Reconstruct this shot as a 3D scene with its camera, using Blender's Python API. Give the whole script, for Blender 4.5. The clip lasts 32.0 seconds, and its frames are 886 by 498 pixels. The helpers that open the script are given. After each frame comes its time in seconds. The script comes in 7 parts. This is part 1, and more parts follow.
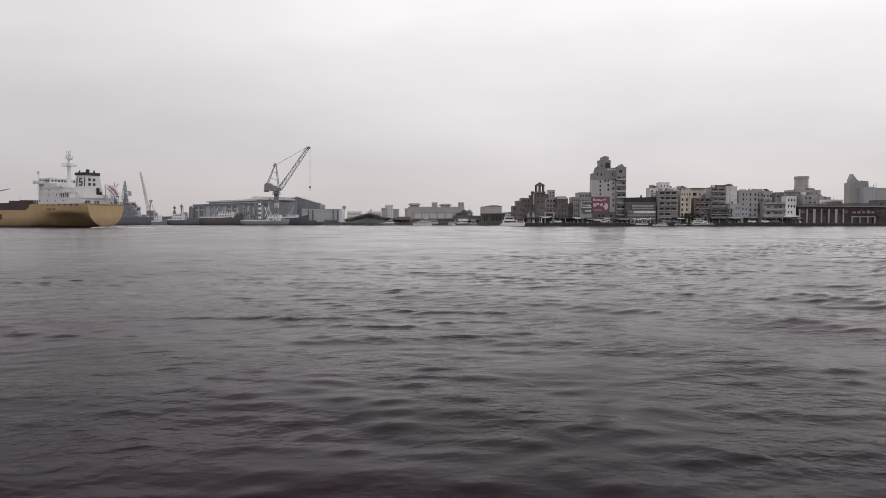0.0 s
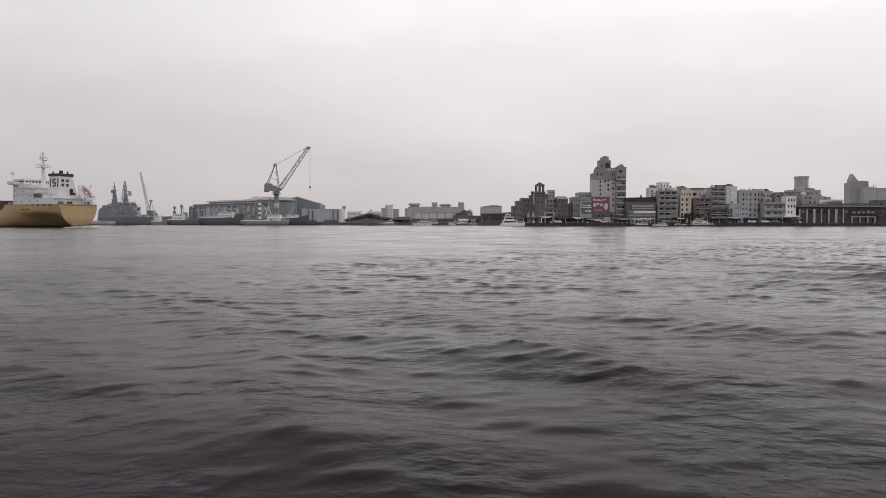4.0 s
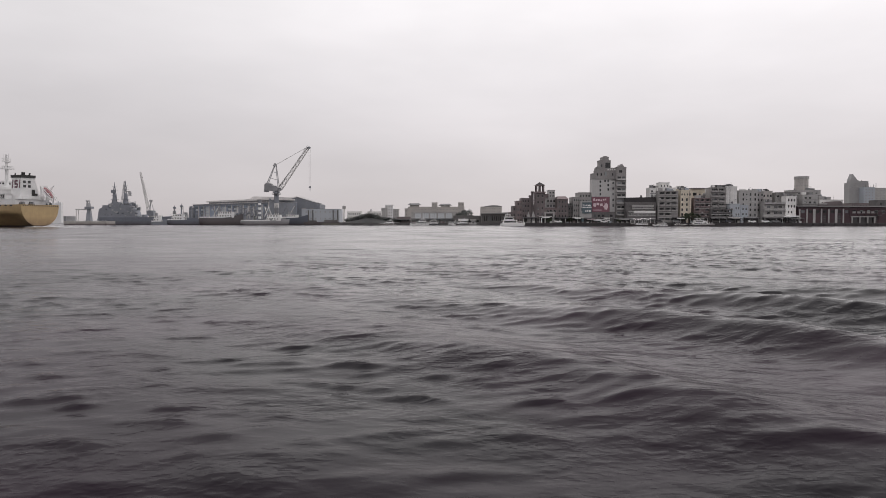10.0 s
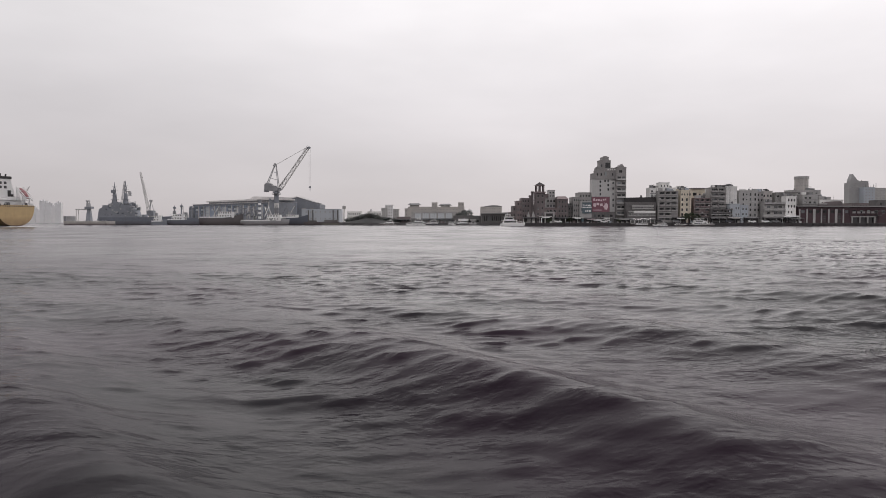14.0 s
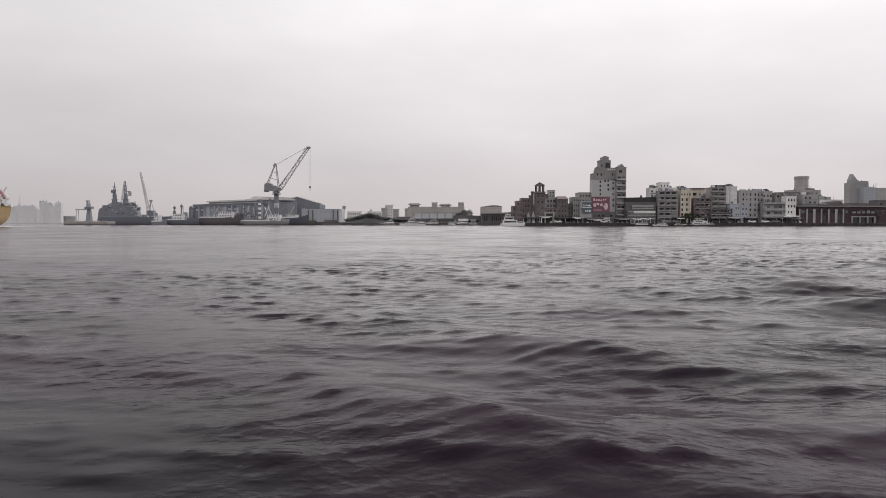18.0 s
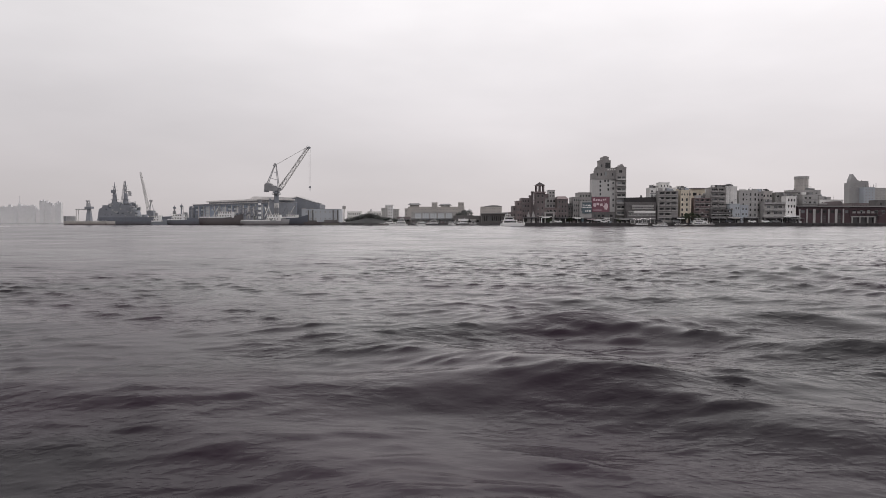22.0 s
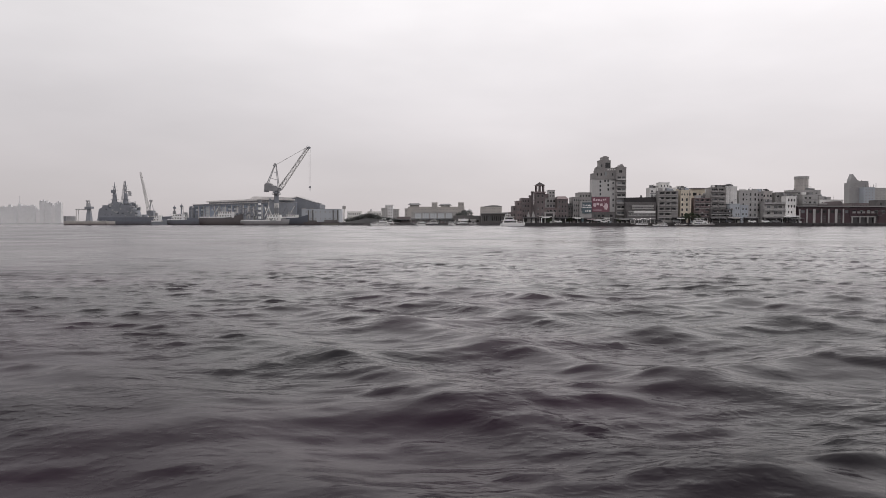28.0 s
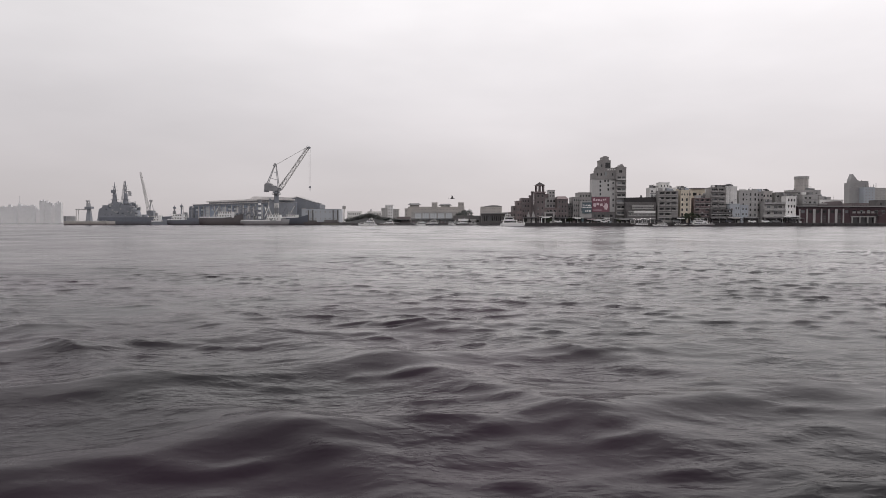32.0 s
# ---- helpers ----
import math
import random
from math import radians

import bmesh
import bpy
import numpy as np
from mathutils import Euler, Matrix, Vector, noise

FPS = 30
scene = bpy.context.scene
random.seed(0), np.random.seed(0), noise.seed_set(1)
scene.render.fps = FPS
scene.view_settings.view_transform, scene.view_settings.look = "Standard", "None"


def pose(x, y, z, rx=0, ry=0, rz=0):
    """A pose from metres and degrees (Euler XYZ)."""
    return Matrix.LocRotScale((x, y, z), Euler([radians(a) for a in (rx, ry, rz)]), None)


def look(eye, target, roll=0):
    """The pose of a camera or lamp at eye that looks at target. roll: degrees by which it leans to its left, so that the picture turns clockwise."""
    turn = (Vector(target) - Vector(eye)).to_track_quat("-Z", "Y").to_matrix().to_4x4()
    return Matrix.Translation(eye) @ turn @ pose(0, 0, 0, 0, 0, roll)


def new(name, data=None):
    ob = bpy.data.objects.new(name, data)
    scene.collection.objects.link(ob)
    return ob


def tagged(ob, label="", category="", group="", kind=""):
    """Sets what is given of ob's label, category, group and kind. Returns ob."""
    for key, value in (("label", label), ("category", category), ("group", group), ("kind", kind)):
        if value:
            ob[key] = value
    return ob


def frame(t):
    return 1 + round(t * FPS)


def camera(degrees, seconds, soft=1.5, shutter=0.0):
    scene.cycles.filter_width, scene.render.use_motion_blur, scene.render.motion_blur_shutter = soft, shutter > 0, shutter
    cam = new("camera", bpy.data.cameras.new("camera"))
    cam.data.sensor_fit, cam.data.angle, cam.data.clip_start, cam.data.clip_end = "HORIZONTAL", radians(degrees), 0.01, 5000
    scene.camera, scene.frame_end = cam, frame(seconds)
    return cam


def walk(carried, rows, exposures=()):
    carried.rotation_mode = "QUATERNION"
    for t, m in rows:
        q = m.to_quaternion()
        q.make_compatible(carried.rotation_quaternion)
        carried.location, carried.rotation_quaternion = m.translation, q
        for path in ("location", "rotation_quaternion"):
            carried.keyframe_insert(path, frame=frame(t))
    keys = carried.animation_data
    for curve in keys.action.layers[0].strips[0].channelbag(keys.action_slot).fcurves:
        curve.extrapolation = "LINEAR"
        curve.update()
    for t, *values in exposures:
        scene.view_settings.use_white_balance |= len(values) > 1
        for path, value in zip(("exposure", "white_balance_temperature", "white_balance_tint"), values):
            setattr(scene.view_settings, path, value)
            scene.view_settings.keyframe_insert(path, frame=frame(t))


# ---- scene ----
# a harbour channel under an overcast sky; the camera stands still on a quay, 2.2 m over the water
cam = camera(65, 32.0, soft=0.75)
EYE = pose(0, 0, 2.2, 90 - 2.187, 0, 0)
walk(cam, [(0.0, EYE), (32.0, EYE)])
scene.view_settings.exposure = 0.0

SUN_ELEVATION, SUN_AZIMUTH = radians(48), radians(28)


def make_world():
    world = bpy.data.worlds.new("overcast")
    scene.world = world
    world.use_nodes = True
    nt = world.node_tree
    n, l = nt.nodes, nt.links
    n.clear()
    out, bg = n.new("ShaderNodeOutputWorld"), n.new("ShaderNodeBackground")
    tc, sep = n.new("ShaderNodeTexCoord"), n.new("ShaderNodeSeparateXYZ")
    l.new(tc.outputs["Generated"], sep.inputs[0])
    ramp = n.new("ShaderNodeValToRGB")
    e = ramp.color_ramp.elements
    e[0].position, e[0].color = 0.0, (0.588, 0.544, 0.556, 1)
    e[1].position, e[1].color = 1.0, (1.0, 0.957, 0.975, 1)
    for pos, col in ((0.08, (0.678, 0.633, 0.645, 1)), (0.18, (0.805, 0.765, 0.778, 1)), (0.30, (0.985, 0.948, 0.96, 1))):
        k = e.new(pos)
        k.color = col
    # broad soft cloud banks
    mp = n.new("ShaderNodeMapping")
    mp.inputs["Scale"].default_value = (1.2, 1.2, 4.0)
    l.new(tc.outputs["Generated"], mp.inputs[0])
    no = n.new("ShaderNodeTexNoise")
    no.inputs["Scale"].default_value, no.inputs["Detail"].default_value, no.inputs["Roughness"].default_value = 2.6, 5.0, 0.5
    l.new(mp.outputs[0], no.inputs["Vector"])
    cl = n.new("ShaderNodeMapRange")
    cl.inputs["From Min"].default_value, cl.inputs["From Max"].default_value = 0.3, 0.7
    cl.inputs["To Min"].default_value, cl.inputs["To Max"].default_value = 0.94, 1.06
    l.new(no.outputs[0], cl.inputs[0])
    # brighter cloud towards the hidden sun
    az = n.new("ShaderNodeMapRange")
    az.inputs["From Min"].default_value, az.inputs["From Max"].default_value = -0.5, 0.12
    az.inputs["To Min"].default_value, az.inputs["To Max"].default_value = 0.85, 1.05
    l.new(sep.outputs[0], az.inputs[0])
    mul = n.new("ShaderNodeMath")
    mul.operation = "MULTIPLY"
    l.new(cl.outputs[0], mul.inputs[0])
    l.new(az.outputs[0], mul.inputs[1])
    front = n.new("ShaderNodeMapRange")
    front.inputs["From Min"].default_value, front.inputs["From Max"].default_value = -0.6, 0.6
    front.inputs["To Min"].default_value, front.inputs["To Max"].default_value = 0.86, 1.0
    l.new(sep.outputs[1], front.inputs[0])
    mul2 = n.new("ShaderNodeMath")
    mul2.operation = "MULTIPLY"
    l.new(mul.outputs[0], mul2.inputs[0])
    l.new(front.outputs[0], mul2.inputs[1])
    l.new(sep.outputs[2], ramp.inputs[0])
    vm = n.new("ShaderNodeVectorMath")
    vm.operation = "SCALE"
    l.new(ramp.outputs[0], vm.inputs[0])
    l.new(mul2.outputs[0], vm.inputs["Scale"])
    # a little of the clear sky comes through the cloud
    sky = n.new("ShaderNodeTexSky")
    sky.sky_type, sky.sun_disc = "NISHITA", False
    sky.sun_elevation, sky.sun_rotation = SUN_ELEVATION, SUN_AZIMUTH
    dim = n.new("ShaderNodeVectorMath")
    dim.operation = "SCALE"
    dim.inputs["Scale"].default_value = 0.1
    l.new(sky.outputs[0], dim.inputs[0])
    mix = n.new("ShaderNodeMix")
    mix.data_type = "RGBA"
    mix.inputs["Factor"].default_value = 0.04
    l.new(vm.outputs[0], mix.inputs["A"])
    l.new(dim.outputs[0], mix.inputs["B"])
    l.new(mix.outputs["Result"], bg.inputs[0])
    bg.inputs["Strength"].default_value = 1.0
    l.new(bg.outputs[0], out.inputs[0])


make_world()
sun_data = bpy.data.lights.new("sun", "SUN")
sun_data.energy, sun_data.angle, sun_data.color = 0.6, radians(110), (1.0, 0.97, 0.93)
sun = new("sun", sun_data)
reach = Vector((math.sin(SUN_AZIMUTH) * math.cos(SUN_ELEVATION), math.cos(SUN_AZIMUTH) * math.cos(SUN_ELEVATION), math.sin(SUN_ELEVATION)))
sun.matrix_world = look(tuple(reach * 300), (0, 0, 0))


# ---- materials ----
def surface(name, col, rough=0.7, metal=0.0, fine=1.5, coarse=0.12, vary=0.25, streak=0.0, bump=0.1, piece=0.0):
    """Paint, plaster, steel: a colour broken up at two scales, rain streaks running down it, fine relief."""
    m = bpy.data.materials.new(name)
    m.use_nodes = True
    nt = m.node_tree
    n, l = nt.nodes, nt.links
    b = n["Principled BSDF"]
    tc = n.new("ShaderNodeTexCoord")
    info = n.new("ShaderNodeObjectInfo")
    a, c = n.new("ShaderNodeTexNoise"), n.new("ShaderNodeTexNoise")
    a.inputs["Scale"].default_value, a.inputs["Detail"].default_value = fine, 6
    c.inputs["Scale"].default_value, c.inputs["Detail"].default_value = coarse, 3
    l.new(tc.outputs["Object"], a.inputs["Vector"])
    l.new(tc.outputs["Object"], c.inputs["Vector"])
    s = n.new("ShaderNodeMath")
    s.operation = "ADD"
    l.new(a.outputs[0], s.inputs[0])
    l.new(c.outputs[0], s.inputs[1])
    last = s.outputs[0]
    if streak:
        mp = n.new("ShaderNodeMapping")
        mp.inputs["Scale"].default_value = (1.6, 1.6, 0.08)
        l.new(tc.outputs["Object"], mp.inputs[0])
        w = n.new("ShaderNodeTexNoise")
        w.inputs["Scale"].default_value, w.inputs["Detail"].default_value = 1.0, 4
        l.new(mp.outputs[0], w.inputs["Vector"])
        mm = n.new("ShaderNodeMath")
        mm.operation = "MULTIPLY_ADD"
        l.new(w.outputs[0], mm.inputs[0])
        mm.inputs[1].default_value = streak
        l.new(last, mm.inputs[2])
        last = mm.outputs[0]
    if piece:
        mm = n.new("ShaderNodeMath")
        mm.operation = "MULTIPLY_ADD"
        l.new(info.outputs["Random"], mm.inputs[0])
        mm.inputs[1].default_value = piece
        l.new(last, mm.inputs[2])
        last = mm.outputs[0]
    rng = n.new("ShaderNodeMapRange")
    mid = 1.0 + streak * 0.5 + piece * 0.5
    rng.inputs["From Min"].default_value, rng.inputs["From Max"].default_value = mid - 0.45, mid + 0.45
    rng.inputs["To Min"].default_value, rng.inputs["To Max"].default_value = 1 - vary, 1 + vary
    l.new(last, rng.inputs[0])
    vm = n.new("ShaderNodeVectorMath")
    vm.operation = "SCALE"
    vm.inputs[0].default_value = col
    l.new(rng.outputs[0], vm.inputs["Scale"])
    l.new(vm.outputs[0], b.inputs["Base Color"])
    b.inputs["Roughness"].default_value, b.inputs["Metallic"].default_value = rough, metal
    if bump:
        bp = n.new("ShaderNodeBump")
        bp.inputs["Strength"].default_value, bp.inputs["Distance"].default_value = bump, 0.05
        l.new(a.outputs[0], bp.inputs["Height"])
        l.new(bp.outputs[0], b.inputs["Normal"])
    return m


def hull_paint(name, col, band, line, rough=0.5, streak=0.6):
    """Ship's side: topside colour above the painted waterline, dark band below it."""
    m = surface(name, col, rough, fine=0.5, coarse=0.07, vary=0.16, streak=streak)
    n, l = m.node_tree.nodes, m.node_tree.links
    b = n["Principled BSDF"]
    src = b.inputs["Base Color"].links[0].from_socket
    tc, sep, st, mix = n.new("ShaderNodeTexCoord"), n.new("ShaderNodeSeparateXYZ"), n.new("ShaderNodeMath"), n.new("ShaderNodeMix")
    l.new(tc.outputs["Object"], sep.inputs[0])
    st.operation = "GREATER_THAN"
    st.inputs[1].default_value = line
    l.new(sep.outputs[2], st.inputs[0])
    mix.data_type = "RGBA"
    l.new(st.outputs[0], mix.inputs["Factor"])
    mix.inputs["A"].default_value = (*band, 1)
    # stains, and shade under the flare painted in, thickest low on the side
    no, mp, hi, mu, sc = n.new("ShaderNodeTexNoise"), n.new("ShaderNodeMapping"), n.new("ShaderNodeMapRange"), n.new("ShaderNodeMath"), n.new("ShaderNodeMix")
    mp.inputs["Scale"].default_value = (0.5, 0.12, 0.35)
    no.inputs["Scale"].default_value, no.inputs["Detail"].default_value = 1.0, 6
    l.new(tc.outputs["Object"], mp.inputs[0])
    l.new(mp.outputs[0], no.inputs["Vector"])
    hi.inputs["From Min"].default_value, hi.inputs["From Max"].default_value = line, line * 5 + 1
    hi.inputs["To Min"].default_value, hi.inputs["To Max"].default_value = 1.5, 0.0
    l.new(sep.outputs[2], hi.inputs[0])
    mu.operation = "MULTIPLY"
    l.new(no.outputs[0], mu.inputs[0])
    l.new(hi.outputs[0], mu.inputs[1])
    mu.use_clamp = True
    sc.data_type = "RGBA"
    l.new(mu.outputs[0], sc.inputs["Factor"])
    l.new(src, sc.inputs["A"])
    sc.inputs["B"].default_value = (col[0] * 0.3 + 0.02, col[1] * 0.24 + 0.015, col[2] * 0.24 + 0.012, 1)
    l.new(sc.outputs["Result"], mix.inputs["B"])
    l.new(mix.outputs["Result"], b.inputs["Base Color"])
    return m


def pane_glass(name, col, rough=0.08, curtain=9.0):
    m = bpy.data.materials.new(name)
    m.use_nodes = True
    n, l = m.node_tree.nodes, m.node_tree.links
    b = n["Principled BSDF"]
    info, rng, vm = n.new("ShaderNodeObjectInfo"), n.new("ShaderNodeMapRange"), n.new("ShaderNodeVectorMath")
    rng.inputs["From Min"].default_value = 0.72
    rng.inputs["To Min"].default_value, rng.inputs["To Max"].default_value = 1.0, curtain
    vm.operation = "SCALE"
    vm.inputs[0].default_value = col
    l.new(info.outputs["Random"], rng.inputs[0])
    l.new(rng.outputs[0], vm.inputs["Scale"])
    l.new(vm.outputs[0], b.inputs["Base Color"])
    b.inputs["Roughness"].default_value, b.inputs["IOR"].default_value = rough, 1.5
    return m


def foliage(name, col):
    m = bpy.data.materials.new(name)
    m.use_nodes = True
    n, l = m.node_tree.nodes, m.node_tree.links
    b = n["Principled BSDF"]
    geo, rng, vm = n.new("ShaderNodeNewGeometry"), n.new("ShaderNodeMapRange"), n.new("ShaderNodeVectorMath")
    rng.inputs["To Min"].default_value, rng.inputs["To Max"].default_value = 0.5, 1.5
    vm.operation = "SCALE"
    vm.inputs[0].default_value = col
    l.new(geo.outputs["Random Per Island"], rng.inputs[0])
    l.new(rng.outputs[0], vm.inputs["Scale"])
    l.new(vm.outputs[0], b.inputs["Base Color"])
    b.inputs["Roughness"].default_value = 0.6
    return m


def water_surface(name, drift):
    """Murky harbour water: dark silty body, mirror-like skin with ripples from hand to boat size."""
    m = bpy.data.materials.new(name)
    m.use_nodes = True
    n, l = m.node_tree.nodes, m.node_tree.links
    b = n["Principled BSDF"]
    tc = n.new("ShaderNodeTexCoord")
    tc.object = drift
    # cat's-paws: patches of ruffled water between smooth ones
    paw = n.new("ShaderNodeTexNoise")
    paw.inputs["Scale"].default_value, paw.inputs["Detail"].default_value = 0.35, 2
    l.new(tc.outputs["Object"], paw.inputs["Vector"])
    ruffle = n.new("ShaderNodeMapRange")
    ruffle.inputs["From Min"].default_value, ruffle.inputs["From Max"].default_value = 0.42, 0.62
    ruffle.inputs["To Min"].default_value, ruffle.inputs["To Max"].default_value = 0.25, 1.0
    l.new(paw.outputs[0], ruffle.inputs[0])
    last = None
    # size of the ripples in metres, how much longer than wide, relief, turn
    for size, stretch, relief, turn in ((0.5, 1.5, 0.019, 0.25), (0.22, 1.4, 0.011, -0.2), (0.09, 1.3, 0.004, 0.35)):
        mp = n.new("ShaderNodeMapping")
        mp.inputs["Rotation"].default_value = (0, 0, turn)
        mp.inputs["Scale"].default_value = (1 / size / stretch, 1 / size, 1 / size)
        no = n.new("ShaderNodeTexNoise")
        no.inputs["Scale"].default_value, no.inputs["Detail"].default_value = 1.0, 1.0
        no.inputs["Distortion"].default_value = 0.15
        l.new(tc.outputs["Object"], mp.inputs[0])
        l.new(mp.outputs[0], no.inputs["Vector"])
        # flat troughs, narrow crests
        crest = n.new("ShaderNodeMapRange")
        crest.interpolation_type = "SMOOTHSTEP"
        crest.inputs["From Min"].default_value, crest.inputs["From Max"].default_value = 0.4, 0.8
        l.new(no.outputs[0], crest.inputs[0])
        bp = n.new("ShaderNodeBump")
        bp.inputs["Distance"].default_value = relief
        l.new(ruffle.outputs[0], bp.inputs["Strength"])
        l.new(crest.outputs[0], bp.inputs["Height"])
        if last:
            l.new(last, bp.inputs["Normal"])
        last = bp.outputs[0]
    # the body: brown-violet silt and clearer green water in broad drifts
    silt = n.new("ShaderNodeTexNoise")
    silt.inputs["Scale"].default_value, silt.inputs["Detail"].default_value = 0.11, 3
    l.new(tc.outputs["Object"], silt.inputs["Vector"])
    tone = n.new("ShaderNodeMapRange")
    tone.inputs["From Min"].default_value, tone.inputs["From Max"].default_value = 0.36, 0.58
    l.new(silt.outputs[0], tone.inputs[0])
    body = n.new("ShaderNodeMix")
    body.data_type = "RGBA"
    body.inputs["A"].default_value = (0.0224, 0.0107, 0.0204, 1)
    body.inputs["B"].default_value = (0.0128, 0.0116, 0.0142, 1)
    l.new(tone.outputs[0], body.inputs["Factor"])
    l.new(body.outputs["Result"], b.inputs["Base Color"])
    # ripples too small to model roughen the skin; smoother slicks drift through it
    sl = n.new("ShaderNodeTexNoise")
    sl.inputs["Scale"].default_value, sl.inputs["Detail"].default_value = 0.08, 2
    l.new(tc.outputs["Object"], sl.inputs["Vector"])
    rr = n.new("ShaderNodeMapRange")
    rr.inputs["From Min"].default_value, rr.inputs["From Max"].default_value = 0.35, 0.65
    rr.inputs["To Min"].default_value, rr.inputs["To Max"].default_value = 0.13, 0.22
    l.new(sl.outputs[0], rr.inputs[0])
    l.new(rr.outputs[0], b.inputs["Roughness"])
    # reflection is weakened near the quay to darken the water, and strengthened farther out
    sep = n.new("ShaderNodeSeparateXYZ")
    l.new(tc.outputs["Object"], sep.inputs[0])
    gloss = n.new("ShaderNodeMapRange")
    gloss.inputs["From Min"].default_value, gloss.inputs["From Max"].default_value = 5.0, 60.0
    gloss.inputs["To Min"].default_value, gloss.inputs["To Max"].default_value = 1.079, 1.234
    l.new(sep.outputs[1], gloss.inputs[0])
    l.new(gloss.outputs[0], b.inputs["IOR"])
    l.new(last, b.inputs["Normal"])
    return m


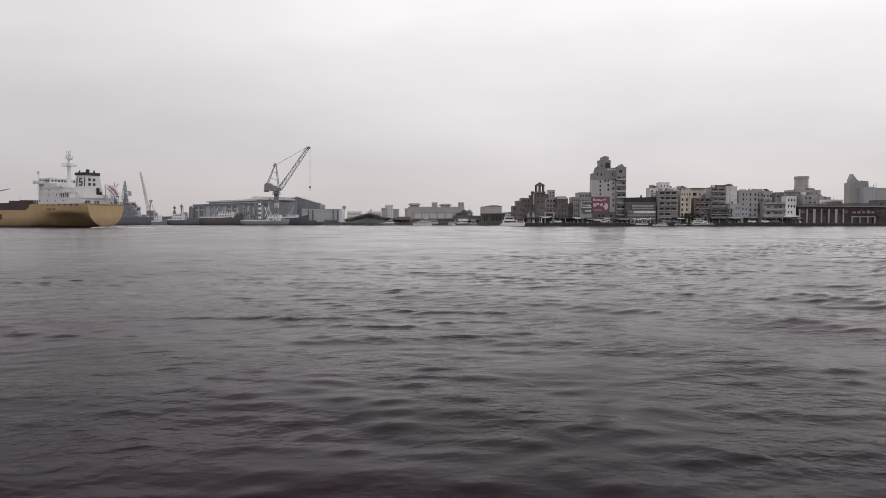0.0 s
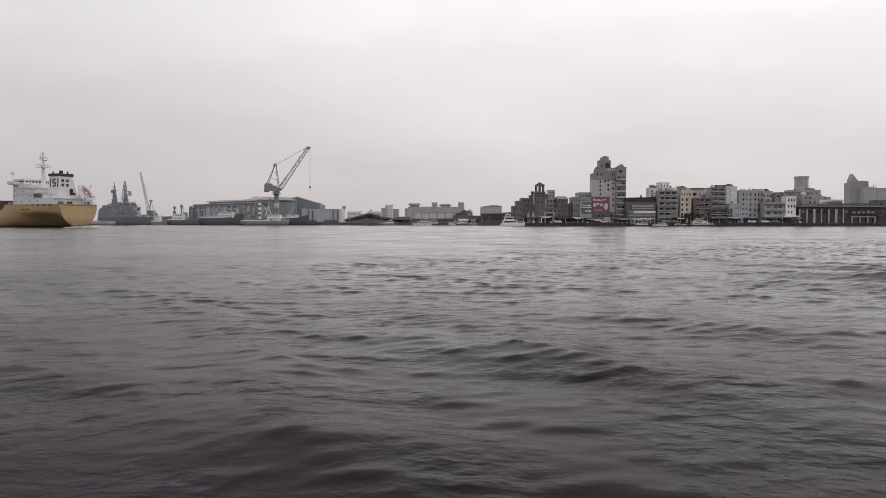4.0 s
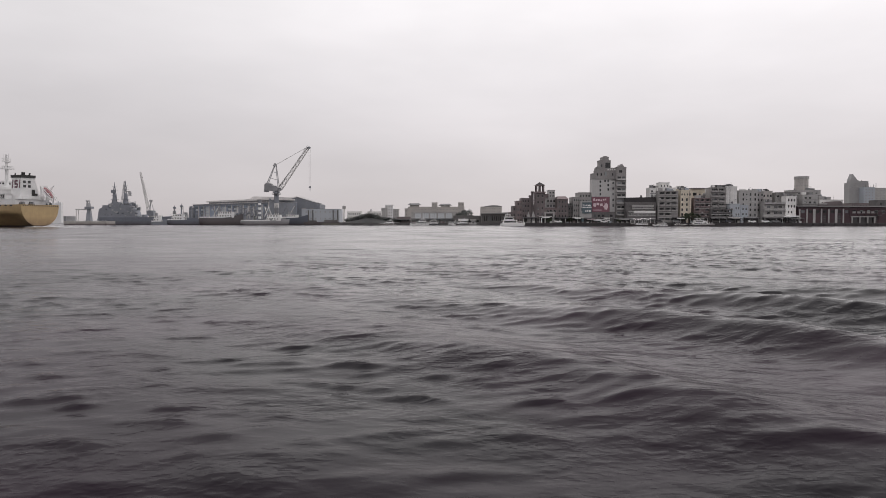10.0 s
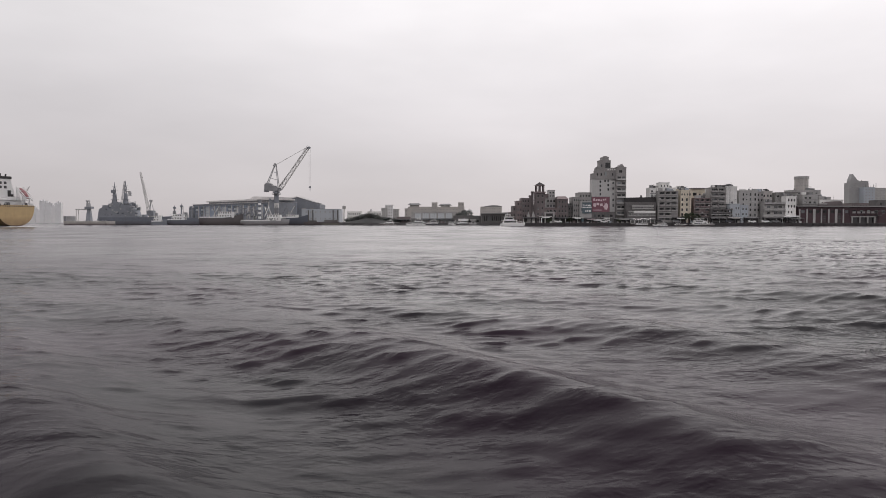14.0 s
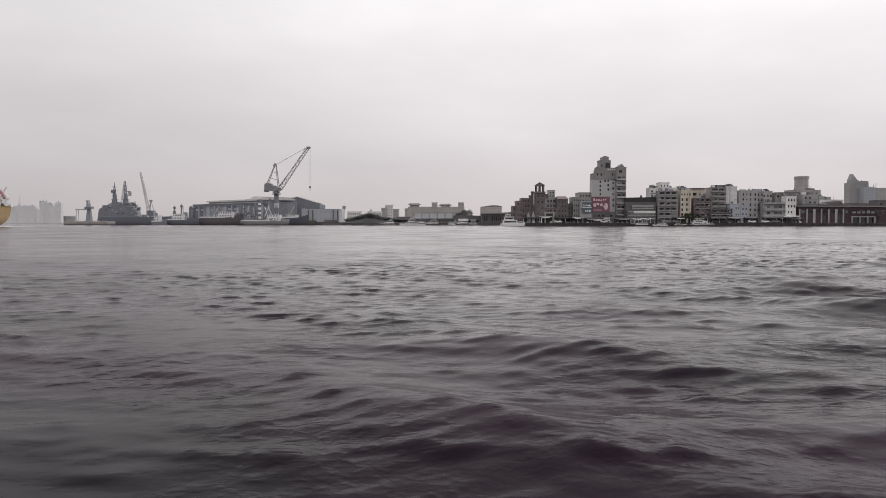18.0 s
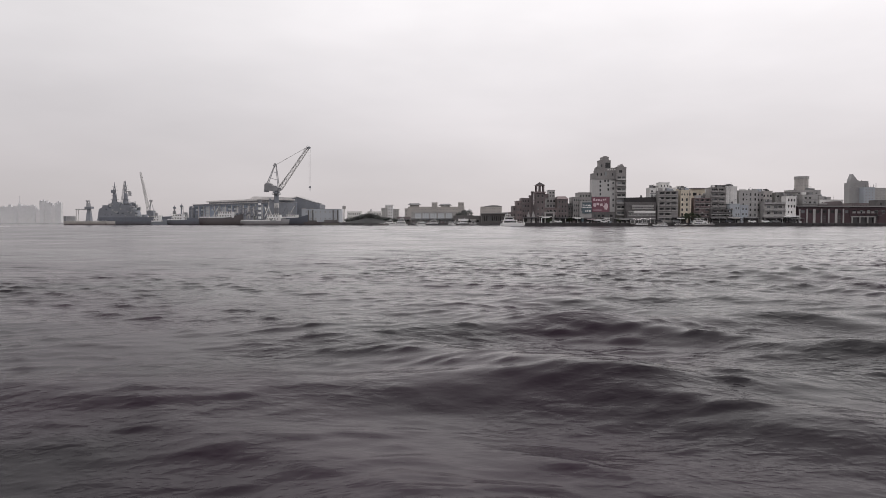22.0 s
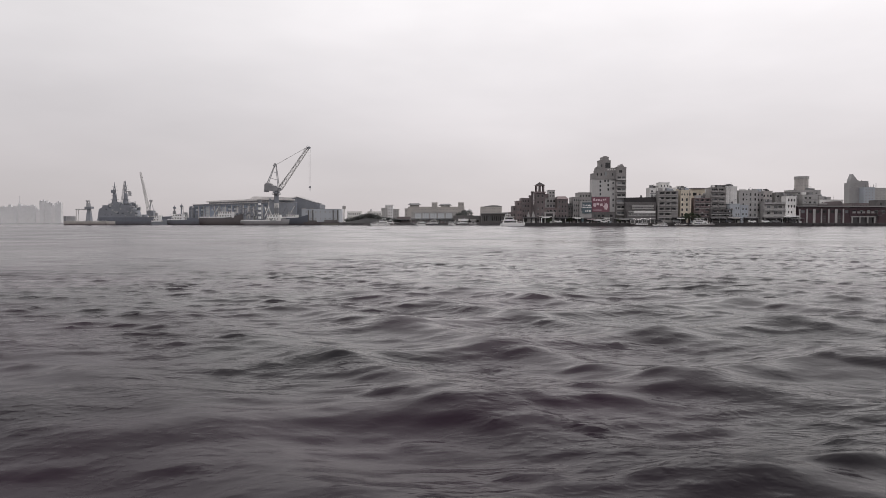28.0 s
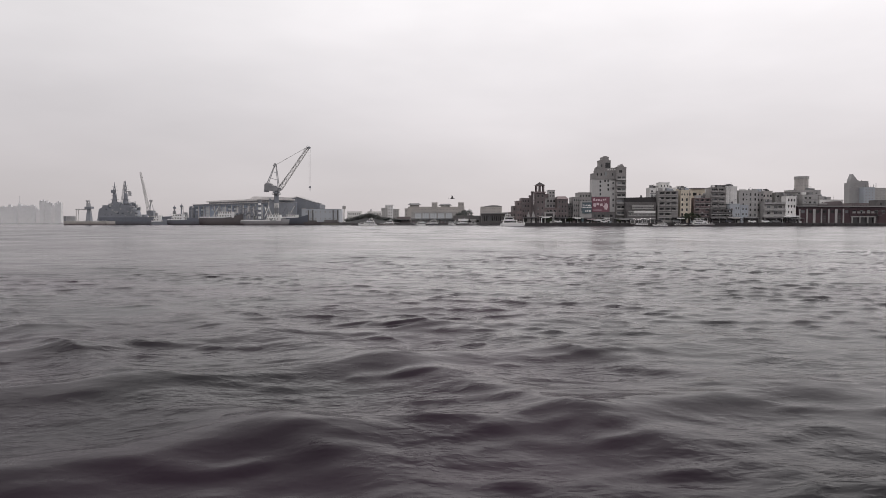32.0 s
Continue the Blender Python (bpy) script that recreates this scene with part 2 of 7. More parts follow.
M = {
    "concrete": surface("concrete", (0.385, 0.375, 0.368), 0.85, streak=0.5, vary=0.35),
    "dark_concrete": surface("dark_concrete", (0.145, 0.138, 0.138), 0.9, streak=0.6, vary=0.4),
    "white_plaster": surface("white_plaster", (0.76, 0.75, 0.735), 0.8, streak=0.6, vary=0.2),
    "grey_plaster": surface("grey_plaster", (0.415, 0.405, 0.402), 0.85, streak=0.6, vary=0.25),
    "cream_plaster": surface("cream_plaster", (0.65, 0.585, 0.485), 0.85, streak=0.5, vary=0.2),
    "tan_tile": surface("tan_tile", (0.315, 0.302, 0.297), 0.6, streak=0.4, vary=0.25),
    "brown_tile": surface("brown_tile", (0.215, 0.17, 0.172), 0.65, streak=0.4, vary=0.3),
    "dark_brown": surface("dark_brown", (0.172, 0.146, 0.147), 0.75, streak=0.4, vary=0.35),
    "rose_tile": surface("rose_tile", (0.445, 0.42, 0.405), 0.65, streak=0.4, vary=0.2),
    "red_brick": surface("red_brick", (0.078, 0.05, 0.057), 0.9, fine=5, streak=0.3, vary=0.4),
    "blue_paint": surface("blue_paint", (0.40, 0.43, 0.475), 0.6, streak=0.4, vary=0.2),
    "roof_metal": surface("roof_metal", (0.22, 0.22, 0.225), 0.5, metal=0.2, streak=0.4),
    "dark_metal": surface("dark_metal", (0.055, 0.053, 0.056), 0.6, streak=0.3),
    "pale_panel": surface("pale_panel", (0.55, 0.57, 0.59), 0.5, vary=0.12),
    "tar_roof": surface("tar_roof", (0.058, 0.054, 0.056), 1.0, vary=0.4),
    "white_paint": surface("white_paint", (0.86, 0.855, 0.85), 0.45, vary=0.1, streak=0.3),
    "frame_white": surface("frame_white", (0.45, 0.45, 0.45), 0.5, vary=0.1),
    "frame_dark": surface("frame_dark", (0.07, 0.07, 0.07), 0.5, vary=0.1),
    "glass": pane_glass("glass", (0.026, 0.027, 0.029)),
    # paler panes; on the far blocks haze is put into this colour
    "dim_glass": pane_glass("dim_glass", (0.26, 0.25, 0.25), 0.4, 1.4),
    # brighter copy of glass: the lit look is only in its colour
    "lit_glass": pane_glass("lit_glass", (0.12, 0.13, 0.13), 0.25, 3.0),
    "teal_glass": pane_glass("teal_glass", (0.045, 0.075, 0.09), 0.2, 6.0),
    "billboard_red": surface("billboard_red", (0.21, 0.085, 0.115), 0.5, vary=0.2),
    "billboard_pink": surface("billboard_pink", (0.68, 0.55, 0.58), 0.5, vary=0.1),
    "ship_tan": hull_paint("ship_tan", (0.475, 0.34, 0.178), (0.05, 0.035, 0.035), 0.8),
    "ship_white": surface("ship_white", (0.74, 0.735, 0.73), 0.45, vary=0.1, streak=0.5),
    "ship_black": surface("ship_black", (0.03, 0.028, 0.028), 0.5),
    "deck_red": surface("deck_red", (0.075, 0.05, 0.05), 0.7, vary=0.3),
    "logo_red": surface("logo_red", (0.13, 0.045, 0.07), 0.5, vary=0.1),
    "boat_orange": surface("boat_orange", (0.25, 0.095, 0.105), 0.45, vary=0.15),
    "navy_grey": surface("navy_grey", (0.42, 0.42, 0.43), 0.6, streak=0.4, vary=0.2),
    # dark yard greys are lifted, with some haze put into the colour
    "navy_dark": surface("navy_dark", (0.245, 0.257, 0.286), 0.65, streak=0.4, vary=0.2),
    "crane_grey": surface("crane_grey", (0.25, 0.25, 0.26), 0.6, streak=0.3),
    "crane_pale": surface("crane_pale", (0.56, 0.55, 0.54), 0.6, streak=0.3),
    "shed_wall": surface("shed_wall", (0.34, 0.385, 0.46), 0.7, streak=0.4),
    "shed_dark": surface("shed_dark", (0.21, 0.222, 0.25), 0.7, streak=0.4),
    "shed_roof": surface("shed_roof", (0.6, 0.58, 0.57), 0.6, streak=0.3),
    "hull_dark": hull_paint("hull_dark", (0.125, 0.112, 0.114), (0.04, 0.03, 0.03), 0.5),
    "hull_blue": hull_paint("hull_blue", (0.085, 0.094, 0.118), (0.04, 0.03, 0.03), 0.5),
    "hull_navy": hull_paint("hull_navy", (0.158, 0.17, 0.203), (0.04, 0.035, 0.035), 0.6),
    "hull_silver": hull_paint("hull_silver", (0.36, 0.36, 0.37), (0.05, 0.045, 0.045), 0.5),
    "hull_grey": hull_paint("hull_grey", (0.5, 0.48, 0.455), (0.04, 0.03, 0.03), 0.5),
    # near-white walls: the haze of the distance is put into these colours
    "haze_pale": surface("haze_pale", (0.84, 0.83, 0.84), 0.9, vary=0.06),
    "haze_grey": surface("haze_grey", (0.79, 0.785, 0.795), 0.9, vary=0.08),
    "bank": surface("bank", (0.062, 0.062, 0.062), 1.0, fine=0.8, vary=0.4, bump=0.6),
    "bark": surface("bark", (0.12, 0.09, 0.07), 0.9, fine=6),
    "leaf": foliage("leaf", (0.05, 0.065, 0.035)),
    # paler copy of leaf: haze over the far shore is mixed into the green
    "leaf_haze": foliage("leaf_haze", (0.1, 0.107, 0.102)),
    "bird_black": surface("bird_black", (0.02, 0.018, 0.018), 0.7, fine=30),
    "tyre": surface("tyre", (0.025, 0.025, 0.025), 0.9, fine=12),
    "store_wall": surface("store_wall", (0.44, 0.465, 0.505), 0.6, streak=0.5, vary=0.15),
    "wet_wall": surface("wet_wall", (0.058, 0.053, 0.055), 0.7, streak=0.6, vary=0.45),
    "tower_dark": surface("tower_dark", (0.285, 0.272, 0.268), 0.7, streak=0.4, vary=0.25),
    "tower_pale": surface("tower_pale", (0.5, 0.49, 0.485), 0.65, streak=0.5, vary=0.15),
    "hazy_wall": surface("hazy_wall", (0.34, 0.337, 0.34), 0.85, streak=0.4, vary=0.15),
    "sign_teal": surface("sign_teal", (0.105, 0.14, 0.16), 0.4, vary=0.2),
    "foam_glint": surface("foam_glint", (0.75, 0.75, 0.74), 0.9, fine=3, vary=0.2, bump=0.4),
    "soil": surface("soil", (0.16, 0.15, 0.13), 0.95, fine=0.4, coarse=0.02, vary=0.35),
}


# ---- mesh helpers ----
class Shape:
    """Vertices and faces of one mesh, with a material index for each face."""

    def __init__(self):
        self.v, self.f, self.m = [], [], []

    def quad(self, a, b, c, d, mi=0):
        i = len(self.v)
        self.v += [tuple(a), tuple(b), tuple(c), tuple(d)]
        self.f.append((i, i + 1, i + 2, i + 3))
        self.m.append(mi)

    def box(self, x0, x1, y0, y1, z0, z1, mi=0):
        i = len(self.v)
        self.v += [(x, y, z) for z in (z0, z1) for x, y in ((x0, y0), (x1, y0), (x1, y1), (x0, y1))]
        for q in ((0, 3, 2, 1), (4, 5, 6, 7), (0, 1, 5, 4), (1, 2, 6, 5), (2, 3, 7, 6), (3, 0, 4, 7)):
            self.f.append(tuple(i + k for k in q))
            self.m.append(mi)
        return self

    def prism(self, pts, y0, y1, mi=0):
        """A polygon in x and z (anticlockwise seen from -y), drawn out along y."""
        i, k = len(self.v), len(pts)
        self.v += [(x, y0, z) for x, z in pts] + [(x, y1, z) for x, z in pts]
        self.f.append(tuple(range(i, i + k)))
        self.f.append(tuple(range(i + 2 * k - 1, i + k - 1, -1)))
        self.m += [mi, mi]
        for j in range(k):
            j2 = (j + 1) % k
            self.f.append((i + j2, i + j, i + k + j, i + k + j2))
            self.m.append(mi)
        return self

    def plan(self, pts, z0, z1, mi=0, grow=1.0, mid=(0, 0)):
        """A polygon in x and y (anticlockwise from above), drawn up from z0 to z1 and widened by grow."""
        i, k = len(self.v), len(pts)
        self.v += [(x, y, z0) for x, y in pts]
        self.v += [(mid[0] + (x - mid[0]) * grow, mid[1] + (y - mid[1]) * grow, z1) for x, y in pts]
        self.f.append(tuple(range(i + k - 1, i - 1, -1)))
        self.f.append(tuple(range(i + k, i + 2 * k)))
        self.m += [mi, mi]
        for j in range(k):
            j2 = (j + 1) % k
            self.f.append((i + j, i + j2, i + k + j2, i + k + j))
            self.m.append(mi)
        return self

    def rod(self, p0, p1, r0, r1=None, n=8, mi=0):
        p0, p1 = Vector(p0), Vector(p1)
        r1 = r0 if r1 is None else r1
        d = (p1 - p0).normalized()
        a = d.orthogonal().normalized()
        b = d.cross(a)
        i = len(self.v)
        for p, r in ((p0, r0), (p1, r1)):
            for j in range(n):
                t = 2 * math.pi * j / n
                self.v.append(tuple(p + a * (r * math.cos(t)) + b * (r * math.sin(t))))
        for j in range(n):
            j2 = (j + 1) % n
            self.f.append((i + j, i + j2, i + n + j2, i + n + j))
            self.m.append(mi)
        self.f.append(tuple(range(i + n - 1, i - 1, -1)))
        self.f.append(tuple(range(i + n, i + 2 * n)))
        self.m += [mi, mi]
        return self

    def lattice(self, p0, p1, w0, w1, bays, r, side=(0, 1, 0), mi=0):
        """A four-chord lattice girder from p0 to p1."""
        p0, p1 = Vector(p0), Vector(p1)
        d = (p1 - p0).normalized()
        a = Vector(side).normalized()
        b = d.cross(a).normalized()
        rings = []
        for k in range(bays + 1):
            t = k / bays
            w = (w0 * (1 - t) + w1 * t) / 2
            c = p0.lerp(p1, t)
            rings.append([c + a * (sx * w) + b * (sy * w) for sx, sy in ((-1, -1), (1, -1), (1, 1), (-1, 1))])
        for q in range(4):
            self.rod(rings[0][q], rings[-1][q], r, r, 4, mi)
        for k in range(bays):
            for q in range(4):
                self.rod(rings[k][q], rings[k + 1][(q + 1) % 4] if k % 2 else rings[k + 1][(q + 3) % 4], r * 0.6, r * 0.6, 3, mi)
                self.rod(rings[k][q], rings[k][(q + 1) % 4], r * 0.6, r * 0.6, 3, mi)
        return self

    def rail(self, pts, high=1.1, gap=2.0, r=0.05, mi=0):
        for a, b in zip(pts, pts[1:]):
            a, b = Vector(a), Vector(b)
            for z in (high, high * 0.5):
                self.rod(a + Vector((0, 0, z)), b + Vector((0, 0, z)), r * 0.7, r * 0.7, 3, mi)
            k = max(1, round((b - a).length / gap))
            for j in range(k + 1):
                p = a.lerp(b, j / k)
                self.rod(p, p + Vector((0, 0, high)), r, r, 3, mi)
        return self

    def mesh(self, name, mats, smooth=False):
        me = bpy.data.meshes.new(name)
        me.from_pydata(self.v, [], self.f)
        for m in mats if isinstance(mats, (list, tuple)) else (mats,):
            me.materials.append(m)
        me.polygons.foreach_set("material_index", self.m)
        if smooth:
            me.polygons.foreach_set("use_smooth", [True] * len(self.f))
        me.update()
        return me


def part(name, shape, mats, parent, label="", smooth=False, at=None):
    """One mesh object under a thing or a part; shape may be a ready mesh to share."""
    me = shape.mesh(name, mats, smooth) if isinstance(shape, Shape) else shape
    ob = new(name, me)
    ob.parent = parent
    if at is not None:
        ob.matrix_basis = at
    if label:
        ob["label"] = label
    return ob


def thing(name, at, label, category, group="", kind=""):
    ob = new(name)
    ob.empty_display_size = 0.5
    ob.matrix_basis = at
    return tagged(ob, label, category, group, kind)


def B():
    return Shape()



# ---- water and land ----
def spaced(lo, fine_lo, fine_hi, hi, step, grow=1.09):
    """Coordinates with a fixed step between fine_lo and fine_hi that widens outward to lo and hi."""
    mid = list(np.arange(fine_lo, fine_hi + step * 0.5, step))
    up, s = [], step
    while not up or up[-1] < hi:
        s *= grow
        up.append((up[-1] if up else mid[-1]) + s)
    down, s = [], step
    while not down or down[-1] > lo:
        s *= grow
        down.append((down[-1] if down else mid[0]) - s)
    return np.array(down[::-1] + mid + up)


def wave_set(rng, count, lam_lo, lam_hi, heading, spread, steep):
    waves = []
    for k in range(count):
        lam = lam_lo * (lam_hi / lam_lo) ** ((k + rng.random()) / count)
        th = heading + rng.normal() * spread
        waves.append((lam, math.cos(th), math.sin(th), steep * lam / (2 * math.pi), rng.random() * 6.283))
    return waves


def water_sheet(name, xs, ys, waves, extra=None, sink=None, chop=(), shear=0.0):
    """A rigid sheet of water with its waves as relief; crests are drawn together as real crests are."""
    gx, gy = np.meshgrid(xs, ys)
    gx = gx + shear * gy
    spx, spy = np.gradient(xs), np.gradient(ys)
    # gusts: calmer and choppier patches
    gust = 0.82 + 0.34 * np.sin(gx * 0.21 + 1.3 * np.sin(gy * 0.13)) * np.sin(gy * 0.17 + 0.9 * np.sin(gx * 0.11 + 2))
    z = np.zeros_like(gx)
    px, py = gx.copy(), gy.copy()
    for lam, cx, cy, amp, ph in waves:
        cell = np.maximum(spx[None, :] * max(0.12, abs(cx)), spy[:, None] * max(0.12, abs(cy + shear * cx)))
        fade = np.clip(lam / (4.0 * cell) - 0.25, 0, 1) * gust
        a = 2 * math.pi / lam * (gx * cx + gy * cy) + ph + 0.7 * np.sin(gx * 0.5 / lam + gy * 0.3 / lam + ph)
        z += amp * fade * np.cos(a)
        px -= amp * fade * cx * np.sin(a) * 0.8
        py -= amp * fade * cy * np.sin(a) * 0.8
    if chop:
        # short-crested wavelets: mostly flat water, with sparse sharp crests that lean the way they run
        field = np.zeros_like(gx)
        for lam, cx, cy, amp, ph in chop:
            cell = np.maximum(spx[None, :] * max(0.12, abs(cx)), spy[:, None] * max(0.12, abs(cy + shear * cx)))
            fade = np.clip(lam / (4.0 * cell) - 0.25, 0, 1)
            field += amp * lam ** -0.7 * fade * np.cos(2 * math.pi / lam * (gx * cx + gy * cy) + ph)
        field /= math.sqrt(sum((w[3] * w[0] ** -0.7) ** 2 for w in chop) / 2)
        patch = 1.0 + 0.38 * np.sin(gx * 0.33 + 1.7 * np.sin(gy * 0.19 + 1)) * np.sin(gy * 0.29 + 1.4 * np.sin(gx * 0.17)) + 0.25 * np.sin(gx * 0.71 + gy * 0.93)
        peaks = (0.0125 + 0.0036 * np.clip((gx * 0.75 + gy * 0.66 - 12) / 55, 0, 1)) * patch * (np.exp(0.55 * np.clip(field, -3, 2.2)) - 1.16)
        z += peaks
        px -= 0.35 * peaks
        py -= 0.9 * peaks
    if extra:
        z = extra(gx, gy, z)
    if sink:
        z = sink(gx, gy, z)
    ny, nx = gx.shape
    co = np.stack([px, py, z], -1).reshape(-1, 3).astype(np.float32)
    i = (np.arange(ny - 1)[:, None] * nx + np.arange(nx - 1)[None, :]).ravel()
    quads = np.stack([i, i + 1, i + nx + 1, i + nx], -1).astype(np.int32)
    me = bpy.data.meshes.new(name)
    me.vertices.add(len(co))
    me.vertices.foreach_set("co", co.ravel())
    me.loops.add(quads.size)
    me.loops.foreach_set("vertex_index", quads.ravel())
    me.polygons.add(len(quads))
    me.polygons.foreach_set("loop_start", np.arange(0, quads.size, 4, dtype=np.int32))
    me.polygons.foreach_set("use_smooth", np.ones(len(quads), dtype=bool))
    me.update(calc_edges=True)
    return new(name, me)


SWELL_DIR = (-0.75, -0.66)
SWELL_SPEED = 3.1
CHOP_SPEED = (-0.2, -0.5)
wave_rng = np.random.default_rng(7)


def wake_swell(gx, gy, z):
    """The wake of passing ferries: three groups of oblique swells, one after the other."""
    out = np.zeros_like(gx)
    for nx, ny, mid, wide, amp, lam, crest, when, reach, fan in ((-0.75, -0.66, -46.5, 9.5, 0.2, 5.5, -44.6, 12.5, 14.0, 0.12), (-0.25, -0.968, -66.5, 8.5, 0.17, 5.2, -66.6, 22.5, 7.5, 0.42), (-0.25, -0.968, -56.0, 7.0, 0.13, 5.0, -53.6, 18.0, 9.0, 0.35), (-0.15, -0.989, -68.3, 8.0, 0.13, 4.1, -69.5, 24.8, 8.0, 0.4), (-0.2, -0.98, -83.0, 12.0, 0.125, 3.3, -86.7, 29.2, 13.0, 0.6), (-0.7, -0.71, -20.0, 12.0, 0.08, 5.0, -22.0, 4.0, 13.0, 0.3)):
        # the group is broadest where it will pass the quay
        cx, cy = 1.5 - SWELL_DIR[0] * SWELL_SPEED * when, 10.0 - SWELL_DIR[1] * SWELL_SPEED * when
        s0, q0 = gx * nx + gy * ny, cx * ny - cy * nx
        env = np.exp(-(((s0 - mid) / wide) ** 2) - ((gx * ny - gy * nx - q0) / reach) ** 2)
        # two trains that cross at a slant make short crests
        for turn in (-fan, fan):
            ux, uy = nx * math.cos(turn) - ny * math.sin(turn), nx * math.sin(turn) + ny * math.cos(turn)
            s, q = s0 + (gx - cx) * (ux - nx) + (gy - cy) * (uy - ny), gx * ny - gy * nx - q0
            bend = 0.3 * np.sin(q * 0.22 + turn) + 0.22 * np.sin(q * 0.47 + s * 0.11) + 0.12 * np.sin(q * 0.93 - s * 0.2)
            a = 2 * math.pi / lam * (s - crest + bend)
            out += 0.55 * amp * env * (np.cos(a) + 0.3 * np.cos(2 * a) + 0.1 * np.cos(3 * a))
    return z + out


def dip_edges(gx, gy, z):
    """The near water slides under the wide channel at its rim."""
    across = gx - SWELL_DIR[0] / SWELL_DIR[1] * gy
    ex = np.maximum(np.maximum(-205 - across, across - 25), 0)
    ey = np.maximum(np.maximum(-10 - gy, gy - 178), 0)
    return z - 0.03 - 0.03 * np.maximum(ex, ey)


def hollow(gx, gy, z):
    """The wide channel lies low under the near water and comes up to its level farther out."""
    u = np.clip((gy - 84 + np.abs(gx) * 0.12) / 24, 0, 1)
    return z - 0.7 * (1 - u * u * (3 - 2 * u))


water = water_sheet("water", spaced(-4600, -170, 240, 4600, 1.7, 1.1), spaced(-160, 62, 330, 4600, 0.45, 1.035), wave_set(wave_rng, 30, 1.5, 6.0, math.pi * 1.47, 0.2, 0.018), None, hollow)
tagged(water, "grey rippled harbour water under a dull sky", "water", kind="structure")
water_swell = water_sheet("water_swell", spaced(-235, -42, -2, 45, 0.11, 1.035), spaced(-20, 4, 118, 200, 0.085, 1.03), wave_set(wave_rng, 14, 1.7, 4.5, math.pi * 1.44, 0.5, 0.012), wake_swell, dip_edges,
                          wave_set(wave_rng, 90, 0.34, 1.6, math.pi * 1.46, 0.6, 0.02), SWELL_DIR[0] / SWELL_DIR[1])
tagged(water_swell, "dark grey choppy water with wake swells rolling in", "water", kind="structure")
M["water"] = water_surface("water", water)
for o in (water, water_swell):
    o.data.materials.append(M["water"])

QUAY = 1.9


def land(name, pts, top, label):
    s = B().plan(pts, -3.0, top, 0)
    return tagged(new(name, s.mesh(name, [M["soil"]])), label, "ground", kind="structure")


land("ground", [(39.98, 452), (4400, 452), (4400, 4500), (-4400, 4500), (-4400, 1690), (-560, 1690), (-335, 770), (-335, 716), (-262, 716), (-175, 640), (-175, 606), (-110.15, 606), (-80.63, 541), (47.76, 541)], QUAY, "flat grey-brown city ground behind the quays")


def quay_wall(name, x0, x1, y, deep=1.2, mat="wet_wall"):
    """A concrete quay edge with a coping, timber fenders and tyres hung on it."""
    q = thing(name, pose(0, y, 0), "dark stained concrete quay wall with hanging tyres", "quay", kind="structure")
    part("wall", B().box(x0, x1, -deep, 0.4, -3, QUAY - 0.25), M[mat], q)
    part("coping", B().box(x0, x1, -deep - 0.12, 0.4, QUAY - 0.25, QUAY + 0.05), M["dark_concrete"], q)
    ring = B()
    k = 10
    for j in range(k):
        a, b = 2 * math.pi * j / k, 2 * math.pi * (j + 1) / k
        ring.rod((0.42 * math.cos(a), 0, 0.42 * math.sin(a)), (0.42 * math.cos(b), 0, 0.42 * math.sin(b)), 0.15, 0.15, 5)
    tyre = ring.mesh("tyre", [M["tyre"]])
    count = max(2, int((x1 - x0) / 7))
    for j in range(count):
        part("tyre", tyre, None, q, at=pose(x0 + (j + 0.5) * (x1 - x0) / count, -deep - 0.3, 0.55))
    return q


near_quay = B().box(-60, 60, -40, 0.3, -3, 0.62)
tagged(new("quay_near", near_quay.mesh("quay_near", [M["concrete"]])), "plain concrete quay on which the camera stands", "quay", kind="structure")
quay_wall("quay_city", 39.98, 299.29, 452)
# the far quays take a paler concrete, so haze sits in their colour
quay_wall("quay_market", -80.63, 47.76, 541, mat="dark_concrete")
quay_wall("quay_shipyard", -175, -89.50, 606, mat="dark_concrete")


def embankment(x0, x1, y, peak, base, label):
    """A low overgrown bank, highest a little left of its middle."""
    r = random.Random(3)
    n, m = 40, 7
    s = B()
    for j in range(m):
        for i in range(n):
            u, w = i / (n - 1), j / (m - 1)
            rise = (0.45 + 0.55 * math.exp(-(((u - 0.45) / 0.24) ** 2))) * math.sin(math.pi * min(max(u, 0.02), 0.98)) ** 0.3
            s.v.append((x0 + (x1 - x0) * u, y + w * 22, base - 0.4 + (peak - base) * rise * math.sin(math.pi * w) ** 0.7 * r.uniform(0.85, 1.1)))
    for j in range(m - 1):
        for i in range(n - 1):
            a = j * n + i
            s.f.append((a, a + 1, a + n + 1, a + n))
            s.m.append(0)
    return tagged(new("embankment", s.mesh("embankment", [M["bank"]], True)), label, "bank", kind="structure")


embankment(-80.04, -33.80, 545, 6.65, QUAY, "dark overgrown earth bank along the far shore")


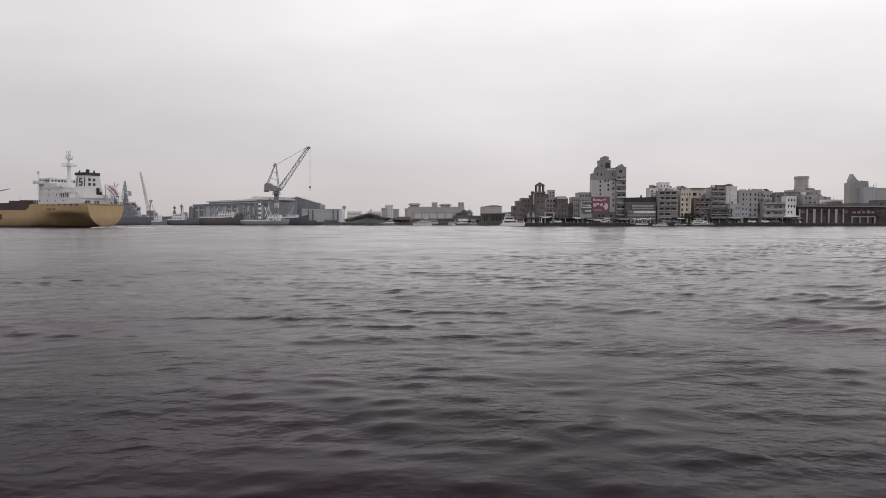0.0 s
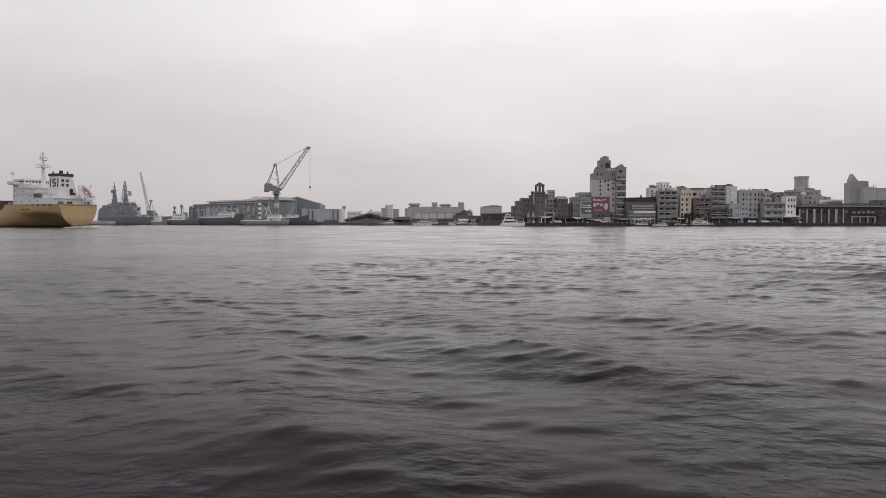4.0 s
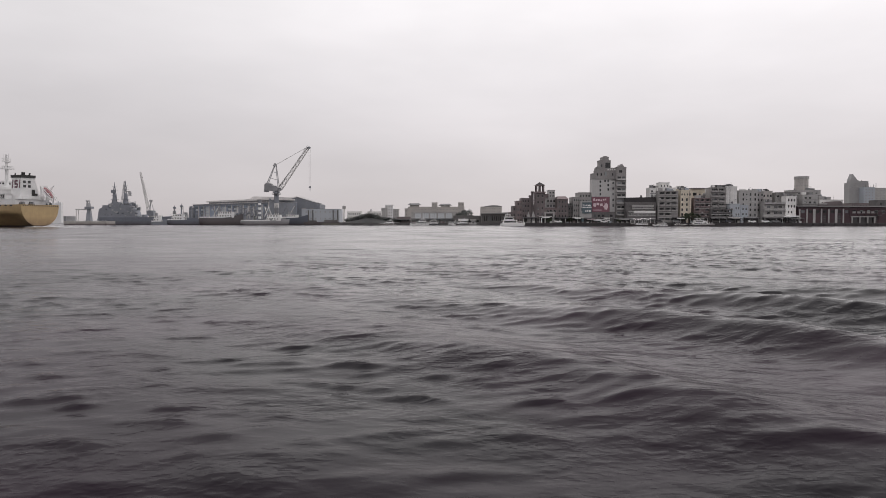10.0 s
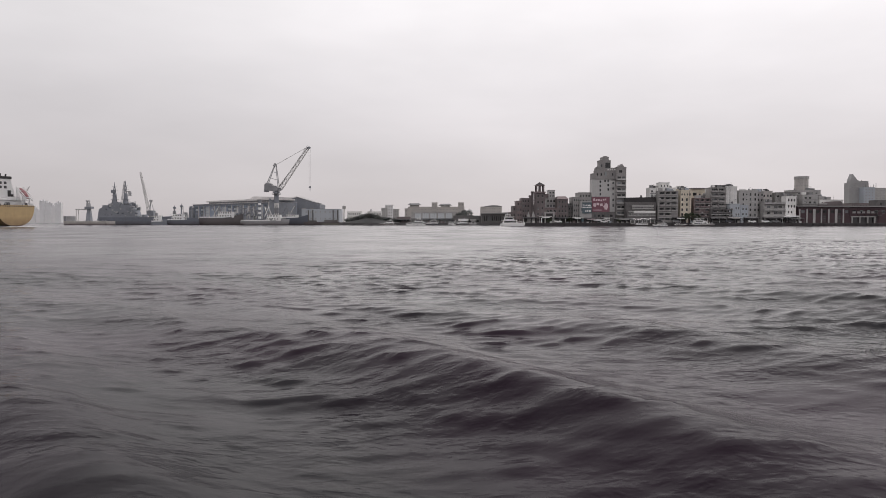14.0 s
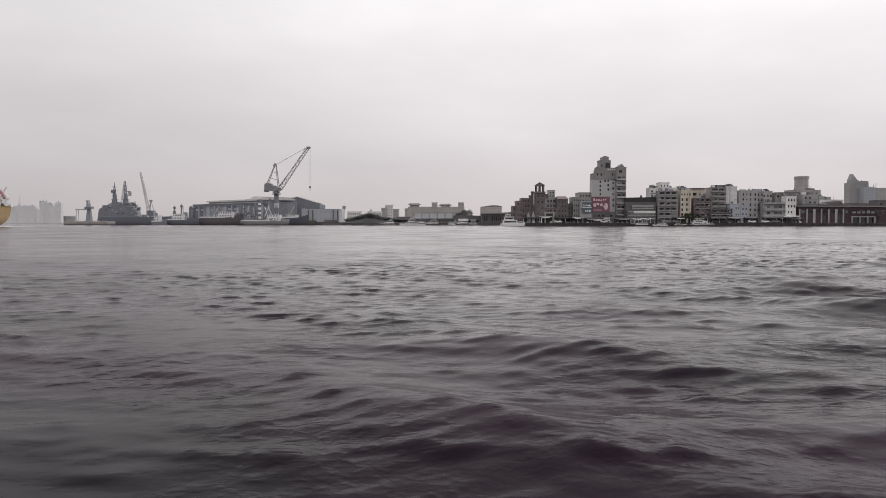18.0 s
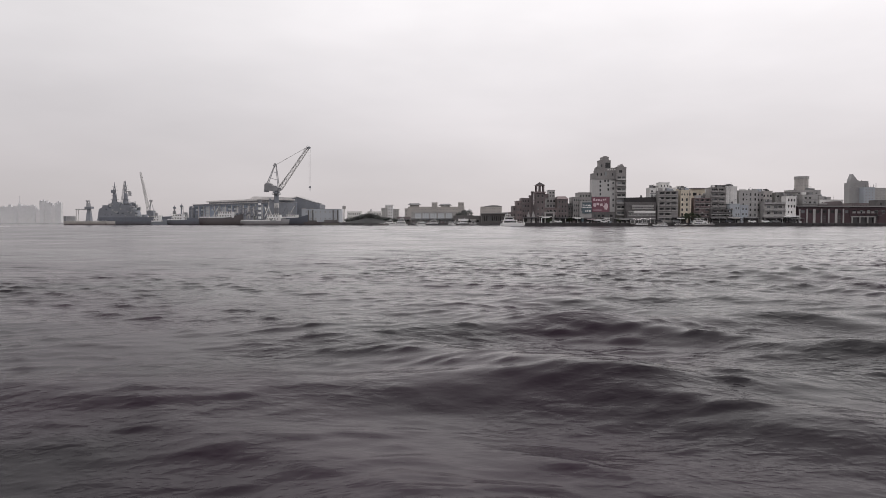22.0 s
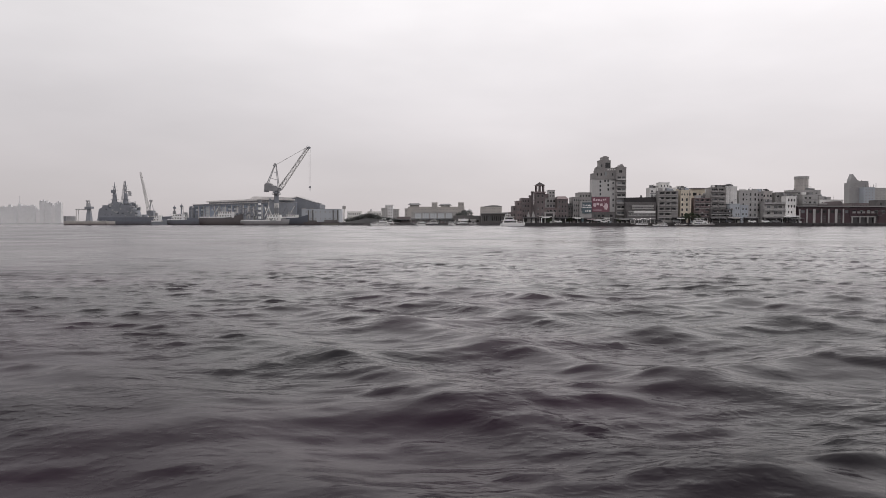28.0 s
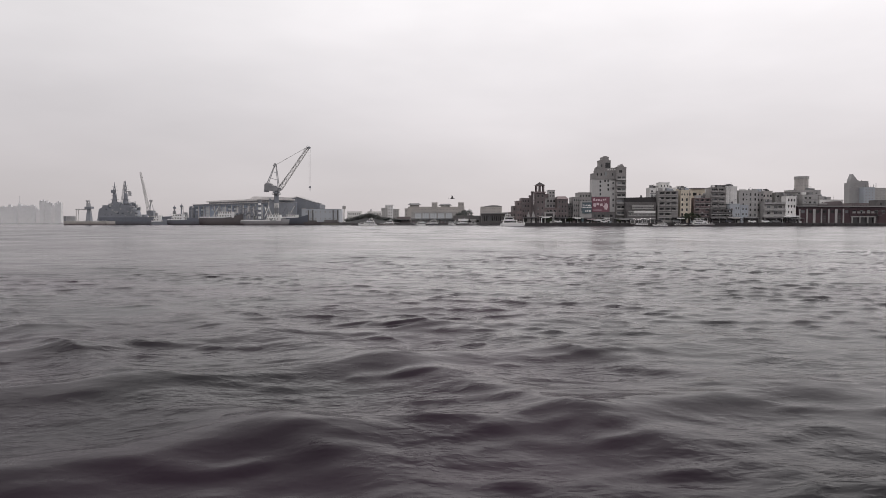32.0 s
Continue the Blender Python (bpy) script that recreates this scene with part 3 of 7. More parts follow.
# ---- trees ----
def tree(at, high, wide, seed, leaf="leaf", clumps=26, label="leafy dark green broad-leaved tree"):
    r = random.Random(seed)
    t = thing("tree", at, label, "tree", group="trees on the shore")
    trunk = B()
    fork = high * 0.38
    trunk.rod((0, 0, -0.1), (0.1 * wide * r.uniform(-1, 1) * 0.3, 0, fork), high * 0.035, high * 0.024, 7)
    tips = []
    for k in range(7):
        a = 2 * math.pi * k / 7 + r.uniform(-0.3, 0.3)
        tip = (math.cos(a) * wide * 0.33, math.sin(a) * wide * 0.33, high * r.uniform(0.55, 0.85))
        trunk.rod((0, 0, fork - 0.2), tip, high * 0.016, high * 0.006, 5)
        tips.append(tip)
    part("trunk", trunk, M["bark"], t)
    crown = B()
    for k in range(clumps):
        tx, ty, tz = r.choice(tips)
        c = Vector((tx * r.uniform(0.1, 1.25), ty * r.uniform(0.1, 1.25), high * (0.42 + 0.5 * r.random() ** 0.8)))
        size = wide * r.uniform(0.1, 0.2)
        for j in range(26):
            o = Vector((r.gauss(0, 1), r.gauss(0, 1), r.gauss(0, 0.75)))
            p = c + o.normalized() * size * r.uniform(0.4, 1.0)
            u = Vector((r.uniform(-1, 1), r.uniform(-1, 1), r.uniform(-1, 1))).normalized()
            w = u.orthogonal().normalized()
            e = r.uniform(0.2, 0.42) * max(1.0, wide / 7)
            crown.quad(p - u * e, p - w * e * 0.6, p + u * e, p + w * e * 0.6)
    part("crown", crown, M[leaf], t)
    return t



# ---- vessels ----
def hull_shape(L, wide, deck, draft, bow=0.25, stern_keel=0.3, stern_full=0.92, sheer=0.0, boot=0.5, stations=26, rise=0.2, step=None, rake=0.06, plump=5.0, tuck=1.0):
    """A ship's hull along +y from the transom at y = 0, waterline at z = 0. Material 1 is the band at the waterline. step: (y, drop) of the deck."""
    s = B()
    rings = []
    n = 11 if tuck == 1 else 18
    for k in range(stations):
        t = k / (stations - 1)
        t = t * t * (3 - 2 * t) * 0.35 + t * 0.65
        y = t * L
        if t > 1 - bow:
            u = (t - (1 - bow)) / bow
            half = wide / 2 * (1 - u ** 2.2) + 0.02
        else:
            half = wide / 2 * (stern_full + (1 - stern_full) * min(1, t / 0.15))
        keel = stern_keel + (-draft - stern_keel) * min(1.0, t / rise) ** tuck
        if t > 1 - bow * 0.35:
            u = (t - (1 - bow * 0.35)) / (bow * 0.35)
            keel = keel + (draft * 0.4) * u * u
        top = deck + sheer * max(0, (t - 0.55) / 0.45) ** 2
        if step and y > step[0]:
            top = deck - step[1] + sheer * max(0, (t - 0.55) / 0.45) ** 2
        full = 2.2 + plump * min(1, t / (rise * 1.5)) ** tuck
        if t > 1 - bow:
            full = full - 0.9 * plump * (t - (1 - bow)) / bow
        ring = []
        for j in range(n):
            a = math.pi / 2 * j / (n - 1)
            yy = y + rake * L * t ** 6 * (1 - j / (n - 1))
            hx, hz = half * max(0.0, math.cos(a)) ** (2 / full), top - (top - keel) * max(0.0, math.sin(a)) ** (2 / full)
            if tuck > 1:
                # the quarters are hollowed out over the screw, under the overhanging stern
                bare = math.sin(math.pi * min(max((t - 0.008) / 0.2, 0), 1)) ** 0.7
                hx *= 1 - 0.8 * bare * min(max((top * 0.6 - hz) / (top * 0.6 - keel), 0), 1) ** 0.6
            ring.append((hx, yy, hz))
        rings.append(ring)
    base = len(s.v)
    for ring in rings:
        s.v += [(-x, y, z) for x, y, z in ring] + [(x, y, z) for x, y, z in ring]
    for k in range(stations - 1):
        for j in range(n - 1):
            for side in (0, 1):
                a = base + k * 2 * n + side * n + j
                q = (a, a + 1, a + 2 * n + 1, a + 2 * n)
                s.f.append(q if side else q[::-1])
                s.m.append(1)
        p, q = rings[k][0], rings[k + 1][0]
        s.quad((-p[0], p[1], p[2]), (p[0], p[1], p[2]), (q[0], q[1], q[2]), (-q[0], q[1], q[2]), 2)
    # the flat transom has edges of its own
    i = len(s.v)
    s.v += [(-x, y, z) for x, y, z in rings[0]] + [(x, y, z) for x, y, z in rings[0][-2::-1]]
    s.f.append(tuple(range(i, i + 2 * n - 1)))
    s.m.append(0)
    return s


def tanker():
    """The tan product tanker that leaves the harbour; its bow points along +y, the transom at y = 0."""
    ship = thing("tanker_ship", pose(0, 0, 0), "tan-hulled tanker ship with white deckhouse and funnel, under way", "ship")
    D = 10.4
    part("hull", hull_shape(129.6, 20.0, D, 5.0, sheer=2.0, boot=0.9, stern_full=0.96, step=(34.6, 4.2), rise=0.34, stations=56, plump=2.2, tuck=1.7), [M["ship_tan"], M["ship_tan"], M["deck_red"]], ship, "tan hull with a dark waterline band", smooth=True, at=pose(0, -1.6, 0))
    part("bulwark", B().box(-9.9, -9.7, 33.5, 60, D - 4.2, D - 2.6).box(9.7, 9.9, 33.5, 60, D - 4.2, D - 2.6), M["ship_tan"], ship)
    # sloping break of the poop
    part("poop_break", B().prism([(-9.6, D - 4.2), (9.6, D - 4.2), (9.6, D - 0.05), (-9.6, D - 0.05)], 32, 34.5), M["ship_tan"], ship)
    for side in (-1, 1):
        part("poop_slope", B().prism([(32.5, D - 4.2), (39.5, D - 4.2), (32.5, D - 0.05)], 9.6 * side - 0.12, 9.6 * side + 0.12).mesh("poop_slope", [M["ship_tan"]]), None, ship, at=pose(0, 0, 0, 0, 0, 90))
    # deckhouse
    house = part("deckhouse", B().box(-8.6, 8.6, 3.8, 30, D, D + 2.6).box(-8.4, 8.4, 10.5, 30, D + 2.6, D + 5.0).box(-8.3, 8.3, 15, 30, D + 5.0, D + 7.3).box(-8.2, 8.2, 18.5, 30, D + 7.3, D + 9.2), M["ship_white"], ship, "white steel deckhouse in four tiers")
    for z, y0 in ((D + 2.6, 3.6), (D + 5.0, 10.3), (D + 7.3, 14.8)):
        part("deck_edge", B().box(-8.64, 8.64, y0 - 0.4, 30.1, z - 0.06, z + 0.06), M["ship_white"], house)
        part("railing", B().rail([(-8.8, 30, z), (-8.8, y0, z), (8.8, y0, z), (8.8, 30, z)], 1.1, 2.2, 0.05), M["ship_white"], house)
    bridge = part("bridge", B().box(-7.6, 7.6, 23.5, 30.6, D + 9.2, D + 11.3).box(-10.8, 10.8, 26.2, 30.2, D + 9.0, D + 9.3).box(-10.8, -7.6, 26.2, 26.35, D + 9.2, D + 10.4).box(-10.9, -10.75, 26.2, 30.2, D + 9.2, D + 10.4).box(10.75, 10.9, 26.2, 30.2, D + 9.2, D + 10.4), M["ship_white"], ship, "white wheelhouse with open bridge wings")
    part("bridge_roof", B().box(-8.0, 8.0, 23.1, 31.0, D + 11.3, D + 11.55), M["ship_white"], bridge)
    pane = B().box(-0.05, 0.05, -0.42, 0.42, -0.4, 0.4).mesh("window", [M["glass"]])
    for k in range(5):
        part("window", pane, None, bridge, at=pose(-7.63, 24.4 + k * 1.3, D + 10.5))
    paneb = B().box(-0.45, 0.45, -0.05, 0.05, -0.4, 0.4).mesh("window", [M["glass"]])
    for k in range(9):
        part("window", paneb, None, bridge, at=pose(-6.4 + k * 1.6, 23.47, D + 10.5))
    port = B().box(-0.04, 0.04, -0.25, 0.25, -0.32, 0.32).mesh("porthole", [M["glass"]])
    for z, y0, y1, x in ((D + 6.2, 17.5, 29, -8.33), (D + 3.9, 18.5, 29, -8.43), (D + 1.4, 14, 29, -8.63)):
        k = int((y1 - y0) / 4.2)
        for j in range(k + 1):
            part("porthole", port, None, house, at=pose(x, y0 + j * (y1 - y0) / k, z))
    # black panel on the wall, painted as the shade of an open deck
    part("recess_shade", B().box(-8.46, -8.3, 11.2, 16.6, D + 2.9, D + 4.6), M["ship_black"], house, "black panel standing in for the shade of an open deck")
    for k in range(4):
        part("stanchion", B().box(-8.52, -8.42, 12.1 + k * 1.3, 12.35 + k * 1.3, D + 2.7, D + 4.9), M["ship_white"], house)
    # funnel, its port side upright, its after side leaning forward
    F0 = D + 2.6
    funnel = part("funnel", B().prism([(-5.0, F0), (5.0, F0), (2.6, D + 12.7), (-4.2, D + 12.7)], 5.2, 11.6), M["ship_white"], ship, "white funnel casing with a red emblem")
    part("funnel_cap", B().box(-4.5, 2.9, 4.9, 11.9, D + 12.7, D + 13.9), M["ship_black"], funnel, "black funnel top")
    for x, y, r, up in ((-3.0, 7, 0.4, 1.3), (-1.2, 9, 0.75, 1.5), (1.0, 7.6, 0.35, 1.1), (0.2, 11, 0.4, 1.5), (-3.2, 11.6, 0.3, 1.0)):
        part("exhaust_pipe", B().rod((x, y - 1, D + 13.9), (x, y - 1.3, D + 13.9 + up), r, r, 10), M["ship_black"], funnel)
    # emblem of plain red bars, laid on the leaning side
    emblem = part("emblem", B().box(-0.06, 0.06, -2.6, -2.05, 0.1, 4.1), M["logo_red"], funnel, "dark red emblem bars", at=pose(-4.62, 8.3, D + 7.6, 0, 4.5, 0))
    part("emblem_bar", B().box(-0.06, 0.06, 2.05, 2.6, 0.1, 4.1), M["logo_red"], emblem)
    for y0, y1, z0, z1 in ((-0.9, 1.05, 3.2, 3.95), (0.4, 1.15, 2.3, 3.4), (-0.95, 0.95, 1.75, 2.5), (-1.15, -0.4, 0.85, 2.0), (-1.05, 0.9, 0.3, 1.05)):
        part("emblem_bar", B().box(-0.06, 0.06, y0, y1, z0, z1), M["logo_red"], emblem)
    vent = B().box(-0.65, 0.65, -0.06, 0.06, -0.62, 0.62).mesh("vent", [M["dark_metal"]])
    for x in (-2.6, -0.2):
        for z in (D + 10.7, D + 8.7):
            part("vent", vent, None, funnel, at=pose(x, 5.17, z))
    part("vent_grille", B().box(0.9, 2.5, 5.05, 5.198, D + 3.2, D + 7.2).box(2.504, 3.8, 5.05, 5.198, D + 3.2, D + 5.4), M["ship_black"], funnel, "tall black louvred vent")
    part("casing", B().box(-4.8, 6.4, 4.4, 11.6, D + 2.6, D + 4.2), M["ship_white"], funnel)
    # mast
    mast = part("mast", B().rod((0, 20.8, D + 8), (0, 20.8, D + 17.5), 0.95, 0.75, 10).rod((0, 20.8, D + 17.5), (0, 20.8, D + 23.0), 0.7, 0.5, 8), M["ship_white"], ship, "white signal mast with radar platforms")
    for z, w in ((D + 17.2, 2.4), (D + 20.6, 1.3)):
        part("platform", B().box(-w, w, 20.8 - w * 0.8, 20.8 + w * 0.8, z, z + 0.25).rail([(-w, 20.8 - w * 0.8, z + 0.2), (w, 20.8 - w * 0.8, z + 0.2), (w, 20.8 + w * 0.8, z + 0.2), (-w, 20.8 + w * 0.8, z + 0.2), (-w, 20.8 - w * 0.8, z + 0.2)], 1.0, 1.2, 0.06), M["ship_white"], mast)
    part("radar", B().box(-2.3, 2.3, 20.0, 20.4, D + 18.3, D + 18.7).box(-0.25, 0.25, 20.1, 20.4, D + 16.8, D + 18.3), M["ship_white"], mast)
    part("radar", B().box(-1.5, 1.5, 20.2, 20.5, D + 20.4, D + 20.8), M["ship_white"], mast)
    part("yard", B().rod((-2.2, 20.8, D + 22.2), (2.2, 20.8, D + 22.2), 0.12, 0.12, 5).rod((-1.2, 20.8, D + 21.4), (-1.2, 20.8, D + 24.4), 0.14, 0.08, 5).rod((1.0, 20.8, D + 21.4), (1.0, 20.8, D + 24.8), 0.14, 0.08, 5).rod((0, 20.8, D + 23.0), (0, 20.8, D + 24.2), 0.4, 0.4, 8), M["ship_white"], mast)
    part("antenna", B().rod((-9, 29, D + 9.3), (-9, 29, D + 13.8), 0.14, 0.1, 6).rod((-9, 29, D + 13.5), (-9, 29, D + 14.7), 0.55, 0.55, 8), M["ship_white"], bridge)
    for x, y in ((-4.5, 27), (-2.0, 29), (3.0, 26.5), (-5.5, 24.5)):
        part("dome", B().rod((x, y, D + 11.55), (x, y, D + 12.5), 0.5, 0.4, 8), M["ship_white"], bridge)
    part("boat_davit", B().rod((-8.0, 19, D + 7.3), (-8.0, 19, D + 10.0), 0.25, 0.2, 6).rod((-8.0, 19, D + 10.0), (-8.6, 16.5, D + 10.6), 0.2, 0.12, 6).box(-7.8, -5.2, 15.6, 18.2, D + 7.3, D + 8.6), M["ship_white"], house)
    # lifeboat in its free-fall ramp
    ramp = part("boat_ramp", B().rod((4.6, 5.5, D + 8.2), (4.6, -1.6, D + 2.4), 0.22, 0.22, 6).rod((7.6, 5.5, D + 8.2), (7.6, -1.6, D + 2.4), 0.22, 0.22, 6).rod((4.6, 5.0, D), (4.6, 5.0, D + 7.8), 0.25, 0.25, 6).rod((7.6, 5.0, D), (7.6, 5.0, D + 7.8), 0.25, 0.25, 6).rod((4.6, 0.4, D), (4.6, 0.4, D + 4.0), 0.22, 0.22, 6).rod((7.6, 0.4, D), (7.6, 0.4, D + 4.0), 0.22, 0.22, 6).rod((4.6, 5.3, D + 8.4), (7.6, 5.3, D + 8.4), 0.2, 0.2, 6), M["ship_white"], ship, "white steel free-fall ramp", at=pose(0, -1.2, 0))
    boat = B()
    for k in range(8):
        t0, t1 = k / 8, (k + 1) / 8
        boat.rod((6.1, 4.6 - 5.4 * t0, D + 8.0 - 4.5 * t0), (6.1, 4.6 - 5.4 * t1, D + 8.0 - 4.5 * t1), 1.12 * max(0.25, math.sin(math.pi * (0.14 + 0.8 * t0)) ** 0.6), 1.12 * max(0.25, math.sin(math.pi * (0.14 + 0.8 * t1)) ** 0.6), 10)
    for k in range(4):
        u = k / 3
        part("ramp_frame", B().rod((4.5, 5.4 - 6.2 * u, D + 7.6 - 5.2 * u), (4.5, 4.6 - 6.2 * u, D + 9.0 - 5.2 * u), 0.11, 0.11, 5).rod((7.7, 5.4 - 6.2 * u, D + 7.6 - 5.2 * u), (7.7, 4.6 - 6.2 * u, D + 9.0 - 5.2 * u), 0.11, 0.11, 5).rod((4.5, 4.6 - 6.2 * u, D + 9.0 - 5.2 * u), (7.7, 4.6 - 6.2 * u, D + 9.0 - 5.2 * u), 0.11, 0.11, 5), M["ship_white"], ramp)
    part("ramp_rail", B().rod((4.4, 4.7, D + 9.0), (4.4, -1.6, D + 3.7), 0.2, 0.2, 6).rod((7.8, 4.7, D + 9.0), (7.8, -1.6, D + 3.7), 0.2, 0.2, 6).rod((4.5, 0.2, D + 0.1), (4.5, 4.6, D + 6.8), 0.18, 0.18, 5).rod((7.7, 0.2, D + 0.1), (7.7, 4.6, D + 6.8), 0.18, 0.18, 5), M["ship_white"], ramp)
    part("lifeboat", boat, M["boat_orange"], ramp, "faded red enclosed lifeboat")
    # aft deck gear
    part("poop_rail", B().rail([(-9.2, 32, D), (-9.4, -1.2, D), (9.4, -1.2, D), (9.2, 32, D)], 1.1, 1.6, 0.06), M["ship_white"], ship)
    for x, y in ((-6.5, 1.8), (-2.0, 1.6), (7.4, 2.0)):
        part("mooring_winch", B().rod((x - 0.9, y, D + 0.8), (x + 0.9, y, D + 0.8), 0.6, 0.6, 10).box(x - 1.2, x + 1.2, y - 0.5, y + 0.5, D, D + 0.5), M["dark_metal"], ship)
    crane = part("provision_crane", B().rod((8.6, 4.0, D), (8.6, 4.0, D + 6.5), 0.45, 0.4, 8).rod((8.6, 4.0, D + 5.3), (9.4, 1.0, D + 9.5), 0.3, 0.15, 6), M["ship_white"], ship)
    part("crane_stay", B().rod((8.6, 4.0, D + 7.5), (9.4, 1.0, D + 9.5), 0.08, 0.08, 4).rod((8.6, 4.0, D + 6.3), (8.6, 4.0, D + 7.6), 0.2, 0.1, 5), M["ship_white"], crane)
    for k in range(17):
        part("fairlead", B().box(-8.6 + k * 1.08, -8.1 + k * 1.08, -1.66, -1.5, D - 0.75, D - 0.25), M["ship_black"], ship)
    for k in range(8):
        part("freeing_port", B().box(-9.99, -9.7, 4 + k * 3.6, 5.2 + k * 3.6, D - 0.75, D - 0.12), M["ship_black"], ship)
    part("name_bars", B().box(-9.99, -9.9, 17.5, 19.3, D - 2.5, D - 2.05).box(-9.99, -9.9, 20.0, 23.0, D - 2.5, D - 2.05), M["logo_red"], ship)
    for k in range(3):
        part("name_bars", B().box(-10.12, -9.95, 52.4 + k * 3.4, 54.8 + k * 3.4, 3.6, 6.1), M["deck_red"], ship)
    # churned water under the stern, its white also painting the bright reflection there
    wash_rng = random.Random(77)
    for k in range(60):
        u = wash_rng.random()
        wx, wy = wash_rng.uniform(-8, 8) * (1 - 0.4 * u), -2.1 - 24 * u * u
        a, b = wash_rng.uniform(0.6, 2.4), wash_rng.uniform(0.3, 1.0)
        part("wash_and_glint", B().plan([(wx + a * math.cos(t * 1.047) * wash_rng.uniform(0.7, 1.2), wy + b * math.sin(t * 1.047) * wash_rng.uniform(0.7, 1.2)) for t in range(6)], -0.2, 0.16 + 0.22 * (1 - u) * wash_rng.random(), grow=0.6, mid=(wx, wy)), M["foam_glint"], ship, "white patch for stern wash and bright reflecting water")
    # cargo deck forward: pipes, tank tops, catwalk
    for k in range(6):
        x = -4.5 + k * 1.8
        part("cargo_pipe", B().rod((x, 35, D - 3.4), (x, 108, D - 3.4), 0.35, 0.35, 8), M["deck_red"], ship)
    part("catwalk", B().box(-1.0, 1.0, 34, 110, D - 1.6, D - 1.35).rail([(-1, 34, D - 1.35), (-1, 110, D - 1.35)], 1.1, 3, 0.05), M["deck_red"], ship)
    for k in range(9):
        part("tank_hatch", B().rod((-6.8, 40 + k * 7.5, D - 4.2), (-6.8, 40 + k * 7.5, D - 2.4), 0.9, 0.9, 10), M["deck_red"], ship)
    part("deck_store", B().box(-8.8, -1, 36.6, 42, D - 4.2, D + 1.9).box(-9.3, 9.3, 35, 110, D - 4.2, D + 0.7).box(-8.0, -5, 47, 50, D + 0.7, D + 1.8), M["deck_red"], ship, "dark red-brown raised cargo deck")
    part("hose_crane", B().rod((0, 72, D - 4), (0, 72, D + 7), 0.7, 0.6, 8).rod((0, 72, D + 6.5), (0, 60, D + 8), 0.4, 0.25, 6), M["ship_white"], ship)
    return ship


def motor_yacht(at, L, label, group="boats along the quay", hullmat="white_paint", tiers=2, up=1.0):
    """A small harbour launch or cruiser, bow along +y."""
    y = thing("motor_boat", at, label, "boat", group=group)
    w, V = L * 0.27, L * up
    hi = V * 0.075
    part("hull", hull_shape(L, w, hi, L * 0.05, bow=0.5, stern_keel=-0.1, sheer=hi * 0.5, stations=14, rise=0.1), [M[hullmat], M[hullmat], M["white_paint"]], y, smooth=True)
    turn = pose(0, 0, 0, 0, 0, 90)
    z = hi
    for k in range(tiers):
        a, b = L * (0.1 + 0.06 * k), L * (0.74 - 0.15 * k)
        ww = w * (0.4 - 0.05 * k)
        deck = part("cabin", B().prism([(a, z), (b, z), (b - L * 0.07, z + V * 0.095), (a + L * 0.02, z + V * 0.095)], -ww, ww).mesh("cabin", [M["white_paint"]]), None, y, at=turn)
        cnt = max(3, int((b - a) / 1.4))
        pane = B().box(-ww - 0.03, ww + 0.03, -(b - a) * 0.36 / cnt, (b - a) * 0.36 / cnt, z + V * 0.03, z + V * 0.08).mesh("cabin_window", [M["glass"]])
        for j in range(cnt):
            part("cabin_window", pane, None, y, at=pose(0, a + L * 0.03 + (b - a - L * 0.11) * (j + 0.5) / cnt, 0))
        z += V * 0.095
        part("deck_roof", B().box(-ww - 0.2, ww + 0.2, a - L * 0.04, b - L * 0.03, z, z + V * 0.012), M["white_paint"], y)
        z += V * 0.012
    part("canopy", B().box(-w * 0.28, w * 0.28, L * 0.22, L * 0.42, z + V * 0.06, z + V * 0.07), M["white_paint"], y)
    for sx in (-1, 1):
        for yy in (0.23, 0.41):
            part("canopy_post", B().rod((sx * w * 0.26, L * yy, z), (sx * w * 0.26, L * yy, z + V * 0.062), L * 0.006, L * 0.006, 5), M["white_paint"], y)
    part("mast", B().rod((0, L * 0.3, z), (0, L * 0.28, z + V * 0.2), L * 0.008, L * 0.004, 5), M["white_paint"], y)
    part("rail", B().rail([(-w * 0.45, L * 0.45, hi), (-w * 0.38, L * 0.75, hi * 1.2), (0, L * 0.98, hi * 1.5), (w * 0.38, L * 0.75, hi * 1.2), (w * 0.45, L * 0.45, hi)], L * 0.05, L * 0.08, L * 0.003), M["white_paint"], y)
    for k in range(3):
        part("fender", B().rod((-w * 0.5 - 0.12, L * (0.2 + 0.2 * k), hi * 0.35), (-w * 0.5 - 0.12, L * (0.2 + 0.2 * k), hi * 0.9), 0.14, 0.14, 6), M["tyre"], y)
    return y


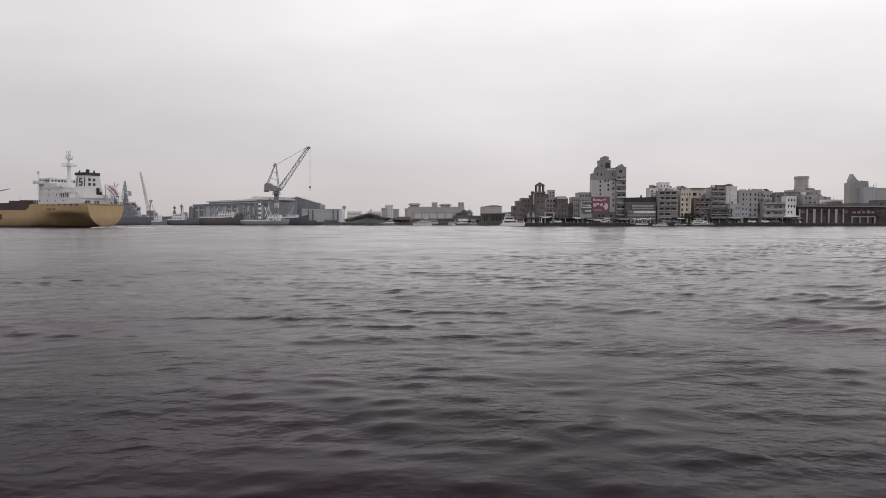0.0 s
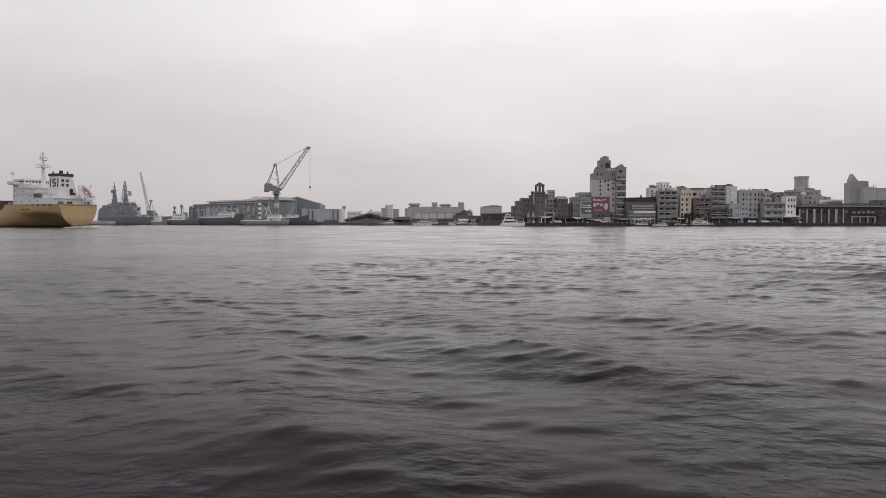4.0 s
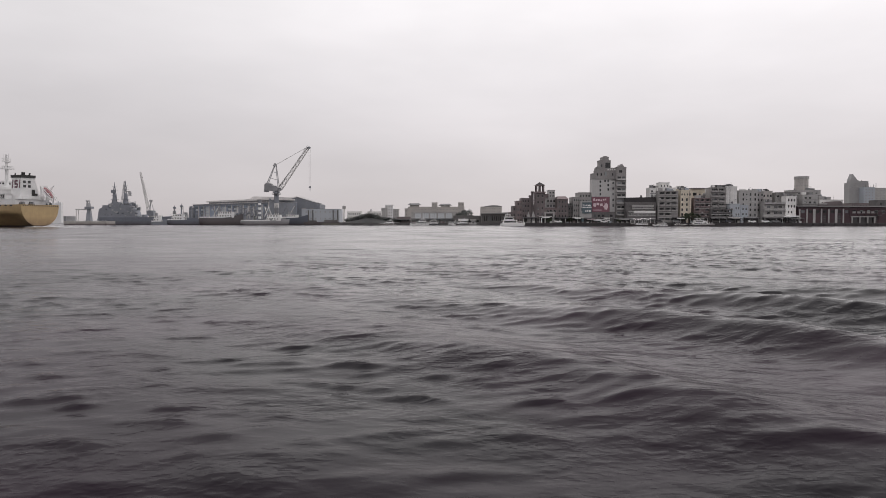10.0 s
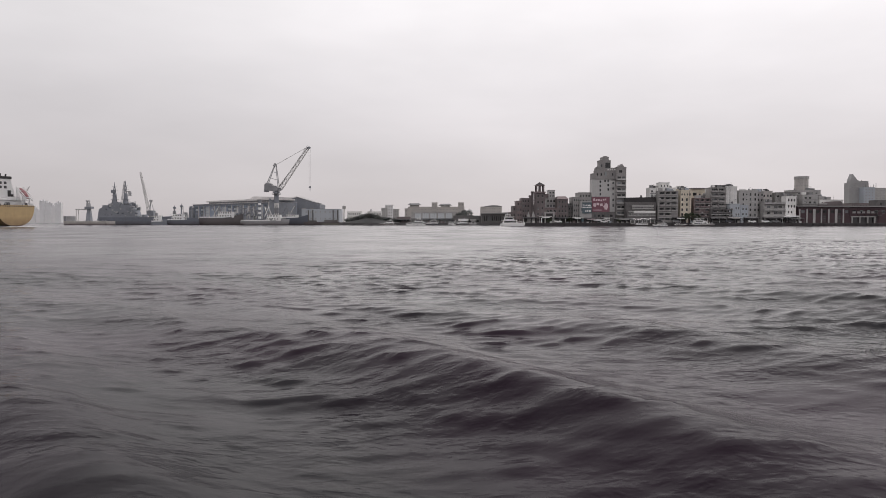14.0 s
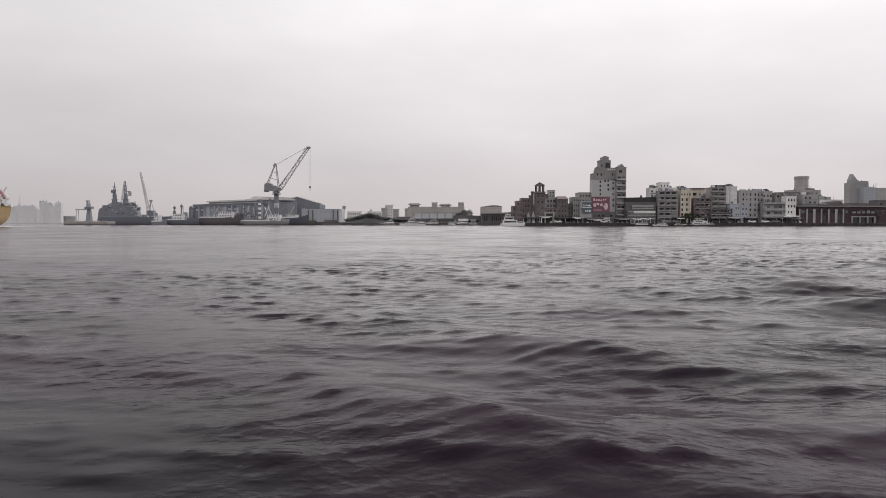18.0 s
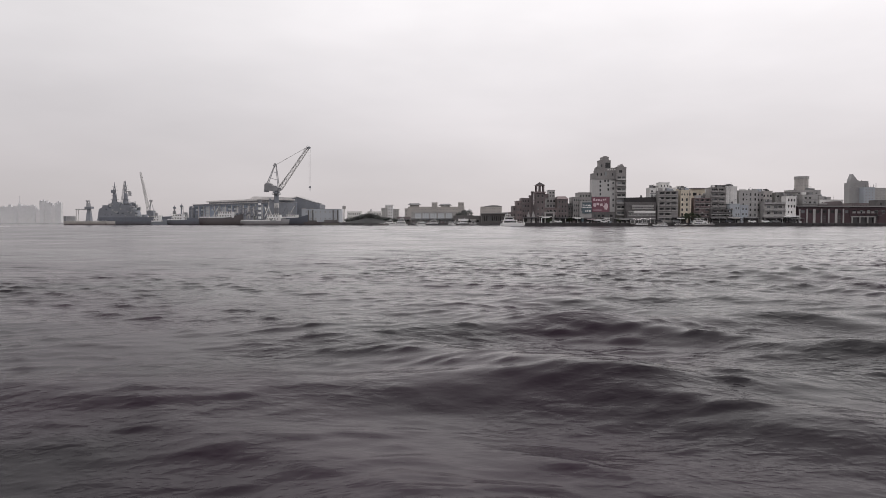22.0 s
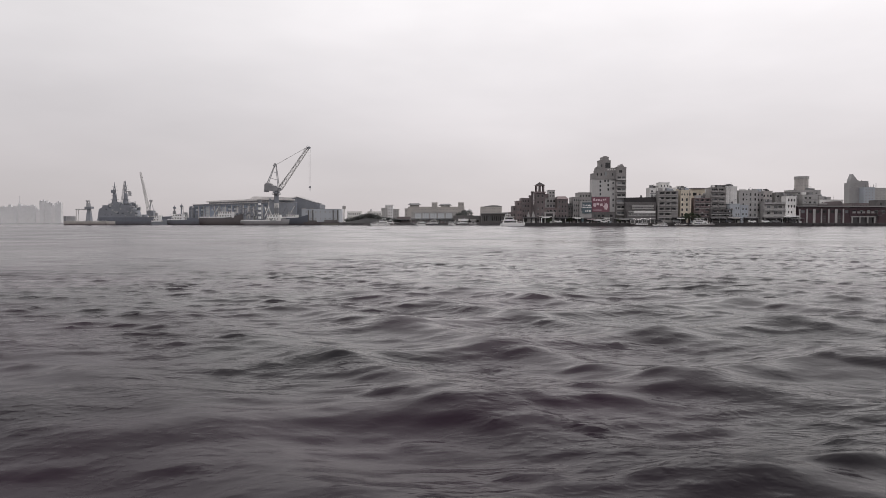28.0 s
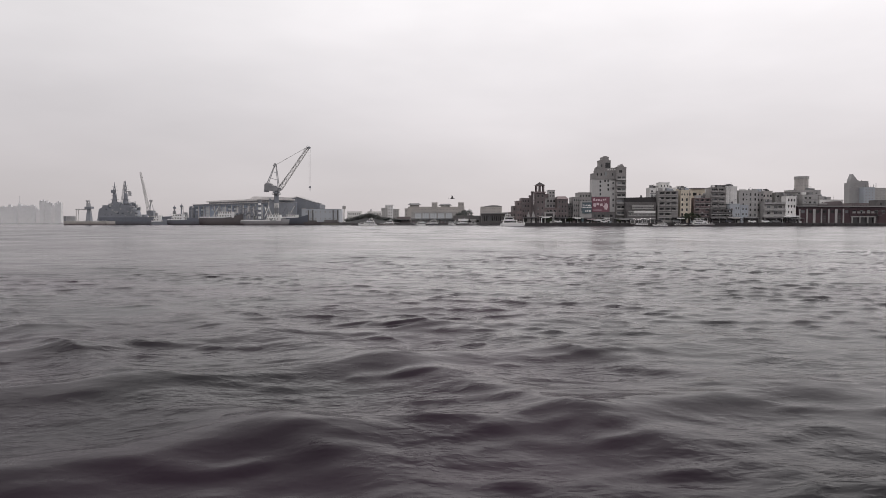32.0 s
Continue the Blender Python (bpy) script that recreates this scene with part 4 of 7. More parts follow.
def work_ship(at, L, wide, deck, hullmat, housemat, label, house=(0.08, 0.3), tiers=3, masts=((0.35, 0.16),), sheer=2.0, booms=0):
    """A fishing vessel or supply ship moored in the yard, bow along +y."""
    s = thing("moored_ship", at, label, "ship", group="ships moored at the yard")
    part("hull", hull_shape(L, wide, deck, 3, bow=0.4, stern_keel=-0.3, sheer=sheer, boot=0.5, stations=18), [M[hullmat], M[hullmat], M["crane_grey"]], s, smooth=True)
    a, b = house[0] * L, house[1] * L
    h = B()
    for k in range(tiers):
        ins = k * 0.07 * (b - a)
        h.box(-wide * (0.42 - 0.04 * k), wide * (0.42 - 0.04 * k), a + ins, b - ins * 0.4, deck + 2.5 * k, deck + 2.5 * (k + 1))
        h.box(-wide * (0.46 - 0.04 * k), wide * (0.46 - 0.04 * k), a + ins - 0.5, b - ins * 0.4 + 0.5, deck + 2.5 * (k + 1) - 0.08, deck + 2.5 * (k + 1) + 0.08)
    hs = part("deckhouse", h, M[housemat], s)
    pane = B().box(-0.04, 0.04, -0.5, 0.5, -0.4, 0.4).mesh("window", [M["glass"]])
    for k in range(tiers):
        ins = k * 0.07 * (b - a)
        cnt = max(2, int((b - a - 1.4 * ins) / 2.2))
        for j in range(cnt):
            for sx in (-1, 1):
                part("window", pane, None, hs, at=pose(sx * (wide * (0.42 - 0.04 * k) + 0.03), a + ins + 1 + j * (b - a - 1.4 * ins - 1.5) / cnt, deck + 2.5 * k + 1.5))
    part("funnel", B().plan([(-1, a + 0.5), (1, a + 0.5), (1, a + 3), (-1, a + 3)], deck + 2.5 * tiers - 0.5, deck + 2.5 * tiers + 2.6, grow=0.85, mid=(0, a + 1.7)), M["crane_grey"], s)
    for f0, hi in masts:
        m = part("mast", B().rod((0, f0 * L, deck), (0, f0 * L, deck + hi * L), 0.32, 0.14, 6).rod((-wide * 0.22, f0 * L, deck + hi * L * 0.8), (wide * 0.22, f0 * L, deck + hi * L * 0.8), 0.1, 0.1, 4), M["crane_grey"], s)
        for sx in (-1, 1):
            part("stay", B().rod((0, f0 * L, deck + hi * L * 0.95), (sx * wide * 0.4, f0 * L - 5, deck), 0.05, 0.05, 3), M["dark_metal"], m)
    for k in range(booms):
        y0 = L * (0.3 + 0.09 * k)
        lean = 5 if k % 2 == 0 else -4
        boom = part("cargo_boom", B().rod((0, y0, deck + 1), (wide * 0.1 * (k % 3 - 1), y0 + lean, deck + 10 + k), 0.42, 0.26, 6), M[("crane_pale", "crane_grey", "white_paint", "shed_dark")[k % 4]], s)
        part("boom_rope", B().rod((wide * 0.1 * (k % 3 - 1), y0 + lean, deck + 10 + k), (0, L * 0.42, deck + 12), 0.06, 0.06, 3), M["navy_grey"], boom)
    part("bulwark_cap", B().box(-wide * 0.5 - 0.06, -wide * 0.46, L * 0.06, L * 0.58, deck - 0.1, deck + 0.75).box(wide * 0.46, wide * 0.5 + 0.06, L * 0.06, L * 0.58, deck - 0.1, deck + 0.75).box(-wide * 0.5, wide * 0.5, L * 0.02, L * 0.05, deck - 0.1, deck + 0.75), M["white_paint"], s, "white bulwark")
    if sheer < 2:
        part("forecastle", B().plan([(-wide * 0.44, L * 0.66), (wide * 0.44, L * 0.66), (wide * 0.3, L * 0.84), (0.3, L * 0.97), (-0.3, L * 0.97), (-wide * 0.3, L * 0.84)], deck - 0.2, deck + 1.2 + sheer * 0.5, grow=1.04, mid=(0, L * 0.8)), M[hullmat], s)
    for k in range(4):
        part("deck_gear", B().rod((wide * 0.2 * (k % 2 - 0.5), L * (0.56 + 0.03 * k), deck), (wide * 0.2 * (k % 2 - 0.5), L * (0.56 + 0.03 * k), deck + 1.6), 0.5, 0.4, 8), M["crane_pale" if k % 2 else "shed_dark"], s)
    part("rail", B().rail([(-wide * 0.47, L * 0.05, deck), (-wide * 0.48, L * 0.6, deck + 0.1)], 1.1, 2.5, 0.05).rail([(wide * 0.47, L * 0.05, deck), (wide * 0.48, L * 0.6, deck + 0.1)], 1.1, 2.5, 0.05), M["crane_pale"], s)
    return s


def warship(at):
    """A grey warship lying broadside, bow along +x, two mast towers."""
    s = thing("grey_warship", at, "hazy grey warship with two mast towers, moored", "ship")
    part("hull", hull_shape(66, 13, 7.2, 4, bow=0.4, stern_keel=-0.2, sheer=1.2, stations=20), [M["hull_navy"], M["hull_navy"], M["navy_dark"]], s, at=pose(4, 0, 0, 0, 0, -90))
    part("superstructure", B().prism([(1.97, 3.87), (40.32, 3.87), (41.51, 8.31), (39.12, 14.97), (36.64, 16.35), (33.89, 17.74), (24.46, 18.02), (16.12, 17.74), (15.54, 16.08), (13.04, 16.08), (12.81, 19.13), (7.54, 19.13), (6.94, 16.63), (3.86, 15.52)], -5.5, 5.5), M["navy_dark"], s)
    part("mast_house", B().prism([(16.4, 18.02), (23.34, 18.02), (22.31, 22.17), (17.6, 22.73)], -4.0, 4.0), M["navy_dark"], s)
    part("bridge_house", B().prism([(25.84, 18.02), (36.11, 18.02), (35.08, 20.2), (32.91, 21.4), (27.35, 21.4)], -4.6, 4.6), M["navy_dark"], s)
    clutter = random.Random(8)
    for k in range(56):
        u = k / 55
        cx, w = 8.24 + u * 35.15, clutter.uniform(0.3, 1.3)
        base = 15.52 if u < 0.1 or u > 0.92 else 18.85 if u < 0.25 else 18.02 if u < 0.6 or u > 0.86 else 19.9
        part("deck_fitting", B().box(cx - w / 2, cx + w / 2, -3.5, -1.5, base - 1.5, base + clutter.uniform(0.3, 2.2)).rod((cx, -2, base), (cx, -2, base + clutter.uniform(1.0, 4.2)), 0.15, 0.1, 4).rod((cx - 0.8, -2, base + 1.0), (cx + 0.8, -2, base + 1.1), 0.1, 0.1, 4), M[clutter.choice(("navy_dark", "shed_dark", "navy_grey"))], s)
    # doors, lockers and the shade of recesses, painted as panels along the side
    for k in range(30):
        cx, zz = 9.34 + clutter.random() * 31.85, clutter.uniform(8.0, 15.02)
        w, h = clutter.uniform(0.5, 2.2), clutter.uniform(0.5, 1.8)
        part("side_recess", B().box(cx - w / 2, cx + w / 2, -5.6, -5.49, zz, zz + h), M[clutter.choice(("shed_dark", "shed_dark", "navy_grey", "hull_blue"))], s)
    part("bridge_windows", B().box(28.3, 33.4, -4.68, -4.603, 19.9, 20.6), M["glass"], s)
    for x, top, w in ((17.0, 42.2, 3.0), (28.0, 43.2, 3.0)):
        m = part("mast_tower", B().plan([(x - w, -2.6), (x + w, -2.6), (x + w, 2.6), (x - w, 2.6)], 16, 24.5, grow=0.6, mid=(x - 0.4, 0)).plan([(x - w * 0.55, -1.5), (x + w * 0.55, -1.5), (x + w * 0.55, 1.5), (x - w * 0.55, 1.5)], 24, 31, grow=0.75, mid=(x, 0)).lattice((x, 0, 30.5), (x, 0, top - 5), 1.7, 1.1, 4, 0.2).rod((x, 0, top - 6), (x, 0, top), 0.45, 0.22, 6), M["navy_dark"], s)
        part("radar_platform", B().box(x - 3.0, x + 3.2, -2, 2, 24.4, 24.9).box(x - 2.2, x + 2.0, -1.6, 1.6, 28.4, 28.8), M["navy_dark"], m)
        part("yardarm", B().rod((x - 3.4, 0, top - 8.2), (x + 3.4, 0, top - 8.2), 0.2, 0.14, 4).rod((x - 2.0, 0, top - 4.4), (x + 2.0, 0, top - 4.4), 0.18, 0.12, 4), M["navy_dark"], m)
    part("radar_dome", B().box(14.4, 17.4, -2.2, 2.2, 31.2, 34.4), M["navy_dark"], s)
    part("radar_screen", B().box(26.8, 33.4, -0.5, 0.5, 32.4, 33.2).box(30.8, 33.6, -0.6, 0.6, 28.6, 32.2), M["navy_grey"], s, "pale flat radar screen")
    part("jamming_drum", B().rod((29.2, -2.2, 24.8), (29.2, -2.2, 27.8), 1.2, 1.2, 10).rod((29.0, -2.0, 21), (29.0, -2.0, 24.6), 1.2, 0.9, 10), M["navy_dark"], s)
    part("derrick", B().lattice((22.2, 4, 14), (25.4, 4, 43.0), 3.4, 0.9, 10, 0.2), M["navy_grey"], s, "pale lattice derrick")
    part("funnel", B().plan([(16.5, -3), (21.5, -3), (21.5, 3), (16.5, 3)], 16.5, 21.5, grow=0.75, mid=(19, 0)), M["navy_dark"], s)
    gun = part("gun_turret", B().plan([(44, -2.2), (47, -2.4), (49.4, -1.2), (49.4, 1.2), (47, 2.4), (44, 2.2)], 7.3, 10.0, grow=0.8, mid=(46, 0)), M["navy_dark"], s)
    part("gun_barrel", B().rod((48, 0, 9.2), (54, 0, 10.2), 0.2, 0.14, 6), M["navy_dark"], gun)
    for x in (40.5, 56, 61):
        part("deck_box", B().box(x, x + 2.6, -2.0, 2.0, 7.3, 9.0), M["navy_grey"], s)
    part("rail", B().rail([(5, -6, 7.2), (40, -6.3, 7.2), (62, -3.5, 8.0)], 1.1, 4, 0.06), M["navy_dark"], s)
    return s


tanker_ship = tanker()



# ---- buildings ----
def wall_with_openings(s, x0, x1, z0, z1, y, holes, deep, mi=0):
    """A wall in x and z that faces -y, with openings (x0, x1, z0, z1) that go in by deep."""
    xs = sorted({x0, x1, *(v for o in holes for v in o[:2])})
    zs = sorted({z0, z1, *(v for o in holes for v in o[2:4])})
    for a, b in zip(xs, xs[1:]):
        run = None
        for c, d in zip(zs, zs[1:]):
            mx, mz = (a + b) / 2, (c + d) / 2
            if any(o[0] < mx < o[1] and o[2] < mz < o[3] for o in holes):
                if run:
                    s.quad((a, y, run[0]), (b, y, run[0]), (b, y, run[1]), (a, y, run[1]), mi)
                run = None
            else:
                run = (run[0], d) if run else (c, d)
        if run:
            s.quad((a, y, run[0]), (b, y, run[0]), (b, y, run[1]), (a, y, run[1]), mi)
    for o in holes:
        a, b, c, d = o[:4]
        e = y + deep
        s.quad((a, y, c), (a, y, d), (a, e, d), (a, e, c), mi)
        s.quad((b, y, d), (b, y, c), (b, e, c), (b, e, d), mi)
        s.quad((a, y, d), (b, y, d), (b, e, d), (a, e, d), mi)
        s.quad((a, y, c), (a, e, c), (b, e, c), (b, y, c), mi)
        s.quad((a, e, c), (b, e, c), (b, e, d), (a, e, d), mi)


def window_mesh(w, h, frame="frame_white", glass="glass", bars=1, name="window"):
    """A framed window: one mesh with its pane, set in the back of the reveal."""
    s = B()
    f = min(0.12, w * 0.1)
    s.box(-w / 2, w / 2, 0.0, 0.06, 0, h, 1)
    xs = [-w / 2 + f + (w - 2 * f) * k / (bars + 1) for k in range(bars + 2)]
    holes = [(a + f * 0.35 * (k > 0), b - f * 0.35 * (k < bars), f, h - f) for k, (a, b) in enumerate(zip(xs, xs[1:]))]
    wall_with_openings(s, -w / 2, w / 2, 0, h, -0.06, holes, 0.055)
    for k in range(len(s.m)):
        if k > 5:
            s.m[k] = 0
    # glass in the back of each light
    cut = len(s.m)
    for a, b, c, d in holes:
        s.quad((a, -0.01, c), (b, -0.01, c), (b, -0.01, d), (a, -0.01, d), 1)
    return s.mesh(name, [M[frame], M[glass]])


def block(parent, x0, x1, z0, z1, y, deep, mat, cols=0, rows=0, win=(0.5, 0.5), lift=0.25, frame="frame_dark", glass="glass", style="window", margin=0.06, skip=(), roof="dark_concrete", parapet=0.5, varied=False):
    """One wing of a building, front at y: walls with real openings, its windows or balconies, a flat roof with a parapet."""
    s = B()
    rng = random.Random(int(abs(x0) * 37 + z1 * 11 + y))
    holes, spots = [], []
    if cols and rows:
        w, h = (x1 - x0), (z1 - z0)
        mx = margin * w
        cw, rh = (w - 2 * mx) / cols, h / rows
        ww, wh = cw * win[0], rh * win[1]
        for r in range(rows):
            for c in range(cols):
                if (c, r) in skip or (varied and rng.random() < 0.07):
                    continue
                cx, cz = x0 + mx + (c + 0.5) * cw, z0 + r * rh + lift * rh
                holes.append((cx - ww / 2, cx + ww / 2, cz, cz + wh))
                spots.append((cx, cz))
    deepness = 1.3 if style == "balcony" else 0.3
    wall_with_openings(s, x0, x1, z0, z1, y, holes, deepness)
    yb = y + deep
    s.quad((x0, yb, z0), (x0, y, z0), (x0, y, z1), (x0, yb, z1))
    s.quad((x1, y, z0), (x1, yb, z0), (x1, yb, z1), (x1, y, z1))
    s.quad((x1, yb, z0), (x0, yb, z0), (x0, yb, z1), (x1, yb, z1))
    part("wall", s, M[mat], parent)
    r = B().box(x0 + 0.2, x1 - 0.2, y + 0.2, yb - 0.2, z1 - 0.25, z1 + 0.06)
    part("roof", r, M[roof], parent)
    if parapet:
        p = B().box(x0 - 0.12, x1 + 0.12, y - 0.12, y + 0.15, z1, z1 + parapet).box(x0 - 0.12, x0 + 0.15, y + 0.15, yb, z1, z1 + parapet).box(x1 - 0.15, x1 + 0.12, y + 0.15, yb, z1, z1 + parapet).box(x0 + 0.15, x1 - 0.15, yb - 0.25, yb, z1, z1 + parapet)
        part("parapet", p, M[mat], parent)
    if spots:
        me = window_mesh(ww * (0.92 if style == "balcony" else 1), wh * (0.9 if style == "balcony" else 1), frame, glass, 2 if ww > 2.2 else 1)
        for cx, cz in spots:
            part("window", me, None, parent, at=pose(cx, y + deepness - 0.07, cz))
        if style == "balcony":
            bal = B().box(-ww / 2 - 0.25, ww / 2 + 0.25, -0.9, -0.75, 0, 0.85).box(-ww / 2 - 0.25, -ww / 2 - 0.1, -0.75, 0, 0, 0.85).box(ww / 2 + 0.1, ww / 2 + 0.25, -0.75, 0, 0, 0.85).box(-ww / 2 - 0.25, ww / 2 + 0.25, -0.9, 0.0, -0.16, 0).mesh("balcony", [M[mat]])
            for cx, cz in spots:
                part("balcony", bal, None, parent, at=pose(cx, y - 0.002, cz))
        else:
            unit = B().box(-0.42, 0.42, -0.42, -0.002, -0.75, -0.18).box(-0.3, 0.3, -0.44, -0.42, -0.66, -0.27).mesh("air_conditioner", [M["concrete"]])
            if varied:
                for cx, cz in spots:
                    if rng.random() < 0.28:
                        part("air_conditioner", unit, None, parent, at=pose(cx + rng.uniform(-0.3, 0.3) * ww, y, cz))
            sill = B().box(-ww / 2 - 0.12, ww / 2 + 0.12, -0.16, -0.002, -0.12, 0).mesh("sill", [M["concrete"]])
            if len(spots) < 40:
                for cx, cz in spots:
                    part("sill", sill, None, parent, at=pose(cx, y, cz))


def facade(parent, x0, x1, z0, z1, y, deep, mat, openings, frame="frame_dark", glass="glass", roof="dark_concrete", parapet=0.5, reveal=0.3):
    """A wing whose openings (middle x, sill z, width, height) stand where they are named."""
    s = B()
    wall_with_openings(s, x0, x1, z0, z1, y, [(x - w / 2, x + w / 2, z, z + h) for x, z, w, h in openings], reveal)
    yb = y + deep
    s.quad((x0, yb, z0), (x0, y, z0), (x0, y, z1), (x0, yb, z1))
    s.quad((x1, y, z0), (x1, yb, z0), (x1, yb, z1), (x1, y, z1))
    s.quad((x1, yb, z0), (x0, yb, z0), (x0, yb, z1), (x1, yb, z1))
    part("wall", s, M[mat], parent)
    part("roof", B().box(x0 + 0.2, x1 - 0.2, y + 0.2, yb - 0.2, z1 - 0.25, z1 + 0.06), M[roof], parent)
    if parapet:
        part("parapet", B().box(x0 - 0.12, x1 + 0.12, y - 0.12, y + 0.15, z1, z1 + parapet).box(x0 - 0.12, x0 + 0.15, y + 0.15, yb, z1, z1 + parapet).box(x1 - 0.15, x1 + 0.12, y + 0.15, yb, z1, z1 + parapet).box(x0 + 0.15, x1 - 0.15, yb - 0.25, yb, z1, z1 + parapet), M[mat], parent)
    made = {}
    for x, z, w, h in openings:
        key = (round(w, 2), round(h, 2))
        if key not in made:
            made[key] = window_mesh(w, h, frame, glass, 2 if w > 2.2 else 1)
        part("window", made[key], None, parent, at=pose(x, y + reveal - 0.07, z))


def floor_bands(parent, x0, x1, z0, z1, y, rows, mat):
    """A projecting slab edge at every storey."""
    me = B().box(x0 - 0.08, x1 + 0.08, -0.14, -0.002, -0.16, 0.16).mesh("floor_band", [M[mat]])
    for k in range(1, rows):
        part("floor_band", me, None, parent, at=pose(0, y, z0 + (z1 - z0) * k / rows))


def roof_clutter(parent, x0, x1, y, z, seed):
    """Stair head, tanks, lean-to shed and railings on a flat roof."""
    r = random.Random(seed)
    w = x1 - x0
    a = x0 + w * r.uniform(0.08, 0.5)
    part("stair_head", B().box(a, a + min(3.2, w * 0.3), y + 5, y + 9, z, z + r.uniform(1.8, 2.7)), M[r.choice(("grey_plaster", "concrete", "white_plaster"))], parent)
    if r.random() < 0.7:
        b = x0 + w * r.uniform(0.45, 0.62)
        part("lean_to", B().prism([(b, z), (b + w * 0.3, z), (b + w * 0.3, z + 1.6), (b, z + 2.3)], y + 3, y + 8), M[r.choice(("roof_metal", "dark_metal", "blue_paint"))], parent, "corrugated rooftop lean-to")
    for k in range(r.randint(1, 3)):
        rooftop_tank(parent, x0 + w * r.uniform(0.1, 0.9), y + r.uniform(3, 9), z, r.uniform(0.5, 0.8), r.uniform(1.1, 1.7))
    if r.random() < 0.6:
        part("aerial", B().rod((x0 + w * 0.8, y + 6, z), (x0 + w * 0.8, y + 6, z + 3.4), 0.05, 0.04, 4).rod((x0 + w * 0.8 - 0.7, y + 6, z + 3.1), (x0 + w * 0.8 + 0.7, y + 6, z + 3.1), 0.04, 0.04, 4), M["dark_metal"], parent)


def rooftop_tank(parent, x, y, z, r=0.9, h=1.8):
    t = part("water_tank", B().rod((x, y, z + 0.5), (x, y, z + 0.5 + h), r, r, 12).rod((x, y, z + 0.5 + h), (x, y, z + 0.7 + h), r, r * 0.3, 12), M["roof_metal"], parent, "steel rooftop water tank")
    part("tank_stand", B().box(x - r * 0.8, x + r * 0.8, y - r * 0.8, y + r * 0.8, z, z + 0.5), M["dark_metal"], t)


def building(name, label, category="building", group="buildings along the waterfront"):
    return thing(name, pose(0, 0, 0), label, category, group)


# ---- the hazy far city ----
far_rows = ((-1081.49, -1040.11, 39.41, "haze_grey"), (-1048.39, -997.35, 42.17, "haze_grey"), (-998.73, -984.93, 29.77, "haze_pale"), (-984.93, -973.90, 53.18, "haze_grey"),
            (-975.28, -958.72, 49.05, "haze_grey"), (-960.10, -946.31, 42.17, "haze_pale"), (-947.69, -932.51, 47.67, "haze_grey"))
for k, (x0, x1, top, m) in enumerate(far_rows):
    b = building("distant_tower_block", "pale high-rise with haze painted into its colour", "building", "hazy distant buildings")
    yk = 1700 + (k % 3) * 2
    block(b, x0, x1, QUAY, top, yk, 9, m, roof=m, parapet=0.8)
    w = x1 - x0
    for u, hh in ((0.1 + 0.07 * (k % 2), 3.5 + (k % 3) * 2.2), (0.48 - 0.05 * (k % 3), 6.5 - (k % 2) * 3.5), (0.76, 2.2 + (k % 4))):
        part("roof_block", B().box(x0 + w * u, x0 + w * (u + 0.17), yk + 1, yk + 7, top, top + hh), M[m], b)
# added wall in haze colour, covering the dark edge of the land
far_haze_wall = thing("far_haze_wall", pose(0, 1688, 0), "haze-coloured wall added over the dark land edge", "quay", kind="structure")
part("wall", B().box(-1500, -560, 0, 1.9, -2, QUAY + 0.1), M["haze_grey"], far_haze_wall)
far_mast = thing("distant_mast", pose(-1037.03, 1706, 39.41), "thin distant mast with haze painted into its colour", "mast")
part("pole", B().rod((0, 0, -0.5), (0, 0, 69.29 - 41.93), 0.9, 0.5, 6), M["haze_grey"], far_mast)


# ---- floating dock, warship, yard ----
def floating_dock():
    d = thing("floating_dock", pose(0, 600, 0), "pale low floating dock with a gantry frame and tower", "dock")
    part("pontoon", B().box(-322.79, -286.28, -8, 8, -1, 3.17), M["hull_grey"], d)
    part("end_wall", B().box(-322.79, -320.85, -8, 8, 3.17, 7.55), M["crane_grey"], d)
    part("gantry_post", B().rod((-315.98, 0, 3.17), (-315.98, 0, 13.39), 0.3, 0.3, 6), M["crane_pale"], d)
    part("gantry_post", B().rod((-314.03, 0, 3.17), (-314.03, 0, 13.39), 0.3, 0.3, 6), M["crane_pale"], d)
    part("gantry_beam", B().box(-316.46, -306.73, -0.6, 0.6, 12.90, 13.88), M["crane_pale"], d)
    t = part("tower", B().plan([(-307.21, -2), (-302.83, -2), (-302.83, 2), (-307.21, 2)], 3.17, 13.88, grow=0.55, mid=(-304.78, 0)), M["navy_dark"], d)
    part("cabin", B().box(-307.70, -301.86, -2.4, 2.4, 13.88, 15.82), M["navy_dark"], t)
    part("tower_head", B().box(-306.73, -303.80, -1.2, 1.2, 15.82, 18.74).box(-307.21, -304.29, -1.0, 1.0, 19.95, 21.16).box(-306.73, -306.24, -0.6, 0.6, 18.74, 20.19).box(-304.78, -304.29, -0.6, 0.6, 18.74, 20.19), M["navy_grey"], t)
    part("rail", B().rail([(-320.36, -7.8, 3.17), (-286.28, -7.8, 3.17)], 1.1, 3, 0.08), M["crane_pale"], d)


floating_dock()
warship(pose(-342.10, 690, 0))

